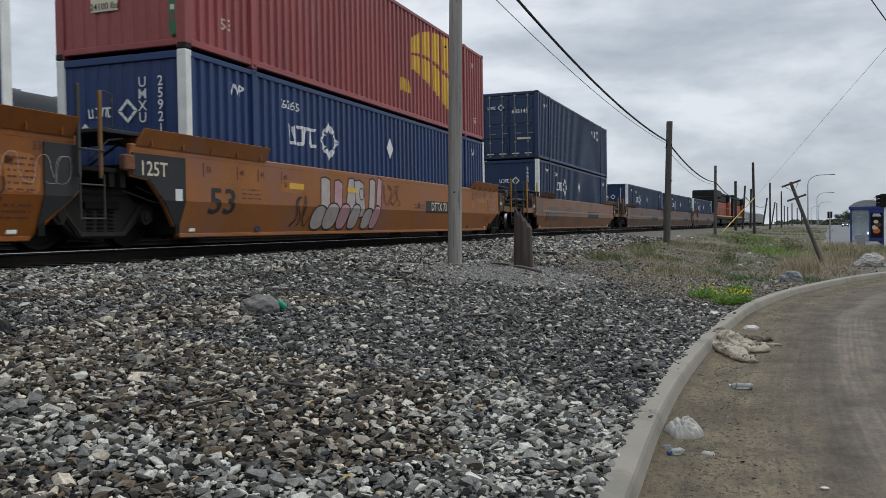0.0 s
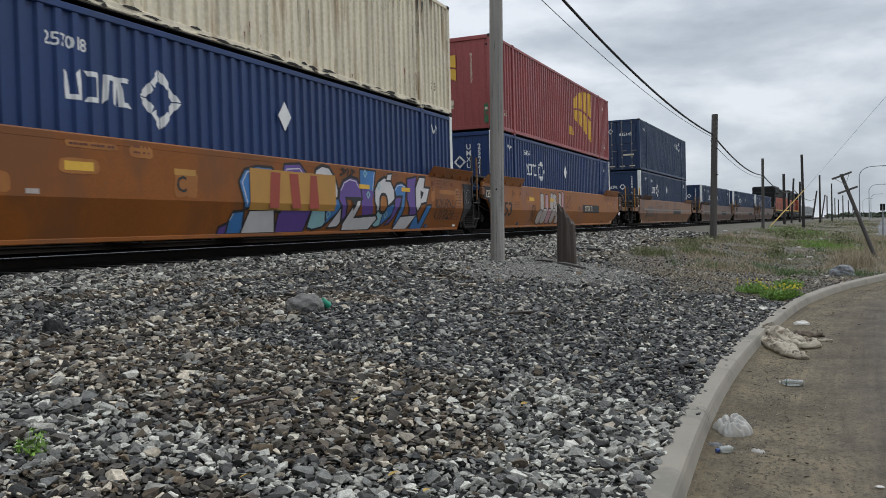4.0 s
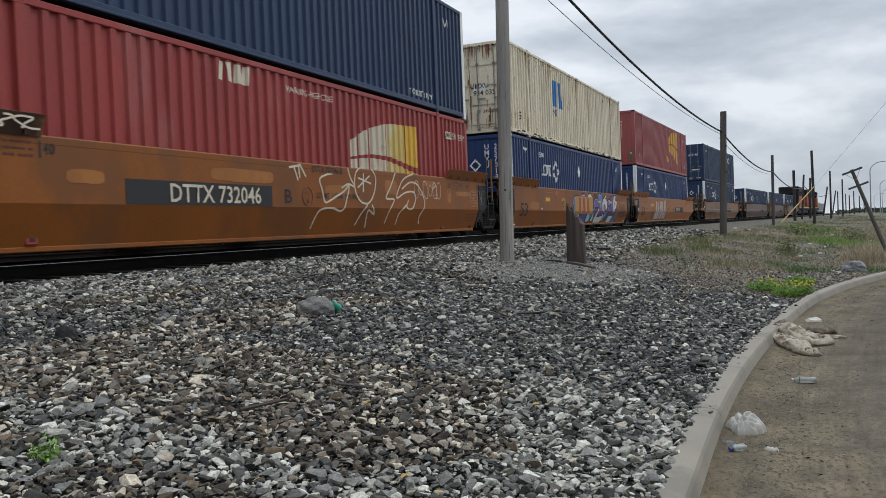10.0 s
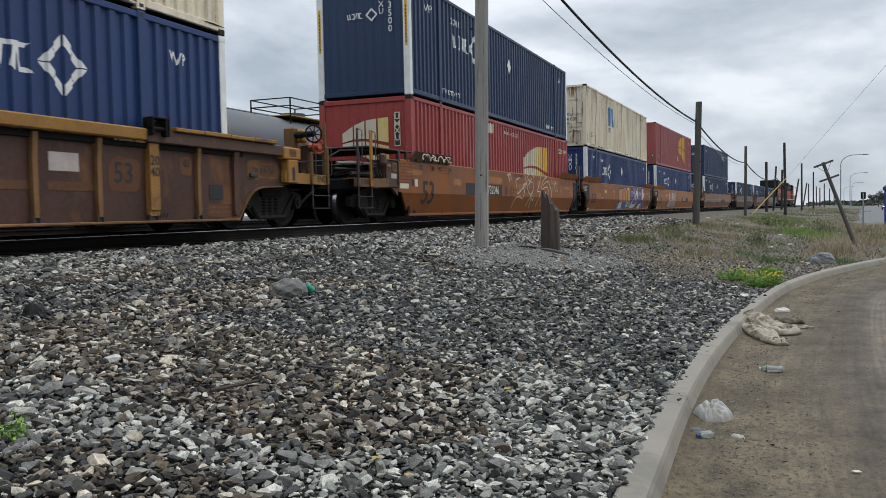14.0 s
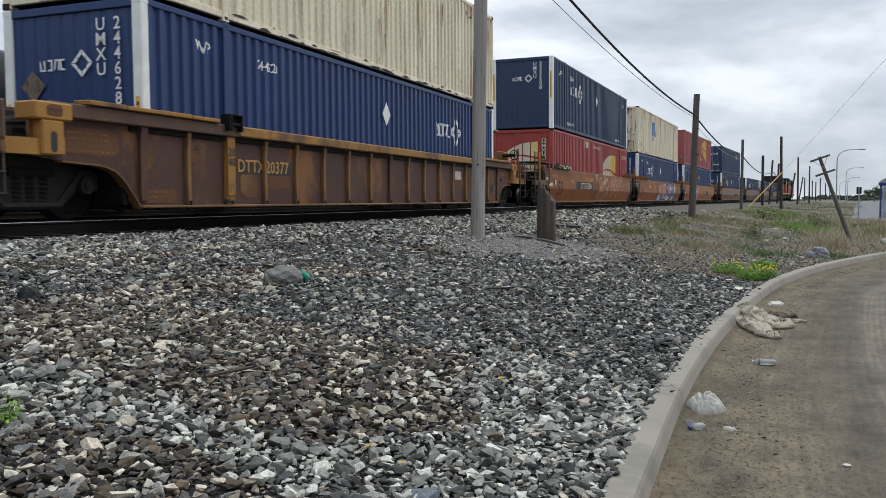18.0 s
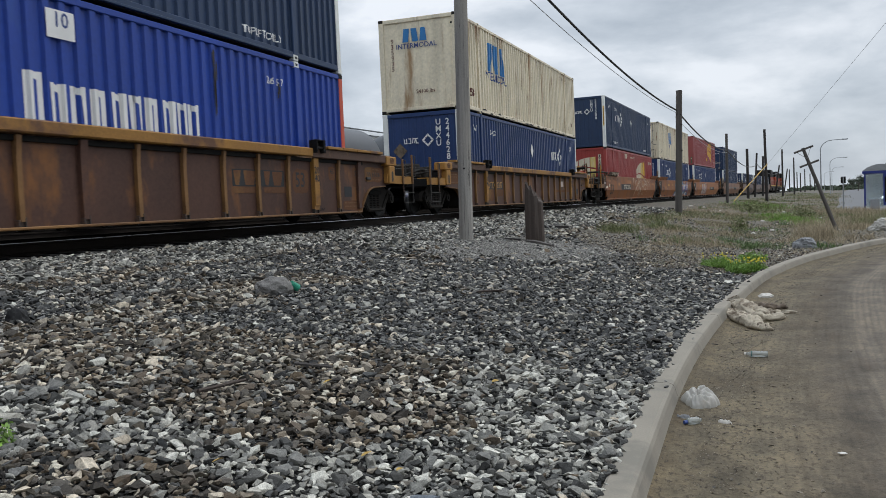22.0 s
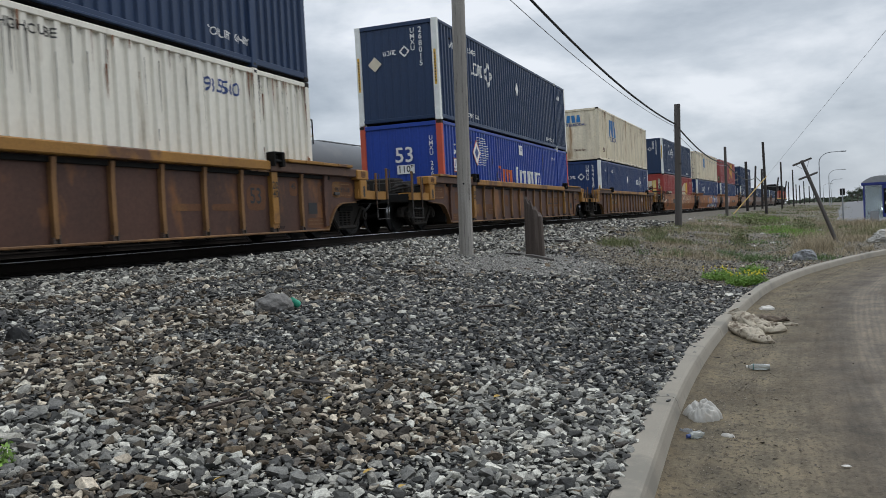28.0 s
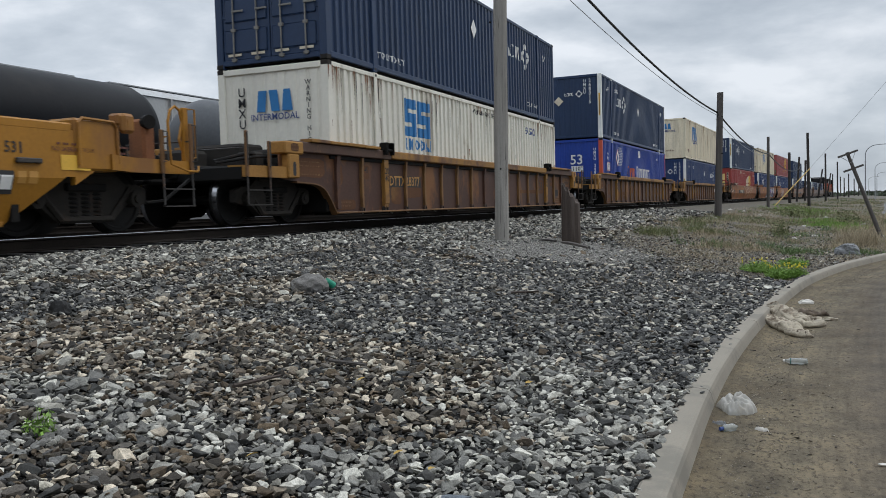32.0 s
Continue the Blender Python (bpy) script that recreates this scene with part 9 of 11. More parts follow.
def pole(x, y, h, r0, r1, mat, label, lean=(0, 0), group="line of old poles", name="utility_pole", extra=None):
    z = ground_at(x, y)
    c = thing(name, label, "pole", group, m=pose(x, y, z - 0.05))
    bm = bms()
    n, k = 14, 7
    rows = []
    for i in range(k):
        u = i / (k - 1)
        cx, cy = lean[0] * u * h, lean[1] * u * h
        r = r0 + (r1 - r0) * u
        rows.append([bm.verts.new((cx + r * (1 + 0.03 * math.sin(3 * j + i)) * math.cos(j * math.tau / n), cy + r * math.sin(j * math.tau / n), u * h)) for j in range(n)])
    for p, q in zip(rows[:-1], rows[1:]):
        for j in range(n):
            bm.faces.new((p[j], p[(j + 1) % n], q[(j + 1) % n], q[j]))
    bm.faces.new(rows[-1])
    part("shaft", bm, mat, c)
    if extra:
        extra(c)
    return c


def near_pole(c):
    bm = bms()
    for z, a in ((1.5, 0.4), (2.7, 2.2), (3.6, 0.9), (4.4, 5.6)):
        rod(bm, (0.135 * math.cos(a - 1.6), 0.135 * math.sin(a - 1.6), z), (0.16 * math.cos(a - 1.6), 0.16 * math.sin(a - 1.6), z), 0.02, 7)
    part("bolt", bm, "steel_black", c, "old bolt heads")
    # long drying cracks in the wood
    rnd = random.Random(61)
    bm = bms()
    for k in range(90):
        a, z, l, w = rnd.uniform(0, 6.28), rnd.uniform(0.1, 6.7), rnd.uniform(0.12, 0.8), rnd.uniform(0.0015, 0.005)
        u = z / 7.6
        r = 0.143 - 0.0195 * u + 0.002
        cx = 0.018 * z
        tip = cx + 0.018 * l
        p = [(cx + r * math.cos(a - w / r), r * math.sin(a - w / r), z), (cx + r * math.cos(a + w / r), r * math.sin(a + w / r), z + 0.05), (tip + r * math.cos(a + rnd.uniform(-0.04, 0.04)), r * math.sin(a), z + l)]
        bm.faces.new([bm.verts.new(q) for q in p])
    tagged(part("crack", bm, "timber_dark", c, "dark drying cracks"), kind="stuff")


def step_bolts(c):
    bm = bms()
    for z in (3.2, 4.5, 5.0):
        rod(bm, (0.0, -0.1, z), (0.3, -0.12, z), 0.025, 6)
    part("bolt", bm, "steel_black", c, "iron pegs")


pole(-5.12, 16.08, 7.6, 0.143, 0.125, "timber_grey", "weathered grey timber pole standing in fine gravel", lean=(0.018, 0.0), extra=near_pole)
POLES = [(3.48, 44.0, 6.2, 0.175, 0.15, 0.03, "timber_mid"), (0.43, 76, 6.0, 0.13, 0.11, 0.01, "timber_mid"), (-0.84, 107, 6.0, 0.17, 0.15, 0.0, "timber_dark"), (-1.25, 122, 6.0, 0.13, 0.12, 0.06, "timber_dark"),
         (-1.96, 98, 7.85, 0.16, 0.13, -0.012, "timber_dark"), (-1.73, 137, 6.1, 0.16, 0.15, 0.02, "timber_dark"), (-2.91, 150, 7.8, 0.16, 0.13, 0.0, "timber_dark"), (-2.47, 190, 6.0, 0.17, 0.15, 0.15, "timber_dark"),
         (-2.98, 228, 6.0, 0.16, 0.15, 0.15, "timber_dark"), (-3.58, 190, 7.8, 0.16, 0.13, 0.0, "timber_dark"), (-4.2, 300, 7.6, 0.2, 0.16, 0.0, "timber_dark"), (-3.31, 245, 6.2, 0.16, 0.14, 0.0, "timber_dark"), (-3.75, 330, 7.0, 0.2, 0.16, 0.0, "timber_dark"), (-4.5, 400, 7.5, 0.22, 0.2, 0.0, "timber_dark"), (-3.95, 290, 6.0, 0.2, 0.16, 0.0, "timber_dark"), (-4.75, 430, 7.5, 0.22, 0.2, 0.0, "timber_dark")]
TOPS = []
for az, d, h, r0, r1, ln, mat in POLES:
    x, y = -d * math.sin(radians(az)), d * math.cos(radians(az))
    pole(x, y, h, r0, r1, mat, {"timber_mid": "grey-brown weathered timber pole holding a heavy cable", "timber_grey": "slim grey timber pole holding a cable", "timber_dark": "dark old timber pole along the railway"}[mat], lean=(ln, 0), extra=step_bolts if d == 44.0 else None)
    TOPS.append((x + ln * h, y, ground_at(x, y) + h))


def strand(name, p, q, sag, r, mat, label):
    bm = bms()
    p, q = Vector(p), Vector(q)
    pts = []
    for i in range(25):
        u = i / 24
        v = p.lerp(q, u)
        v.z -= sag * 4 * u * (1 - u)
        pts.append(v)
    tube(bm, pts, r, 6)
    return solid(name, bm, mat, label, "cable", "cables along the poles")


P2 = Vector((-2.62, 44.0, 5.66))
P3 = Vector(TOPS[1]) + Vector((0, 0, -1.45))
P5 = Vector(TOPS[3]) + Vector((0, 0, -1.6))
NEAR = Vector((-5.45, 17.4, 7.95))
strand("cable", NEAR, P2, 0.53, 0.038, "cable", "heavy black cable slung between timber poles")
strand("cable", P2, P3, 0.5, 0.04, "cable", "heavy black cable slung between timber poles")
strand("cable", P3, P5, 0.8, 0.045, "cable", "heavy black cable slung between timber poles")
strand("cable", P5, Vector(TOPS[7]) + Vector((0, 0, -1.5)), 0.9, 0.05, "cable", "heavy black cable slung between timber poles")
strand("wire", NEAR + Vector((-0.05, 0, -0.65)), P2 + Vector((-0.06, 0, -0.1)), 0.40, 0.011, "wire_grey", "thin grey wire beside the cable")
strand("wire", P2 + Vector((-0.1, 0, -0.3)), P3 + Vector((0, 0, -0.2)), 0.5, 0.014, "wire_grey", "thin grey wire beside the cable")
strand("wire", (98 * math.sin(radians(1.94)), 98, 1.4 + 98 * math.tan(radians(1.61))), (40 * math.sin(radians(9.46)), 39.5, 1.4 + 40 * math.tan(radians(10.36))), 0.0, 0.009, "wire_grey", "thin wire climbing across the sky")
strand("wire", (4.75, 33.7, 10.1), (6.9, 34.0, 6.9), 0.12, 0.02, "cable", "black wire crossing the corner of the sky")
gx, gy = -85 * math.sin(radians(0.05)), 85.0
bm = bms()
rod(bm, (gx, gy, ground_at(gx, gy)), (-100 * math.sin(radians(-2.0)), 98, 1.4 + 100 * math.tan(radians(1.7))), 0.05, 7)
solid("guy_guard", bm, "guy_yellow", "yellow guard on a slanting pole stay", "pole stay")

# leaning pole with two crossarms
lx, ly = 2.95, 28.0
lz = ground_at(lx, ly)
c = thing("crossarm_pole", "leaning dark grey pole with two crossarms, out of use", "pole", m=pose(lx, ly, lz - 0.05, 0, -19.5, 0))
part("shaft", rod(bms(), (0, 0, 0), (0, 0, 2.80), 0.065, 10, 0.05), "timber_mid", c)
for z in (2.75, 2.28):
    part("crossarm", box(bms(), -0.29, 0.29, -0.05, 0.0, z - 0.03, z + 0.03, 0.006, m=pose(0, 0, 0, 0, 0, 0)), "timber_mid", c)
part("brace", tube(bms(), [(-0.2, -0.03, 2.72), (0, -0.05, 2.45), (0.2, -0.03, 2.72)], 0.008), "galvanised", c)

# timber stump
sx_, sy_ = -3.96, 17.18
c = thing("timber_post", "split brown timber stump with a slanting top", "post", m=pose(sx_, sy_, ground_at(sx_, sy_) - 0.06, 0, 0, 12) @ Matrix.Scale(1.085, 4))
bm = bms()
rows, n = [], 36
for k, z in enumerate((0.0, 0.12, 0.3, 0.5, 0.7, 0.82)):
    row = []
    for j in range(n):
        a = j * math.tau / n
        ca, sa = math.cos(a), math.sin(a)
        r = 0.175 / (abs(ca) ** 5 + abs(sa) ** 5) ** 0.2 * (1.06 - 0.09 * z)
        r *= 1 + 0.07 * noise.noise((4 * ca, 4 * sa, 0.6 * z)) - 0.10 * max(0.0, noise.noise((9 * ca, 9 * sa, 0.5 * z + 3)))
        row.append(bm.verts.new((r * ca, r * sa, z)))
    rows.append(row)
top = []
for j, v in enumerate(rows[-1]):
    # the top slants down to one side and ends in splinters
    h = 1.0 - 1.25 * v.co.x + 0.25 * v.co.y + 0.05 * noise.noise((j * 1.7, 2.0, 0)) + 0.03 * (j % 3)
    top.append(bm.verts.new((v.co.x * 0.95, v.co.y * 0.95, min(max(h, 0.84), 1.24))))
rows.append(top)
for p, q in zip(rows[:-1], rows[1:]):
    for j in range(n):
        bm.faces.new((p[j], p[(j + 1) % n], q[(j + 1) % n], q[j]))
heart = bm.verts.new((0, 0, 0.93))
for j in range(n):
    bm.faces.new((top[j], top[(j + 1) % n], heart))
part("trunk", bm, "timber_brown", c)
for (x, y, z, l, a, tip, mat, lab) in ((-4.37, 16.78, 0.03, 0.42, -8, 0.0, "timber_dark", "dark offcut of timber lying by the stump"), (-3.68, 16.31, 0.05, 1.1, -50, 3.0, "timber_mid", "split grey-brown board lying against the stump"), (-4.6, 22.4, 0.05, 0.8, -15, 0.0, "timber_dark", "dark splintered offcut lying on the gravel")):
    bm = bms()
    k = 9
    ends = []
    for i in range(k):
        u = i / (k - 1)
        w, h = 0.05 * (1 - 0.35 * u) * (1 + 0.25 * noise.noise((u * 5, l, 1))), 0.032 * (1 + 0.3 * noise.noise((u * 6, l, 7)))
        ends.append([bm.verts.new(((u - 0.5) * l, sy * w, sz * h + 0.012 * math.sin(u * 4))) for sy, sz in ((-1, -1), (1, -1), (0.9, 0.9), (0.1, 1.15), (-0.85, 0.8))])
    for p, q in zip(ends[:-1], ends[1:]):
        for n in range(5):
            bm.faces.new((p[n], p[(n + 1) % 5], q[(n + 1) % 5], q[n]))
    bm.faces.new(ends[0])
    bm.faces.new(ends[-1])
    bmesh.ops.recalc_face_normals(bm, faces=bm.faces)
    solid("timber_offcut", bm, mat, lab, "timber", "offcuts by the stump", m=pose(x, y, ground_at(x, y) + z, 0, tip, a))

# ---- street furniture beyond the verge ----
def street_lamp(az, d):
    x, y = -d * math.sin(radians(az)), d * math.cos(radians(az))
    c = thing("street_lamp", "tall grey street lamp with a curved arm", "street lamp", "lamps along the main road", m=pose(x, y, 0.0))
    part("pole", rod(bms(), (0, 0, 0), (0, 0, 7.1), 0.11, 10, 0.07), "galvanised", c)
    pts = [(1.7 - 1.7 * math.cos(a), 0, 7.1 + 1.4 * math.sin(a)) for a in np.linspace(0, math.pi / 2, 8)] + [(3.2, 0, 8.53)]
    part("arm", tube(bms(), pts, 0.06, 6), "galvanised", c)
    part("lamp_head", box(bms(), 2.9, 3.7, -0.15, 0.15, 8.43, 8.6, 0.04), "galvanised", c)


for az, d in ((-5.12, 136), (-5.64, 217), (-5.74, 314), (-5.3, 390)):
    street_lamp(az, d)

c = thing("sign_post", "slim post with a dark sign", "road sign", m=pose(6.75, 60.5, 0.0))
part("post", rod(bms(), (0, 0, 0), (0, 0, 2.1), 0.045, 8), "galvanised", c)
part("sign", box(bms(), -0.15, 0.15, -0.03, 0.0, 1.7, 2.14, 0.01), "steel_black", c)

# bus shelter
SH = thing("bus_shelter", "blue bus shelter with glass walls and a poster end", "bus shelter", m=pose(7.15, 54.0, 0.05, 0, 0, -8))
for x in (0.0, 1.68):
    for y in (0.0, 2.6):
        part("post", box(bms(), x - 0.04, x + 0.04, y - 0.04, y + 0.04, 0, 2.2), "shelter_blue", SH)
part("roof_beam", box(bms(), -0.12, 1.8, -0.12, 2.72, 2.1, 2.26, 0.02), "shelter_blue", SH)
bm = bms()
vv = []
for y in (-0.12, 2.72):
    vv.append([bm.verts.new((x, y, 2.26 + 0.38 * math.sin((x + 0.12) / 1.92 * math.pi) ** 0.7 if 0 < (x + 0.12) / 1.92 < 1 else 2.26)) for x in np.linspace(-0.12, 1.8, 9)])
for i in range(8):
    bm.faces.new((vv[0][i], vv[0][i + 1], vv[1][i + 1], vv[1][i]))
bm.faces.new(vv[0][::-1]), bm.faces.new(vv[1])
part("roof", bm, "galvanised", SH, "grey arched roof")
part("pane", box(bms(), 0.05, 0.95, -0.01, 0.0, 0.15, 2.1), "glass", SH, "clear glass pane")
part("pane", box(bms(), -0.01, 0.0, 0.05, 2.55, 0.15, 2.1), "glass", SH, "clear glass pane")
part("pane", box(bms(), 0.05, 1.63, 2.6, 2.61, 0.15, 2.1), "glass", SH, "clear glass pane")
cs = part("poster_case", box(bms(), 0.95, 1.72, -0.10, 0.08, 0.25, 2.1, 0.02), "shelter_blue", SH, "blue poster case")
part("poster", box(bms(), 1.02, 1.65, -0.108, -0.10, 0.45, 1.9), "steel_black", cs, "dark poster")
bm = bms()
for z, w in ((1.78, 0.36), (1.68, 0.44)):
    flat(bm, [(1.33 - w / 2, z), (1.33 + w / 2, z), (1.33 + w / 2, z + 0.06), (1.33 - w / 2, z + 0.06)], on_rear(0, -0.111, 0, 1))
part("print_bars", bm, "ink_white", cs)
for k, (x, z, r, mt) in enumerate(((1.33, 0.85, 0.2, "ink_orange"), (1.25, 1.05, 0.16, "ink_pale"), (1.42, 1.2, 0.17, "ink_brown"), (1.3, 1.38, 0.13, "ink_pale"))):
    part("picture_shape", flat(bms(), [(x + r * math.cos(a), z + 0.8 * r * math.sin(a)) for a in np.linspace(0, math.tau, 13)[:-1]], on_rear(0, -0.111 - 0.001 * k, 0, 1)), mt, cs)
part("bench", box(bms(), 0.2, 0.55, 0.4, 2.2, 0.42, 0.48), "steel_black", SH)
part("bin_frame", box(bms(), 0.28, 0.75, -0.35, -0.05, 0.05, 0.62), "galvanised", SH, "grey metal basket")

# traffic signal beside the shelter
c = thing("traffic_signal", "white post with a black signal head and small signs", "traffic signal", m=pose(8.75, 52.4, 0.03))
part("post", rod(bms(), (0, 0, 0), (0, 0, 2.2), 0.13, 12), "post_white", c, "white painted post")
hd = part("signal_head", box(bms(), -0.32, 0.28, -0.2, 0.2, 2.2, 2.95, 0.04), "steel_black", c, "black signal head with visors")
for k in range(3):
    part("visor", rod(bms(), (-0.34, -0.0, 2.36 + 0.22 * k), (-0.52, 0.0, 2.34 + 0.22 * k), 0.10, 10), "steel_black", hd)
part("sign", box(bms(), 0.14, 0.55, -0.03, 0.0, 1.6, 1.95), "ink_red", c, "small red sign")
part("sign", box(bms(), 0.14, 0.55, -0.03, 0.0, 1.2, 1.52), "shelter_blue", c, "small blue sign")


# ---- vehicles on the main road ----
def car_body(mat, label, van=False):
    c = thing("car", label, "car", "traffic on the main road")
    bm = bms()
    h = 1.75 if van else 1.42
    out = [(-2.2, 0.35), (2.25, 0.35), (2.3, 0.75), (1.35, 0.95), (0.55, h), (-1.7, h), (-2.15, 0.98), (-2.25, 0.6)]
    slab(bm, out, -0.88, 0.88)
    bmesh.ops.bevel(bm, geom=bm.edges[:], offset=0.06, segments=2, affect="EDGES")
    part("body", bm, mat, c)
    bm = bms()
    slab(bm, [(1.15, 0.98), (0.55, h - 0.08), (-1.55, h - 0.08), (-1.9, 1.0)], -0.885, 0.885)
    part("window_band", bm, "dark_glass", c, "dark side windows")
    part("windscreen", box(bms(), -0.75, 0.75, 0.80, 0.86, 1.02, h - 0.1, m=Matrix.Translation((0, 0.14, 0)) @ Matrix.Rotation(0, 4, "X")), "dark_glass", c)
    for sx in (-1, 1):
        for y in (-1.35, 1.4):
            w = part("wheel", rod(bms(), (sx * 0.72, y, 0.33), (sx * 0.92, y, 0.33), 0.33, 16), "rubber", c)
            part("rim", rod(bms(), (sx * 0.915, y, 0.33), (sx * 0.925, y, 0.33), 0.2, 12), "galvanised", w)
        part("headlight", box(bms(), sx * 0.62 - 0.16, sx * 0.62 + 0.16, 2.24, 2.31, 0.62, 0.76, 0.02), "glow", c, "lit headlight")
        part("tail_light", box(bms(), sx * 0.7 - 0.12, sx * 0.7 + 0.12, -2.27, -2.2, 0.75, 0.92, 0.02), "ink_red", c)
    return c


def road_at(d, off):
    """A place on the main road, d metres up it."""
    return (7.5 + (d - 60) * 0.112 + off, d)


CARS = []
for mat, label, van, d0, v, off, turn in (("vehicle_dark", "dark car coming towards the camera with lit headlights", False, 290, -7.0, 3.5, 180), ("vehicle_white", "white car coming down the main road", False, 340, -7.5, 4.2, 180),
                                          ("vehicle_dark", "dark car driving away", False, 120, 4.0, 7.8, 0), ("vehicle_white", "pale van on the far lanes", True, 240, -4.5, 6.5, 180)):
    c = car_body(mat, label, van)
    CARS.append((c, d0, v, off, turn))
van = car_body("vehicle_green", "green van waiting beside the shelter", True)
van.matrix_basis = pose(11.0, 57.5, 0.03, 0, 0, 96)


# ---- trees and far skyline ----
def tree(x, y, h, seed):
    rnd = random.Random(seed)
    c = thing("tree", "distant bare-topped tree with thin dark foliage", "tree", "trees on the skyline", m=pose(x, y, 0))
    bm = bms()
    rod(bm, (0, 0, 0), (0.1, 0, h * 0.45), h * 0.035, 8, h * 0.02)
    tips = []
    for k in range(9):
        a, l = rnd.uniform(0, 6.28), rnd.uniform(0.25, 0.42) * h
        p = Vector((0.1, 0, h * rnd.uniform(0.3, 0.45)))
        q = p + Vector((math.cos(a) * l * 0.7, math.sin(a) * l * 0.7, l * 0.9))
        rod(bm, p, q, h * 0.012, 5, h * 0.004)
        for j in range(4):
            b = p.lerp(q, rnd.uniform(0.4, 1))
            e = b + Vector((rnd.uniform(-1, 1), rnd.uniform(-1, 1), rnd.uniform(0, 1))) * h * 0.14
            rod(bm, b, e, h * 0.005, 4, h * 0.002)
            tips.append(e)
        tips.append(q)
    part("trunk", bm, "bark", c)
    verts, faces = [], []
    for t in tips:
        for _ in range(26):
            p = t + Vector((rnd.gauss(0, 1), rnd.gauss(0, 1), rnd.gauss(0, 0.8))) * h * 0.055
            s = h * rnd.uniform(0.012, 0.028)
            d, e = Vector((rnd.gauss(0, 1), rnd.gauss(0, 1), rnd.gauss(0, 1))).normalized() * s, Vector((rnd.gauss(0, 1), rnd.gauss(0, 1), rnd.gauss(0, 1))).normalized() * s
            b = len(verts)
            verts += [tuple(p - d), tuple(p + e), tuple(p + d), tuple(p - e)]
            faces.append((b, b + 1, b + 2, b + 3))
    me = bpy.data.meshes.new("crown")
    me.from_pydata(verts, [], faces)
    me.materials.append(M["far_leaf"])
    part("crown", me, "far_leaf", c)
    return c


for i, (az, d, h) in enumerate(((-8.6, 190, 6.5), (-9.3, 180, 6.2), (-8.0, 230, 6.0), (-10.2, 175, 7), (-7.55, 300, 6.0), (-7.2, 380, 6.5), (-6.9, 480, 7), (-11, 190, 7))):
    tree(-d * math.sin(radians(az)), d * math.cos(radians(az)), h, 300 + i)
rnd_ = random.Random(77)
verts, faces = [], []
for i in range(5200):
    az = rnd_.uniform(-14, -3.2)
    d = rnd_.uniform(560, 900)
    top = 3.2 + 3.0 * noise.noise((az * 1.7, 0, 2)) + 2.5 * ease(-az, 6.5, 8.5)
    z = rnd_.uniform(0.0, max(1.0, top))
    p = Vector((-d * math.sin(radians(az)), d * math.cos(radians(az)), z))
    s = rnd_.uniform(0.5, 1.3)
    d1, d2 = Vector((rnd_.gauss(0, 1), rnd_.gauss(0, 1), rnd_.gauss(0, 1))).normalized() * s, Vector((rnd_.gauss(0, 1), rnd_.gauss(0, 1), rnd_.gauss(0, 1))).normalized() * s
    b = len(verts)
    verts += [tuple(p - d1), tuple(p + d2), tuple(p + d1), tuple(p - d2)]
    faces.append((b, b + 1, b + 2, b + 3))
me = bpy.data.meshes.new("far_trees")
me.from_pydata(verts, [], faces)
me.materials.append(M["far_leaf"])
tagged(new("far_trees", me), "low dark line of far trees", "trees", kind="stuff")


# ---- grass and weeds ----
def blades(name, spots, mat, label, category, seed, lean=0.5):
    """spots: (x, y, blades, spread, height, width)"""
    rnd = random.Random(seed)
    verts, faces = [], []
    for x, y, n, spread, h, w in spots:
        for _ in range(n):
            px, py = x + rnd.gauss(0, spread), y + rnd.gauss(0, spread)
            if kerb_side(px, py) < 0.05 and py < 40:
                continue
            z = earth(px, py) - 0.02
            a, l = rnd.uniform(0, 6.28), rnd.uniform(0.2, 1.0) * lean
            hh = h * rnd.uniform(0.5, 1.2)
            dx, dy = math.cos(a) * l * hh, math.sin(a) * l * hh
            b2 = rnd.uniform(0, 6.28)
            wx, wy = math.cos(b2) * w / 2, math.sin(b2) * w / 2
            b = len(verts)
            verts += [(px - wx, py - wy, z), (px + wx, py + wy, z), (px + dx * 0.45 + wx * 0.7, py + dy * 0.45 + wy * 0.7, z + hh * 0.6), (px + dx * 0.45 - wx * 0.7, py + dy * 0.45 - wy * 0.7, z + hh * 0.6), (px + dx, py + dy, z + hh)]
            faces += [(b, b + 1, b + 2, b + 3), (b + 3, b + 2, b + 4)]
    me = bpy.data.meshes.new(name)
    me.from_pydata(verts, [], faces)
    me.materials.append(M[mat])
    return tagged(new(name, me), label, category, kind="stuff")


def verge_spots(n, seed, y0, y1, test, blades_n, spread, h, w):
    rnd = random.Random(seed)
    out = []
    while len(out) < n:
        y = y0 + (y1 - y0) * rnd.random() ** 1.6
        az = radians(rnd.uniform(-10.5, 13))
        x = -y * math.tan(az)
        u = lateral(x, y)
        if u < 5.2 or kerb_side(x, y) < 0.1 and y < 45 or (u > 14 and y > 50):
            continue
        edge = 16.0 - 1.9 * min(x + 1.5, 0.0) - 0.5 * (x + 1.5)
        if y < edge + 1.2 * noise.noise((x, y, 5)) or not test(x, y):
            continue
        k = 1 + 0.025 * max(y - 18, 0)
        out.append((x, y, blades_n, spread * k, h * (1 + 0.006 * max(y - 18, 0)), w * k))
    return out


patch = lambda x, y, s, o: noise.noise((x * s + o, y * s * 0.6, o * 1.7))


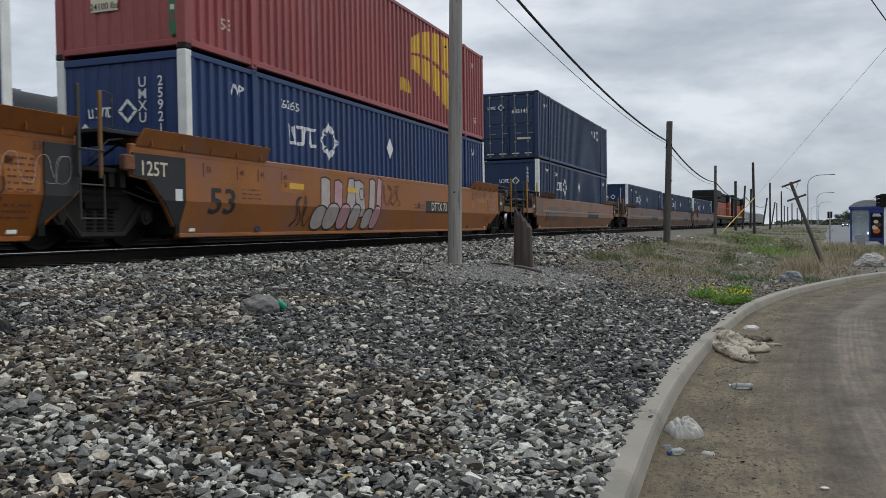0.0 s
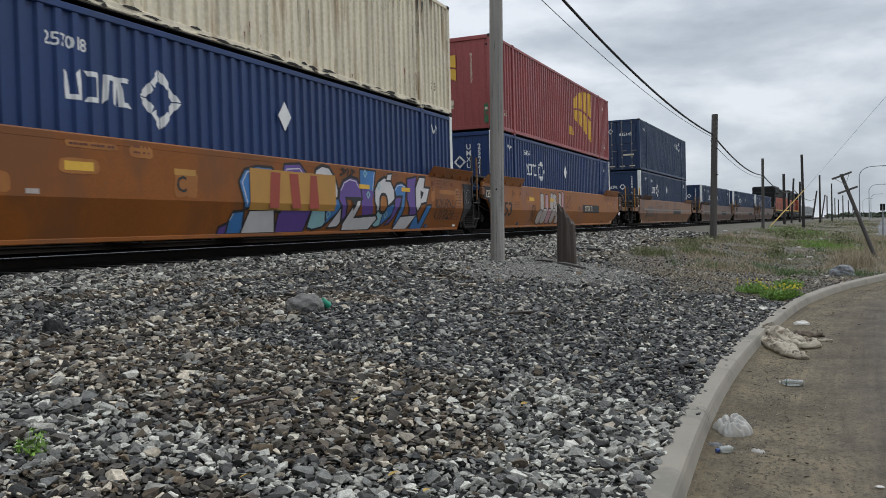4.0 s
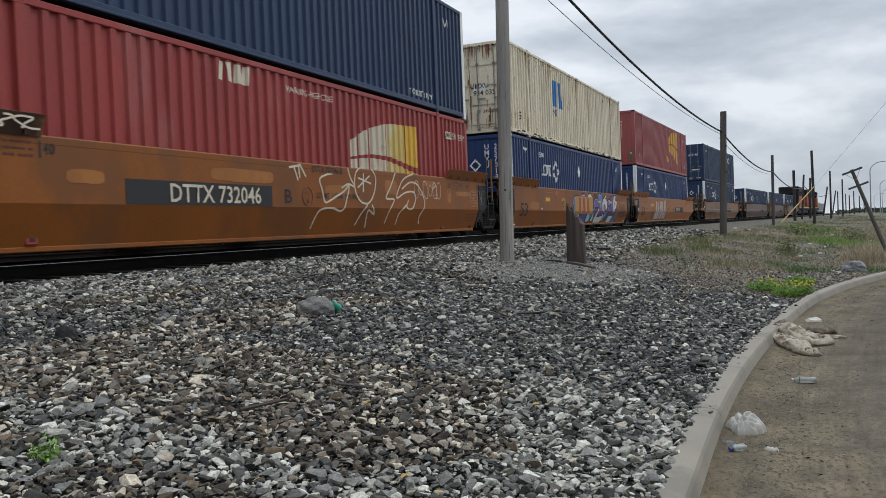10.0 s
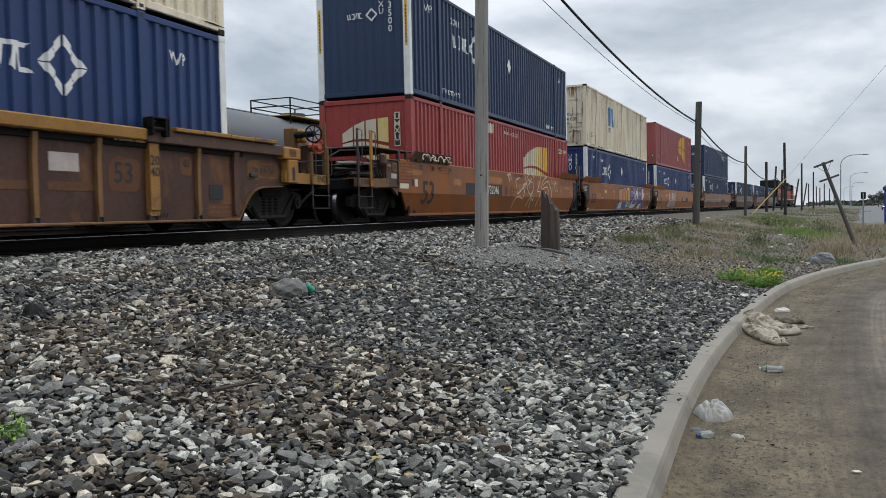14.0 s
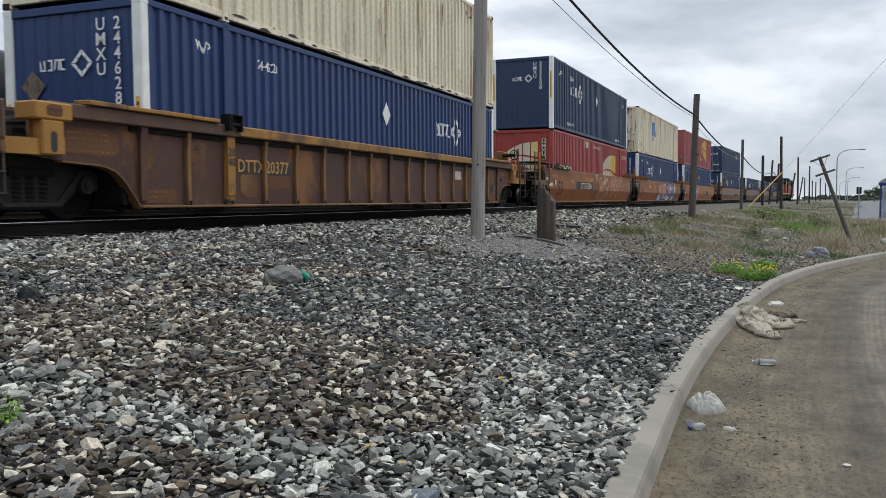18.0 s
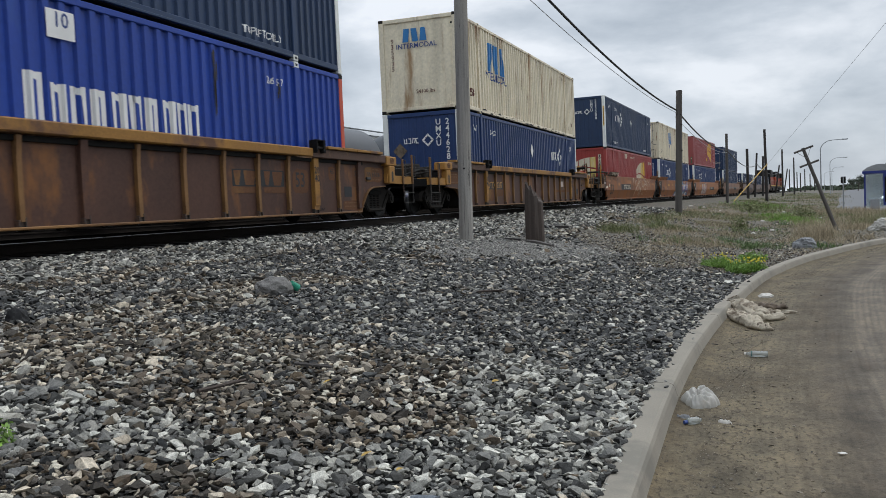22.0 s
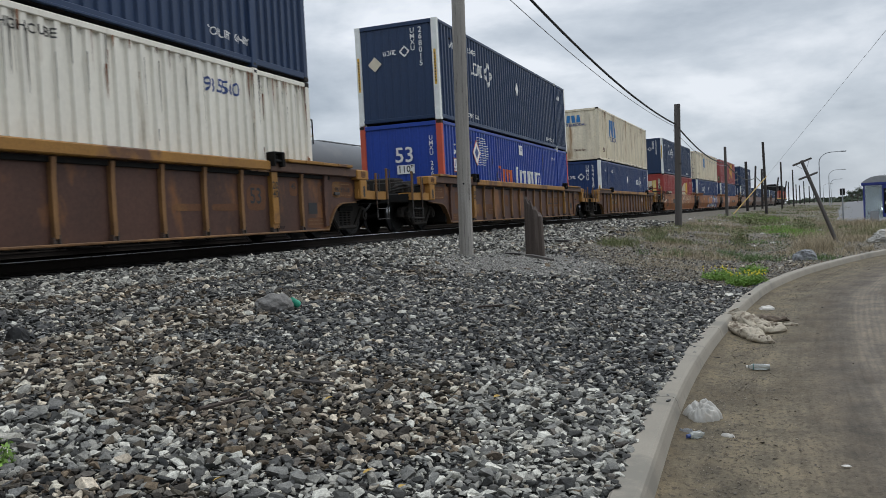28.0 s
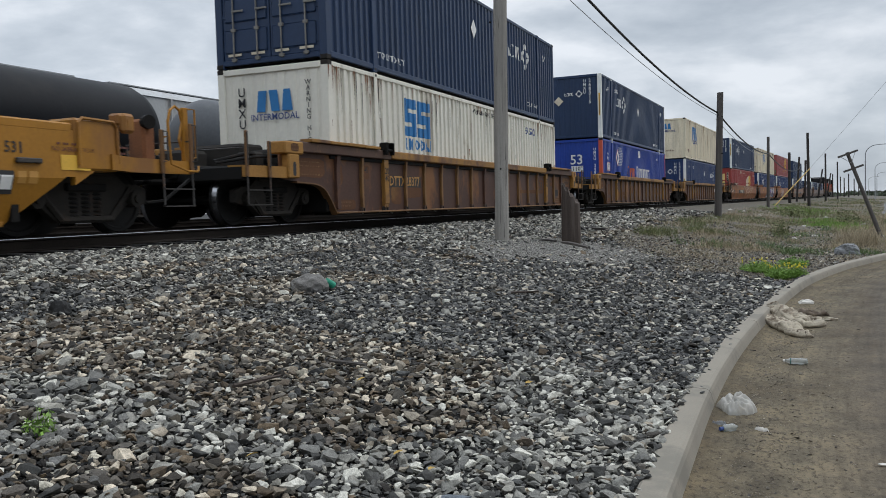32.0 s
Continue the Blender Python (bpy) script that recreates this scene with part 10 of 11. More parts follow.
def clumps(seed, rows):
    """Spots gathered round some middles: rows of x, y, count, spread across, spread along, blades, spread, height, width."""
    rnd = random.Random(seed)
    out = []
    for x0, y0, n, sx, sy, k, sp, h, w in rows:
        for _ in range(n):
            x, y = x0 + rnd.gauss(0, sx), y0 + rnd.gauss(0, sy)
            if kerb_side(x, y) > 0.15 and lateral(x, y) > 2.9:
                out.append((x, y, k, sp, h * rnd.uniform(0.5, 1.1), w))
    return out


blades("dry_grass", verge_spots(850, 1, 17, 95, lambda x, y: patch(x, y, 0.5, 3) > 0.1 or y > 45 and patch(x, y, 0.5, 3) > -0.2, 14, 0.13, 0.07, 0.007), "grass_dry", "straw coloured dry grass of the verge", "grass", 51, 2.2)
blades("olive_grass", verge_spots(520, 2, 18, 110, lambda x, y: y > 25 and patch(x, y, 0.45, 8) > 0.16, 16, 0.11, 0.10, 0.008), "grass_olive", "olive green tufts among dry grass", "grass", 52, 2.0)
blades("far_grass", verge_spots(900, 6, 34, 240, lambda x, y: y > 38 and patch(x, y, 0.2, 12) > -0.05, 12, 0.24, 0.12, 0.011), "grass_olive", "low olive grass farther along the verge", "grass", 56, 1.3)
blades("far_dry_grass", verge_spots(700, 7, 30, 220, lambda x, y: y > 30 and patch(x, y, 0.25, 5) > 0.05, 14, 0.24, 0.11, 0.010), "grass_dry", "tan grass farther along the verge", "grass", 57, 1.5)
# tufts that stand out: beside the ballast, behind the stump, round the leaning pole
blades("grass_tuft", clumps(21, ((-3.15, 23.9, 24, 0.26, 0.7, 30, 0.12, 0.26, 0.010), (-2.4, 27.2, 16, 0.18, 0.5, 30, 0.11, 0.32, 0.011), (-1.7, 27.1, 22, 0.32, 0.5, 30, 0.12, 0.24, 0.011), (-2.9, 33, 18, 0.4, 1.1, 30, 0.16, 0.3, 0.012), (1.5, 62, 60, 1.0, 6.0, 22, 0.3, 0.38, 0.02), (4.6, 33, 24, 0.5, 1.5, 26, 0.15, 0.3, 0.012))), "grass_olive", "taller green tufts beside the ballast", "grass", 54, 1.0)
blades("dry_tuft", clumps(22, ((-0.95, 21.4, 36, 0.45, 0.6, 30, 0.14, 0.17, 0.008), (-1.9, 25.0, 26, 0.6, 0.8, 26, 0.16, 0.13, 0.008), (2.06, 23.9, 30, 0.22, 0.4, 34, 0.13, 0.44, 0.008), (2.3, 26, 16, 0.3, 0.7, 30, 0.14, 0.36, 0.009), (0.2, 26, 20, 0.6, 1.0, 26, 0.14, 0.15, 0.008), (-1.0, 33, 34, 1.2, 2.0, 26, 0.2, 0.20, 0.010), (3.0, 33, 24, 0.5, 2.5, 26, 0.16, 0.26, 0.010), (0.6, 44, 40, 1.6, 3.0, 22, 0.22, 0.24, 0.014), (3.3, 29.5, 26, 0.4, 1.0, 30, 0.15, 0.34, 0.010), (4.6, 38, 40, 0.7, 3.0, 26, 0.2, 0.36, 0.012), (5.4, 46, 44, 0.8, 2.5, 26, 0.22, 0.42, 0.014), (6.6, 50, 30, 0.8, 1.2, 24, 0.22, 0.32, 0.014))), "grass_dry", "tall straw coloured tufts standing in the verge", "grass", 55, 0.9)
blades("green_tuft", clumps(23, ((0.45, 20.8, 16, 0.22, 0.5, 30, 0.09, 0.20, 0.010), (-0.25, 22.6, 12, 0.2, 0.5, 30, 0.09, 0.16, 0.010), (0.35, 25.5, 16, 0.5, 0.6, 24, 0.12, 0.09, 0.010), (1.5, 22.0, 12, 0.4, 0.8, 24, 0.12, 0.07, 0.010))), "leaf_green", "green grass tufts standing in the verge", "grass", 53, 1.6)
blades("bright_grass", clumps(24, ((1.75, 47, 60, 0.45, 1.6, 26, 0.2, 0.18, 0.018), (2.2, 41.5, 70, 0.4, 1.5, 26, 0.18, 0.16, 0.016), (2.8, 36.5, 60, 0.4, 1.2, 26, 0.16, 0.15, 0.015), (0.2, 30.5, 22, 0.5, 0.7, 22, 0.14, 0.08, 0.012), (2.3, 70, 60, 0.9, 7, 20, 0.3, 0.3, 0.022))), "leaf_lime", "bright green grass patches on the verge", "grass", 58, 0.8)


# broken stems, clods and dead leaves between the tufts
rnd_ = random.Random(83)
rows, stems = [], []
while len(rows) < 9000:
    y = 14 + 22 * rnd_.random() ** 1.3
    x = -y * math.tan(radians(rnd_.uniform(-9, 12)))
    if lateral(x, y) > 5.3 and kerb_side(x, y) > 0.1 and y > 14.8 - 1.9 * min(x + 1.5, 0.0) - 0.5 * (x + 1.5) + noise.noise((x, y, 5)):
        (rows if rnd_.random() < 0.62 else stems).append((x, y, earth(x, y) - 0.008, rnd_.uniform(0.006, 0.022)))
a = np.array(rows)
scatter("soil_crumbs", a[:, :3], a[:, 3], "leaf_mould", "dark crumbs of soil and dead leaves in the verge", "soil", seed=84, shapes=SIMPLE)
a = np.array(stems)
scatter("dead_stems", a[:, :3], a[:, 3], "grass_dry", "broken straw lying in the verge", "straw", seed=85, tilt=0.25, shapes=STRAW)
# taller clumps at random, tan and green
spots = []
for i in range(34):
    y = 19 + 40 * rnd_.random() ** 1.4
    x = -y * math.tan(radians(rnd_.uniform(-8, 9)))
    if lateral(x, y) > 4.2 and kerb_side(x, y) > 0.5:
        for _ in range(rnd_.randint(4, 12)):
            spots.append((x + rnd_.gauss(0, 0.25), y + rnd_.gauss(0, 0.3), 22, 0.11, rnd_.uniform(0.06, 0.20), 0.009 + 0.0002 * y))
blades("dry_clump", spots[: len(spots) * 2 // 3], "grass_dry", "uneven clumps of dead grass", "grass", 86, 1.4)
blades("green_clump", spots[len(spots) * 2 // 3:], "leaf_green", "small green clumps among dead grass", "grass", 87, 0.7)


def weed(x, y, n, spread, h, mat, label, name="weed", flowers=0, seed=0, leaf=0.05, thin=0.24):
    """A low leafy plant of many small leaves."""
    rnd = random.Random(seed)
    z0 = earth(x, y) - 0.02
    c = thing(name, label, "plant", "weeds by the kerb", m=pose(x, y, z0))
    verts, faces = [], []
    bm = bms()
    for i in range(n):
        a, r = rnd.uniform(0, 6.28), spread * rnd.random() ** 0.6
        bx, by = r * math.cos(a), r * math.sin(a)
        hh = h * rnd.uniform(0.4, 1.1) * (1 - 0.45 * r / spread)
        tip = Vector((bx * 1.25, by * 1.25, hh))
        rod(bm, (bx * 0.8, by * 0.8, 0), tip, 0.0025, 3, 0.001, caps=False)
        for k in range(5):
            p = Vector((bx * 0.8, by * 0.8, 0)).lerp(tip, rnd.uniform(0.3, 1.0))
            s = leaf * rnd.uniform(0.5, 1.2)
            d = Vector((rnd.gauss(0, 1), rnd.gauss(0, 1), rnd.gauss(0.3, 0.6))).normalized() * s
            e = d.cross(Vector((rnd.gauss(0, 1), rnd.gauss(0, 1), 1))).normalized() * s * thin
            b = len(verts)
            verts += [tuple(p), tuple(p + d * 0.5 + e), tuple(p + d), tuple(p + d * 0.5 - e)]
            faces.append((b, b + 1, b + 2, b + 3))
    tagged(part("stem", bm, mat, c), kind="stuff")
    me = bpy.data.meshes.new("leaves")
    me.from_pydata(verts, [], faces)
    me.materials.append(M[mat])
    part("leaves", me, mat, c)
    if flowers:
        bm = bms()
        for i in range(flowers):
            a, r = rnd.uniform(0, 6.28), spread * rnd.random() ** 0.6
            bmesh.ops.create_icosphere(bm, subdivisions=1, radius=0.013, matrix=pose(r * math.cos(a) * 1.15, r * math.sin(a) * 1.15, h * rnd.uniform(0.75, 1.1)))
        part("flowers", bm, "flower_yellow", c, "small yellow flowers")
    return c


weed(0.06, 14.5, 330, 0.21, 0.25, "leaf_lime", "leafy green weed with small yellow flowers against the kerb", flowers=16, seed=4, leaf=0.045, thin=0.16)
weed(0.3, 14.62, 330, 0.15, 0.24, "leaf_lime", "leafy green weed with many yellow flowers against the kerb", flowers=28, seed=11, leaf=0.04, thin=0.16)
weed(-0.28, 15.5, 330, 0.27, 0.25, "leaf_lime", "leafy green weed spreading behind the kerb", flowers=20, seed=5, leaf=0.045, thin=0.16)
weed(0.3, 17.0, 170, 0.24, 0.22, "leaf_lime", "leafy green weed spreading behind the kerb", seed=6, leaf=0.05)
weed(-3.05, 2.74, 24, 0.07, 0.15, "leaf_lime", "young bright green weed growing through the gravel", seed=7, leaf=0.045, thin=0.16)
weed(0.2, 28.5, 90, 0.32, 0.75, "grass_olive", "tall dull green bush in the dry grass", "bush", seed=8, leaf=0.08)
weed(0.9, 52.0, 90, 0.7, 0.95, "grass_olive", "dull green bush beside the poles", "bush", seed=9, leaf=0.14)
weed(3.0, 42.0, 90, 0.45, 0.85, "grass_olive", "tall dull green bush in the dry grass", "bush", seed=10, leaf=0.1)


# ---- litter ----
def crumple(name, x, y, w, d, h, mat, label, category, seed, group="", z=None, rz=0, rough=0.35, folds=1, knot=0.0):
    """A crumpled bag or cloth: a flattened ball with sharp creases, gathered to a knot where it has one."""
    bm = bms()
    bmesh.ops.create_icosphere(bm, subdivisions=5 if w > 0.4 else 3, radius=1.0)
    o = Vector((seed * 3.1, seed * 1.7, 0))
    for v in bm.verts:
        c = v.co.copy()
        q = c + 0.35 * Vector((noise.noise(c * 2.1 + o), noise.noise(c * 2.1 + o + Vector((7, 0, 0))), noise.noise(c * 2.1 + o + Vector((0, 7, 0)))))
        ridge = lambda f: 1 - 2 * abs(noise.noise(q * f * folds + o))
        k = 1 + rough * 1.2 * noise.noise(c * 1.3 + o) + rough * 0.42 * ridge(2.6) + rough * 0.22 * ridge(5.5) + rough * 0.10 * ridge(12)
        if knot:
            a = math.atan2(c.y, c.x)
            k *= 1 + knot * 0.10 * math.sin(17 * a + 3 * noise.noise(c * 3 + o)) * (1 - abs(c.z)) - knot * 0.35 * max(c.z - 0.55, 0)
        v.co = Vector((c.x * k * w / 2, c.y * k * d / 2, max(c.z * k, -0.22) * h * 0.72 + 0.16 * h))
    z = (earth(x, y) if kerb_side(x, y) > 0 else 0.0) if z is None else z
    return solid(name, bm, mat, label, category, group, m=pose(x, y, z, 0, 0, rz))


def drape(name, x, y, w, d, h, mat, label, category, seed, rz=0, pleats=0, group="", z=0.004):
    """A heap of thin sheet: a dome gathered in pleats, or cloth lying in long folds."""
    o = Vector((seed * 5.3, seed * 2.9, seed))
    bm = bms()
    nr, na = 26, 96
    rows = []
    for i in range(nr + 1):
        p = i / nr
        row = []
        for j in range(na):
            a = j * math.tau / na
            lobe = Vector((math.cos(a), math.sin(a), 0))
            e = 1 + (0.30 if pleats else 0.55) * noise.noise(lobe * 1.4 + o) + (0.16 if pleats else 0.2) * noise.noise(lobe * 4 + o)
            u, v = p * e * math.cos(a), p * e * math.sin(a)
            q = Vector((u, v, 0))
            if pleats:
                gx, gy = u + 0.12, v + 0.42
                g, b = math.hypot(gx, gy), math.atan2(gy, gx)
                hh = 0.85 * (1 - p ** 2.6) ** 0.7 * (1 + 0.15 * noise.noise(q * 1.6 + o))
                hh -= 0.5 * math.exp(-(g / 0.2) ** 2)
                hh += 0.34 * (abs(math.sin(pleats * 0.5 * b + 2.5 * noise.noise(q * 1.6 + o))) - 0.6) * (0.7 + 0.9 * noise.noise(q * 1.3 + o)) * math.exp(-((g - 0.5) / 0.4) ** 2) * (1 - p ** 4)
                hh += 0.22 * noise.noise(q * 2.4 + o) * (1 - p ** 3) + 0.10 * noise.noise(q * 6 + o) * (1 - p ** 3)
            else:
                bend_ = q + 0.3 * Vector((noise.noise(q * 1.6 + o), noise.noise(q * 1.6 + o + Vector((3, 0, 0.5))), 0))
                fold = 2 * abs(math.sin(5.2 * bend_.y + 1.3 * bend_.x + seed)) ** 0.6 - 1.1
                crease = 1 - 3 * abs(noise.noise(bend_ * 3.0 + o + Vector((0, 0, 0.7))))
                hh = (1 - p ** 6) * (0.48 + 0.40 * noise.noise(q * 1.5 + o + Vector((0, 0, 0.3))) + 0.5 * fold - 0.16 * crease)
            row.append(bm.verts.new((u * w / 2, v * d / 2, max(hh, 0.05 * (1 - p)) * h if i < nr else -0.004)))
        rows.append(row)
    for r0, r1 in zip(rows[:-1], rows[1:]):
        for j in range(na):
            bm.faces.new((r0[j], r1[j], r1[(j + 1) % na], r0[(j + 1) % na]))
    bmesh.ops.remove_doubles(bm, verts=bm.verts, dist=1e-5)
    return solid(name, bm, mat, label, category, group, m=pose(x, y, z, 0, 0, rz), smooth=True)


def rag(folds, mat, label, seed):
    """Cloth lying in thick rolled folds: rows of points on the road, thickness at the start and at the end."""
    base = Vector((*folds[0][0][0], 0))
    bm = bms()
    n, m = 34, 20
    for f, (path, r0, r1) in enumerate(folds):
        rows = []
        for i in range(n + 1):
            u = i / n
            w = u * (len(path) - 1)
            k = min(int(w), len(path) - 2)
            p0, p1, p2, p3 = [Vector(path[min(max(k + q, 0), len(path) - 1)]) for q in (-1, 0, 1, 2)]
            v = w - k
            p = 0.5 * (2 * p1 + (p2 - p0) * v + (2 * p0 - 5 * p1 + 4 * p2 - p3) * v * v + (3 * p1 - p0 - 3 * p2 + p3) * v ** 3)
            d = (p2 - p1).normalized()
            r = (r0 + (r1 - r0) * u) * (1 + 0.28 * noise.noise((u * 4, f, seed))) * min(1, 5.5 * u + 0.25) * min(1, 4 * (1 - u) + 0.3)
            row = []
            r *= 1 + 0.13 * math.sin(26 * u + 3 * noise.noise((u * 3, f, seed + 5)))
            for j in range(m):
                a = j * math.tau / m
                crease = 1 + 0.16 * abs(math.sin(3.5 * a + 7 * u + f)) - 0.30 * abs(noise.noise((3 * math.cos(a) + 3 * u, 3 * math.sin(a), seed + 2 * f))) + 0.22 * noise.noise((2.2 * math.cos(a), 2.2 * math.sin(a) + 7 * u, seed + f)) + 0.28 * noise.noise((5 * math.cos(a) + 16 * u, 5 * math.sin(a), seed))
                q = p + Vector((-d.y, d.x)) * math.cos(a) * r * 1.25 * crease
                row.append(bm.verts.new((q.x - base.x, q.y - base.y, max(r * (0.72 + 0.95 * math.sin(a) * crease), -0.002))))
            rows.append(row)
        for a, b in zip(rows[:-1], rows[1:]):
            for j in range(m):
                bm.faces.new((a[j], a[(j + 1) % m], b[(j + 1) % m], b[j]))
        bm.faces.new(rows[0])
        bm.faces.new(rows[-1])
    bmesh.ops.recalc_face_normals(bm, faces=bm.faces)
    return solid("discarded_cloth", bm, mat, label, "rubbish", "rags by the kerb", m=pose(base.x + 0.05, base.y, 0.002), smooth=True)


drape("plastic_bag", -0.25, 5.76, 0.25, 0.26, 0.115, "plastic_bag", "crumpled white plastic bag lying in the road dust", "plastic bag", 2, pleats=11)
drape("paper_scrap", -0.33, 5.36, 0.09, 0.05, 0.03, "bag_grey", "scrap of grey film beside the kerb", "litter", 5, rz=20, group="paper scraps")
drape("paper_scrap", -0.09, 5.31, 0.075, 0.035, 0.02, "paper", "scrap of white paper on the road", "paper", 6, rz=-25, group="paper scraps")
rag([([(-0.17, 10.32), (-0.07, 10.42), (0.02, 10.2), (0.12, 9.86)], 0.09, 0.075), ([(-0.02, 10.3), (0.1, 10.22), (0.2, 9.98), (0.3, 9.9)], 0.07, 0.045), ([(0.1, 9.85), (0.2, 9.68), (0.32, 9.66), (0.44, 9.9)], 0.05, 0.035), ([(0.12, 10.3), (0.24, 10.1), (0.34, 10.15), (0.42, 10.05)], 0.045, 0.03), ([(0.16, 10.0), (0.26, 9.82), (0.36, 9.84)], 0.045, 0.03)], "cloth_dirty", "pale dirty cloth heaped in thick folds by the kerb", 11)
rag([([(-0.17, 10.1), (-0.1, 9.75), (0.0, 9.45), (0.1, 9.15)], 0.05, 0.06), ([(-0.1, 9.98), (0.0, 9.7), (0.1, 9.45), (0.18, 9.3)], 0.05, 0.045), ([(0.04, 9.2), (0.14, 9.02), (0.22, 8.95), (0.29, 8.98)], 0.05, 0.022), ([(0.08, 9.35), (0.18, 9.2), (0.26, 9.14)], 0.045, 0.02)], "cloth_dirty", "crumpled pale cloth lying in folds on the road edge", 13)
rag([([(0.12, 9.08), (0.2, 8.98), (0.28, 9.0)], 0.045, 0.02)], "cloth_brown", "brown rag twisted on the road edge", 14)
rag([([(0.2, 10.62), (0.3, 10.46), (0.42, 10.62), (0.52, 10.68)], 0.05, 0.025), ([(0.22, 10.7), (0.3, 10.6), (0.36, 10.5)], 0.05, 0.03)], "cloth_brown", "brown rag twisted in the road dust", 19)
crumple("paper_scrap", 0.36, 11.8, 0.16, 0.1, 0.05, "paper", "scrap of white paper on the road", "paper", 15, "paper scraps", z=0.005)
crumple("paper_scrap", 0.56, 10.26, 0.14, 0.08, 0.03, "cloth_dirty", "scrap of stained paper on the road", "paper", 16, "paper scraps", z=0.005)
crumple("paper_scrap", 0.5, 4.75, 0.04, 0.02, 0.008, "paper", "scrap of stained paper on the road", "paper", 17, "paper scraps", z=0.012)
crumple("paper_scrap", -0.33, 8.05, 0.3, 0.06, 0.02, "timber_dark", "dark strip of rubbish by the kerb", "rubbish", 18, z=0.003)
crumple("plastic_bag", 4.2, 27.7, 0.75, 0.42, 0.34, "plastic_bag", "large white plastic bag caught in the dry grass", "plastic bag", 21)
crumple("plastic_bag", 1.48, 20.5, 0.48, 0.30, 0.24, "bag_grey", "grey rubbish bag lying behind the kerb", "rubbish bag", 22)
crumple("rag", -5.06, 4.81, 0.15, 0.11, 0.11, "rubber", "black scrap of rubber on the gravel", "rubbish", 23)
rnd_ = random.Random(99)
for i in range(18):
    y = rnd_.uniform(19, 60)
    x = -y * math.tan(radians(rnd_.uniform(-8, 7)))
    if kerb_side(x, y) > 0.3 and lateral(x, y) > 3.2:
        k = 0.7 + 0.012 * y
        crumple("paper_scrap", x, y, 0.15 * k, 0.09 * k, 0.05 * k, rnd_.choice(("paper", "plastic_bag", "paper")), "pale scrap of litter in the dry grass", "litter", 40 + i, "litter in the verge")

# bottle
c = thing("plastic_bottle", "empty clear plastic bottle lying on the road", "bottle", m=pose(0.145, 7.5, 0.028, 0, 0, 178) @ Matrix.Scale(0.74, 4))
bm = lathe(bms(), [(-0.125, 0.02), (-0.12, 0.034), (-0.03, 0.036), (-0.02, 0.032), (0.0, 0.036), (0.06, 0.035), (0.09, 0.018), (0.115, 0.014)], 16)
part("body", bm, "bottle_plastic", c, "clear plastic", smooth=True)
part("cap", rod(bms(), (0.112, 0, 0), (0.132, 0, 0), 0.016, 10), "paper", c)
part("label_band", rod(bms(), (0.045, 0, 0), (0.058, 0, 0), 0.0368, 16), "vehicle_green", c)
c = thing("plastic_bottle", "small crushed clear bottle with a blue cap", "bottle", m=pose(-0.265, 5.24, 0.024, 0, 0, 40) @ Matrix.Scale(0.85, 4))
part("body", lathe(bms(), [(-0.06, 0.012), (-0.055, 0.026), (0.03, 0.028), (0.05, 0.012), (0.062, 0.011)], 14), "bottle_plastic", c, "clear plastic", smooth=True)
part("cap", rod(bms(), (-0.085, 0, 0), (-0.058, 0, 0), 0.014, 10), "ink_darkblue", c, "blue cap")
# round lump of old concrete among the stones, green cup scrap, stick, rusty spike
bm = bms()
bmesh.ops.create_icosphere(bm, subdivisions=4, radius=1.0)
for v in bm.verts:
    v.co *= 1 + 0.16 * noise.noise(v.co * 2.2) + 0.05 * noise.noise(v.co * 9)
    v.co = Vector((v.co.x * 0.19, v.co.y * 0.15, v.co.z * 0.12))
solid("concrete_lump", bm, "old_concrete", "rounded lump of old concrete lying among the stones", "concrete", m=pose(-4.36, 7.30, ground_at(-4.36, 7.3) + 0.065, 0, 0, 35))
bm = lathe(bms(), [(-0.05, 0.028), (-0.049, 0.03), (0.05, 0.04)], 14)
solid("crushed_cup", bm, "cup_green", "crushed green paper cup on the gravel", "cup", m=pose(-4.2, 7.42, ground_at(-4.2, 7.42) + 0.10, 0, 35, 70))
for (x, y, l, a, mat, lab) in ((-2.55, 4.68, 0.36, -25, "timber_mid", "broken stick lying on the gravel"), (-2.57, 8.85, 0.3, 14, "timber_brown", "dark stick lying on the gravel"), (-2.75, 4.0, 0.3, 60, "timber_brown", "short stick on the gravel")):
    bm = bms()
    rod(bm, (-l / 2, 0, 0), (l / 2, 0.02, 0.01), 0.014, 6, 0.01)
    rod(bm, (0, 0.0, 0.0), (l * 0.25, 0.06, 0.01), 0.008, 5, 0.005)
    solid("stick", bm, mat, lab, "stick", m=pose(x, y, ground_at(x, y) + 0.062, 0, 0, a))


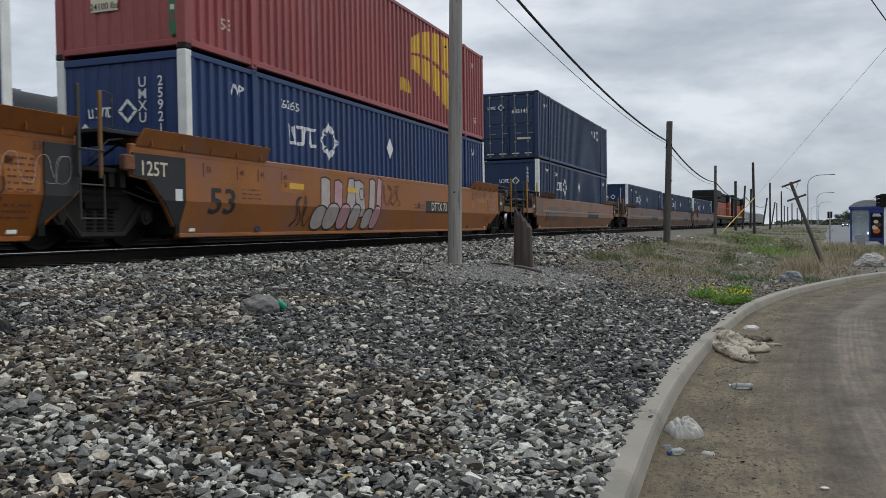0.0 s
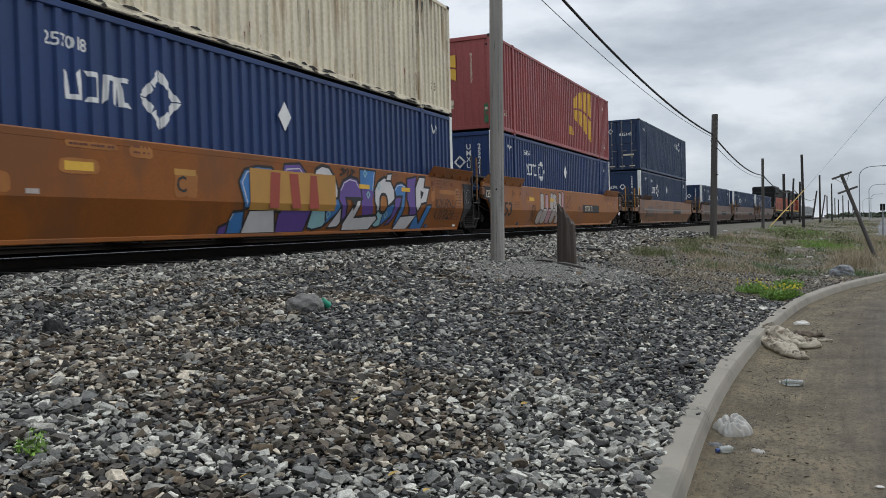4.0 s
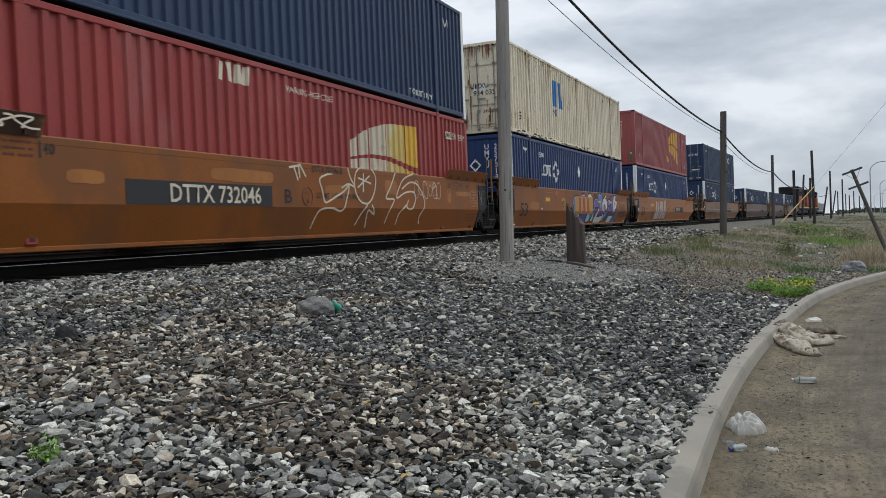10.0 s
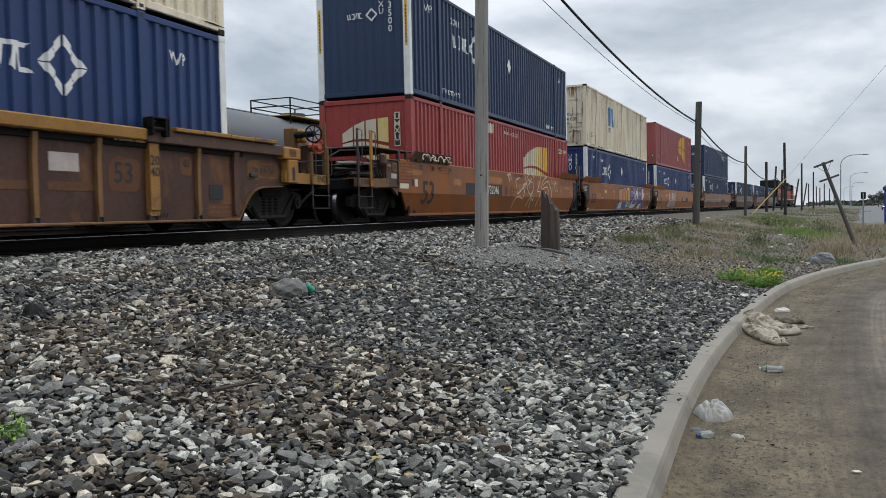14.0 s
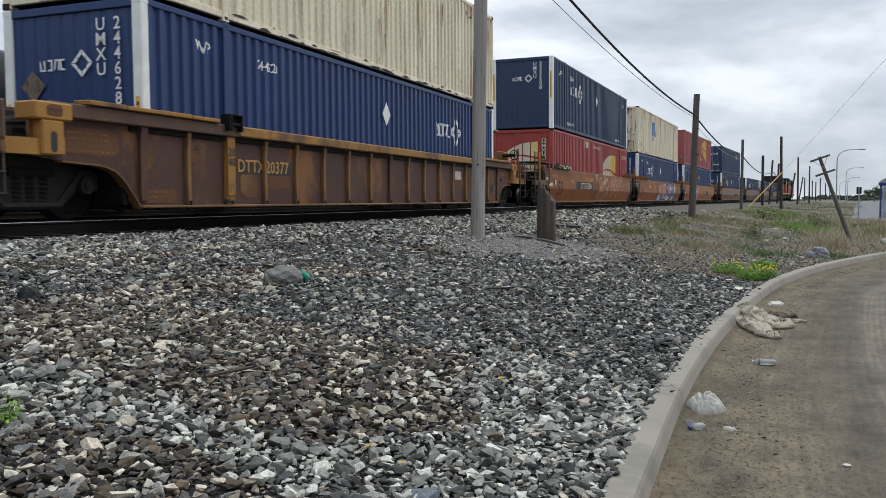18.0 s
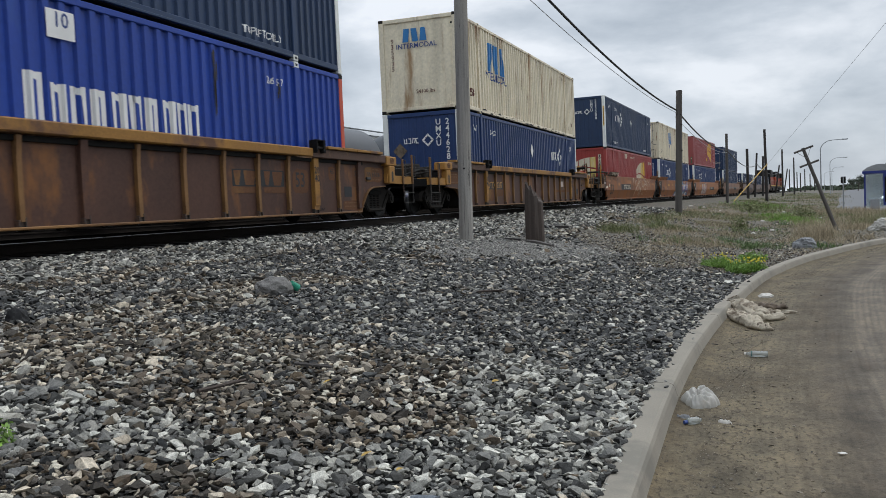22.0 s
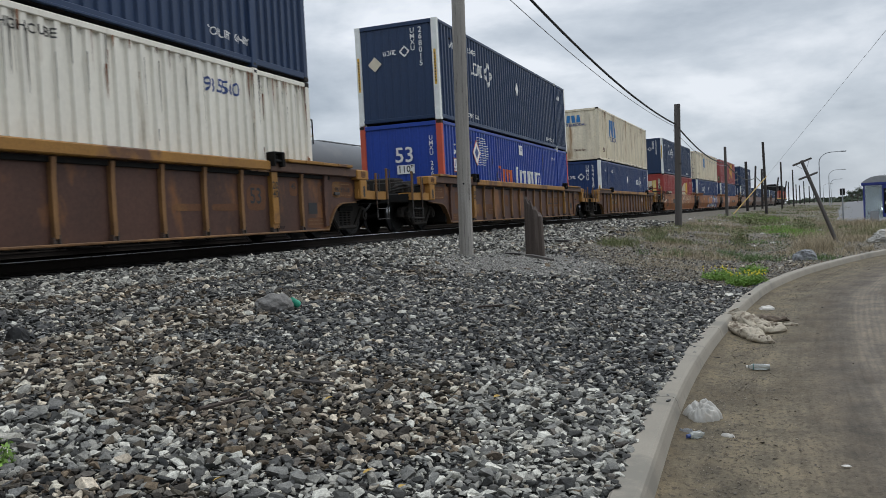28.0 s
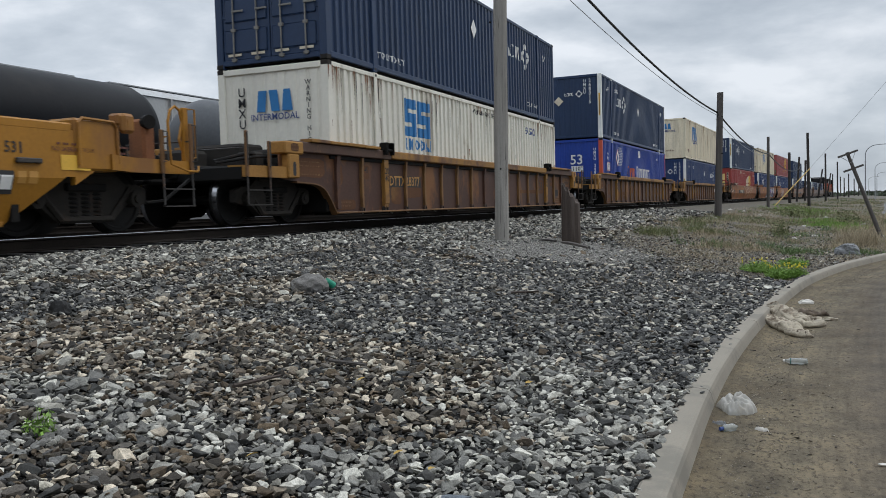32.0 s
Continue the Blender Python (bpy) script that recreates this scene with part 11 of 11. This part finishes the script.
# stones larger than the rest of the gravel
BIG = stone_shapes(9, 31, 14)
for i, (x, y, w, mat) in enumerate(((-3.24, 3.0, 0.125, "stone_pale"), (-3.07, 2.93, 0.103, "stone_mixed"), (-1.56, 2.97, 0.113, "stone_pale"), (-1.46, 3.0, 0.14, "stone_pale"), (-1.27, 3.22, 0.164, "stone_slate"), (-2.89, 2.6, 0.079, "stone_pale"), (-2.64, 3.04, 0.092, "stone_mixed"), (-2.02, 3.42, 0.08, "stone_pale"), (-2.35, 2.72, 0.10, "stone_pale"))):
    sv, sf = BIG[i]
    me = bpy.data.meshes.new("stone")
    me.from_pydata([tuple(v * w * 0.38) for v in sv], [], [tuple(int(q) for q in f) for f in sf])
    me.materials.append(M[mat])
    ob = new("stone", me)
    ob.matrix_basis = pose(x, y, earth(x, y) + 0.022, 6 * (i % 3 - 1), 5 * (i % 2), 47 * i)
    tagged(ob, "large broken stone lying on the gravel", "stone", "large stones")
# fallen leaves
rnd_ = random.Random(41)
for i, (x, y) in enumerate(((-1.65, 3.5), (-2.11, 3.0), (-1.46, 3.45), (-2.3, 4.4), (-1.5, 5.2), (-2.9, 5.6))):
    bm = bms()
    pts = [(-0.03, 0), (-0.012, 0.014), (0.01, 0.016), (0.034, 0), (0.01, -0.014), (-0.012, -0.015)]
    up = [bm.verts.new((a, b, 0.006 * abs(b) * 60)) for a, b in pts]
    bm.faces.new((up[0], up[3], up[2], up[1]))
    bm.faces.new((up[0], up[5], up[4], up[3]))
    solid("fallen_leaf", bm, "leaf_ochre", "small ochre fallen leaf on the stones", "leaf", "fallen leaves", m=pose(x, y, earth(x, y) + 0.045, rnd_.uniform(-20, 20), rnd_.uniform(-20, 20), rnd_.uniform(0, 360)))


# ---- what moves ----
def motions():
    steps = [i * 0.5 for i in range(65)]
    for ob, s, lat, z in MOVERS:
        walk(ob, [(t, posed(s, lat, z, t)) for t in steps])
    start = along(0.0)
    for i, (w, y) in enumerate(WHEELS):
        walk(w, [(k / 6, pose(0, y, 0.457) @ Matrix.Rotation(-(along(k / 6) - start) / 0.457 + 0.7 * i, 4, "X")) for k in range(193)])
    for ob, d0, v, off, turn in CARS:
        walk(ob, [(t, pose(*road_at(d0 + v * t, off), 0.03, 0, 0, turn - 6.4)) for t in (0.0, 16.0, 32.0)])


motions()
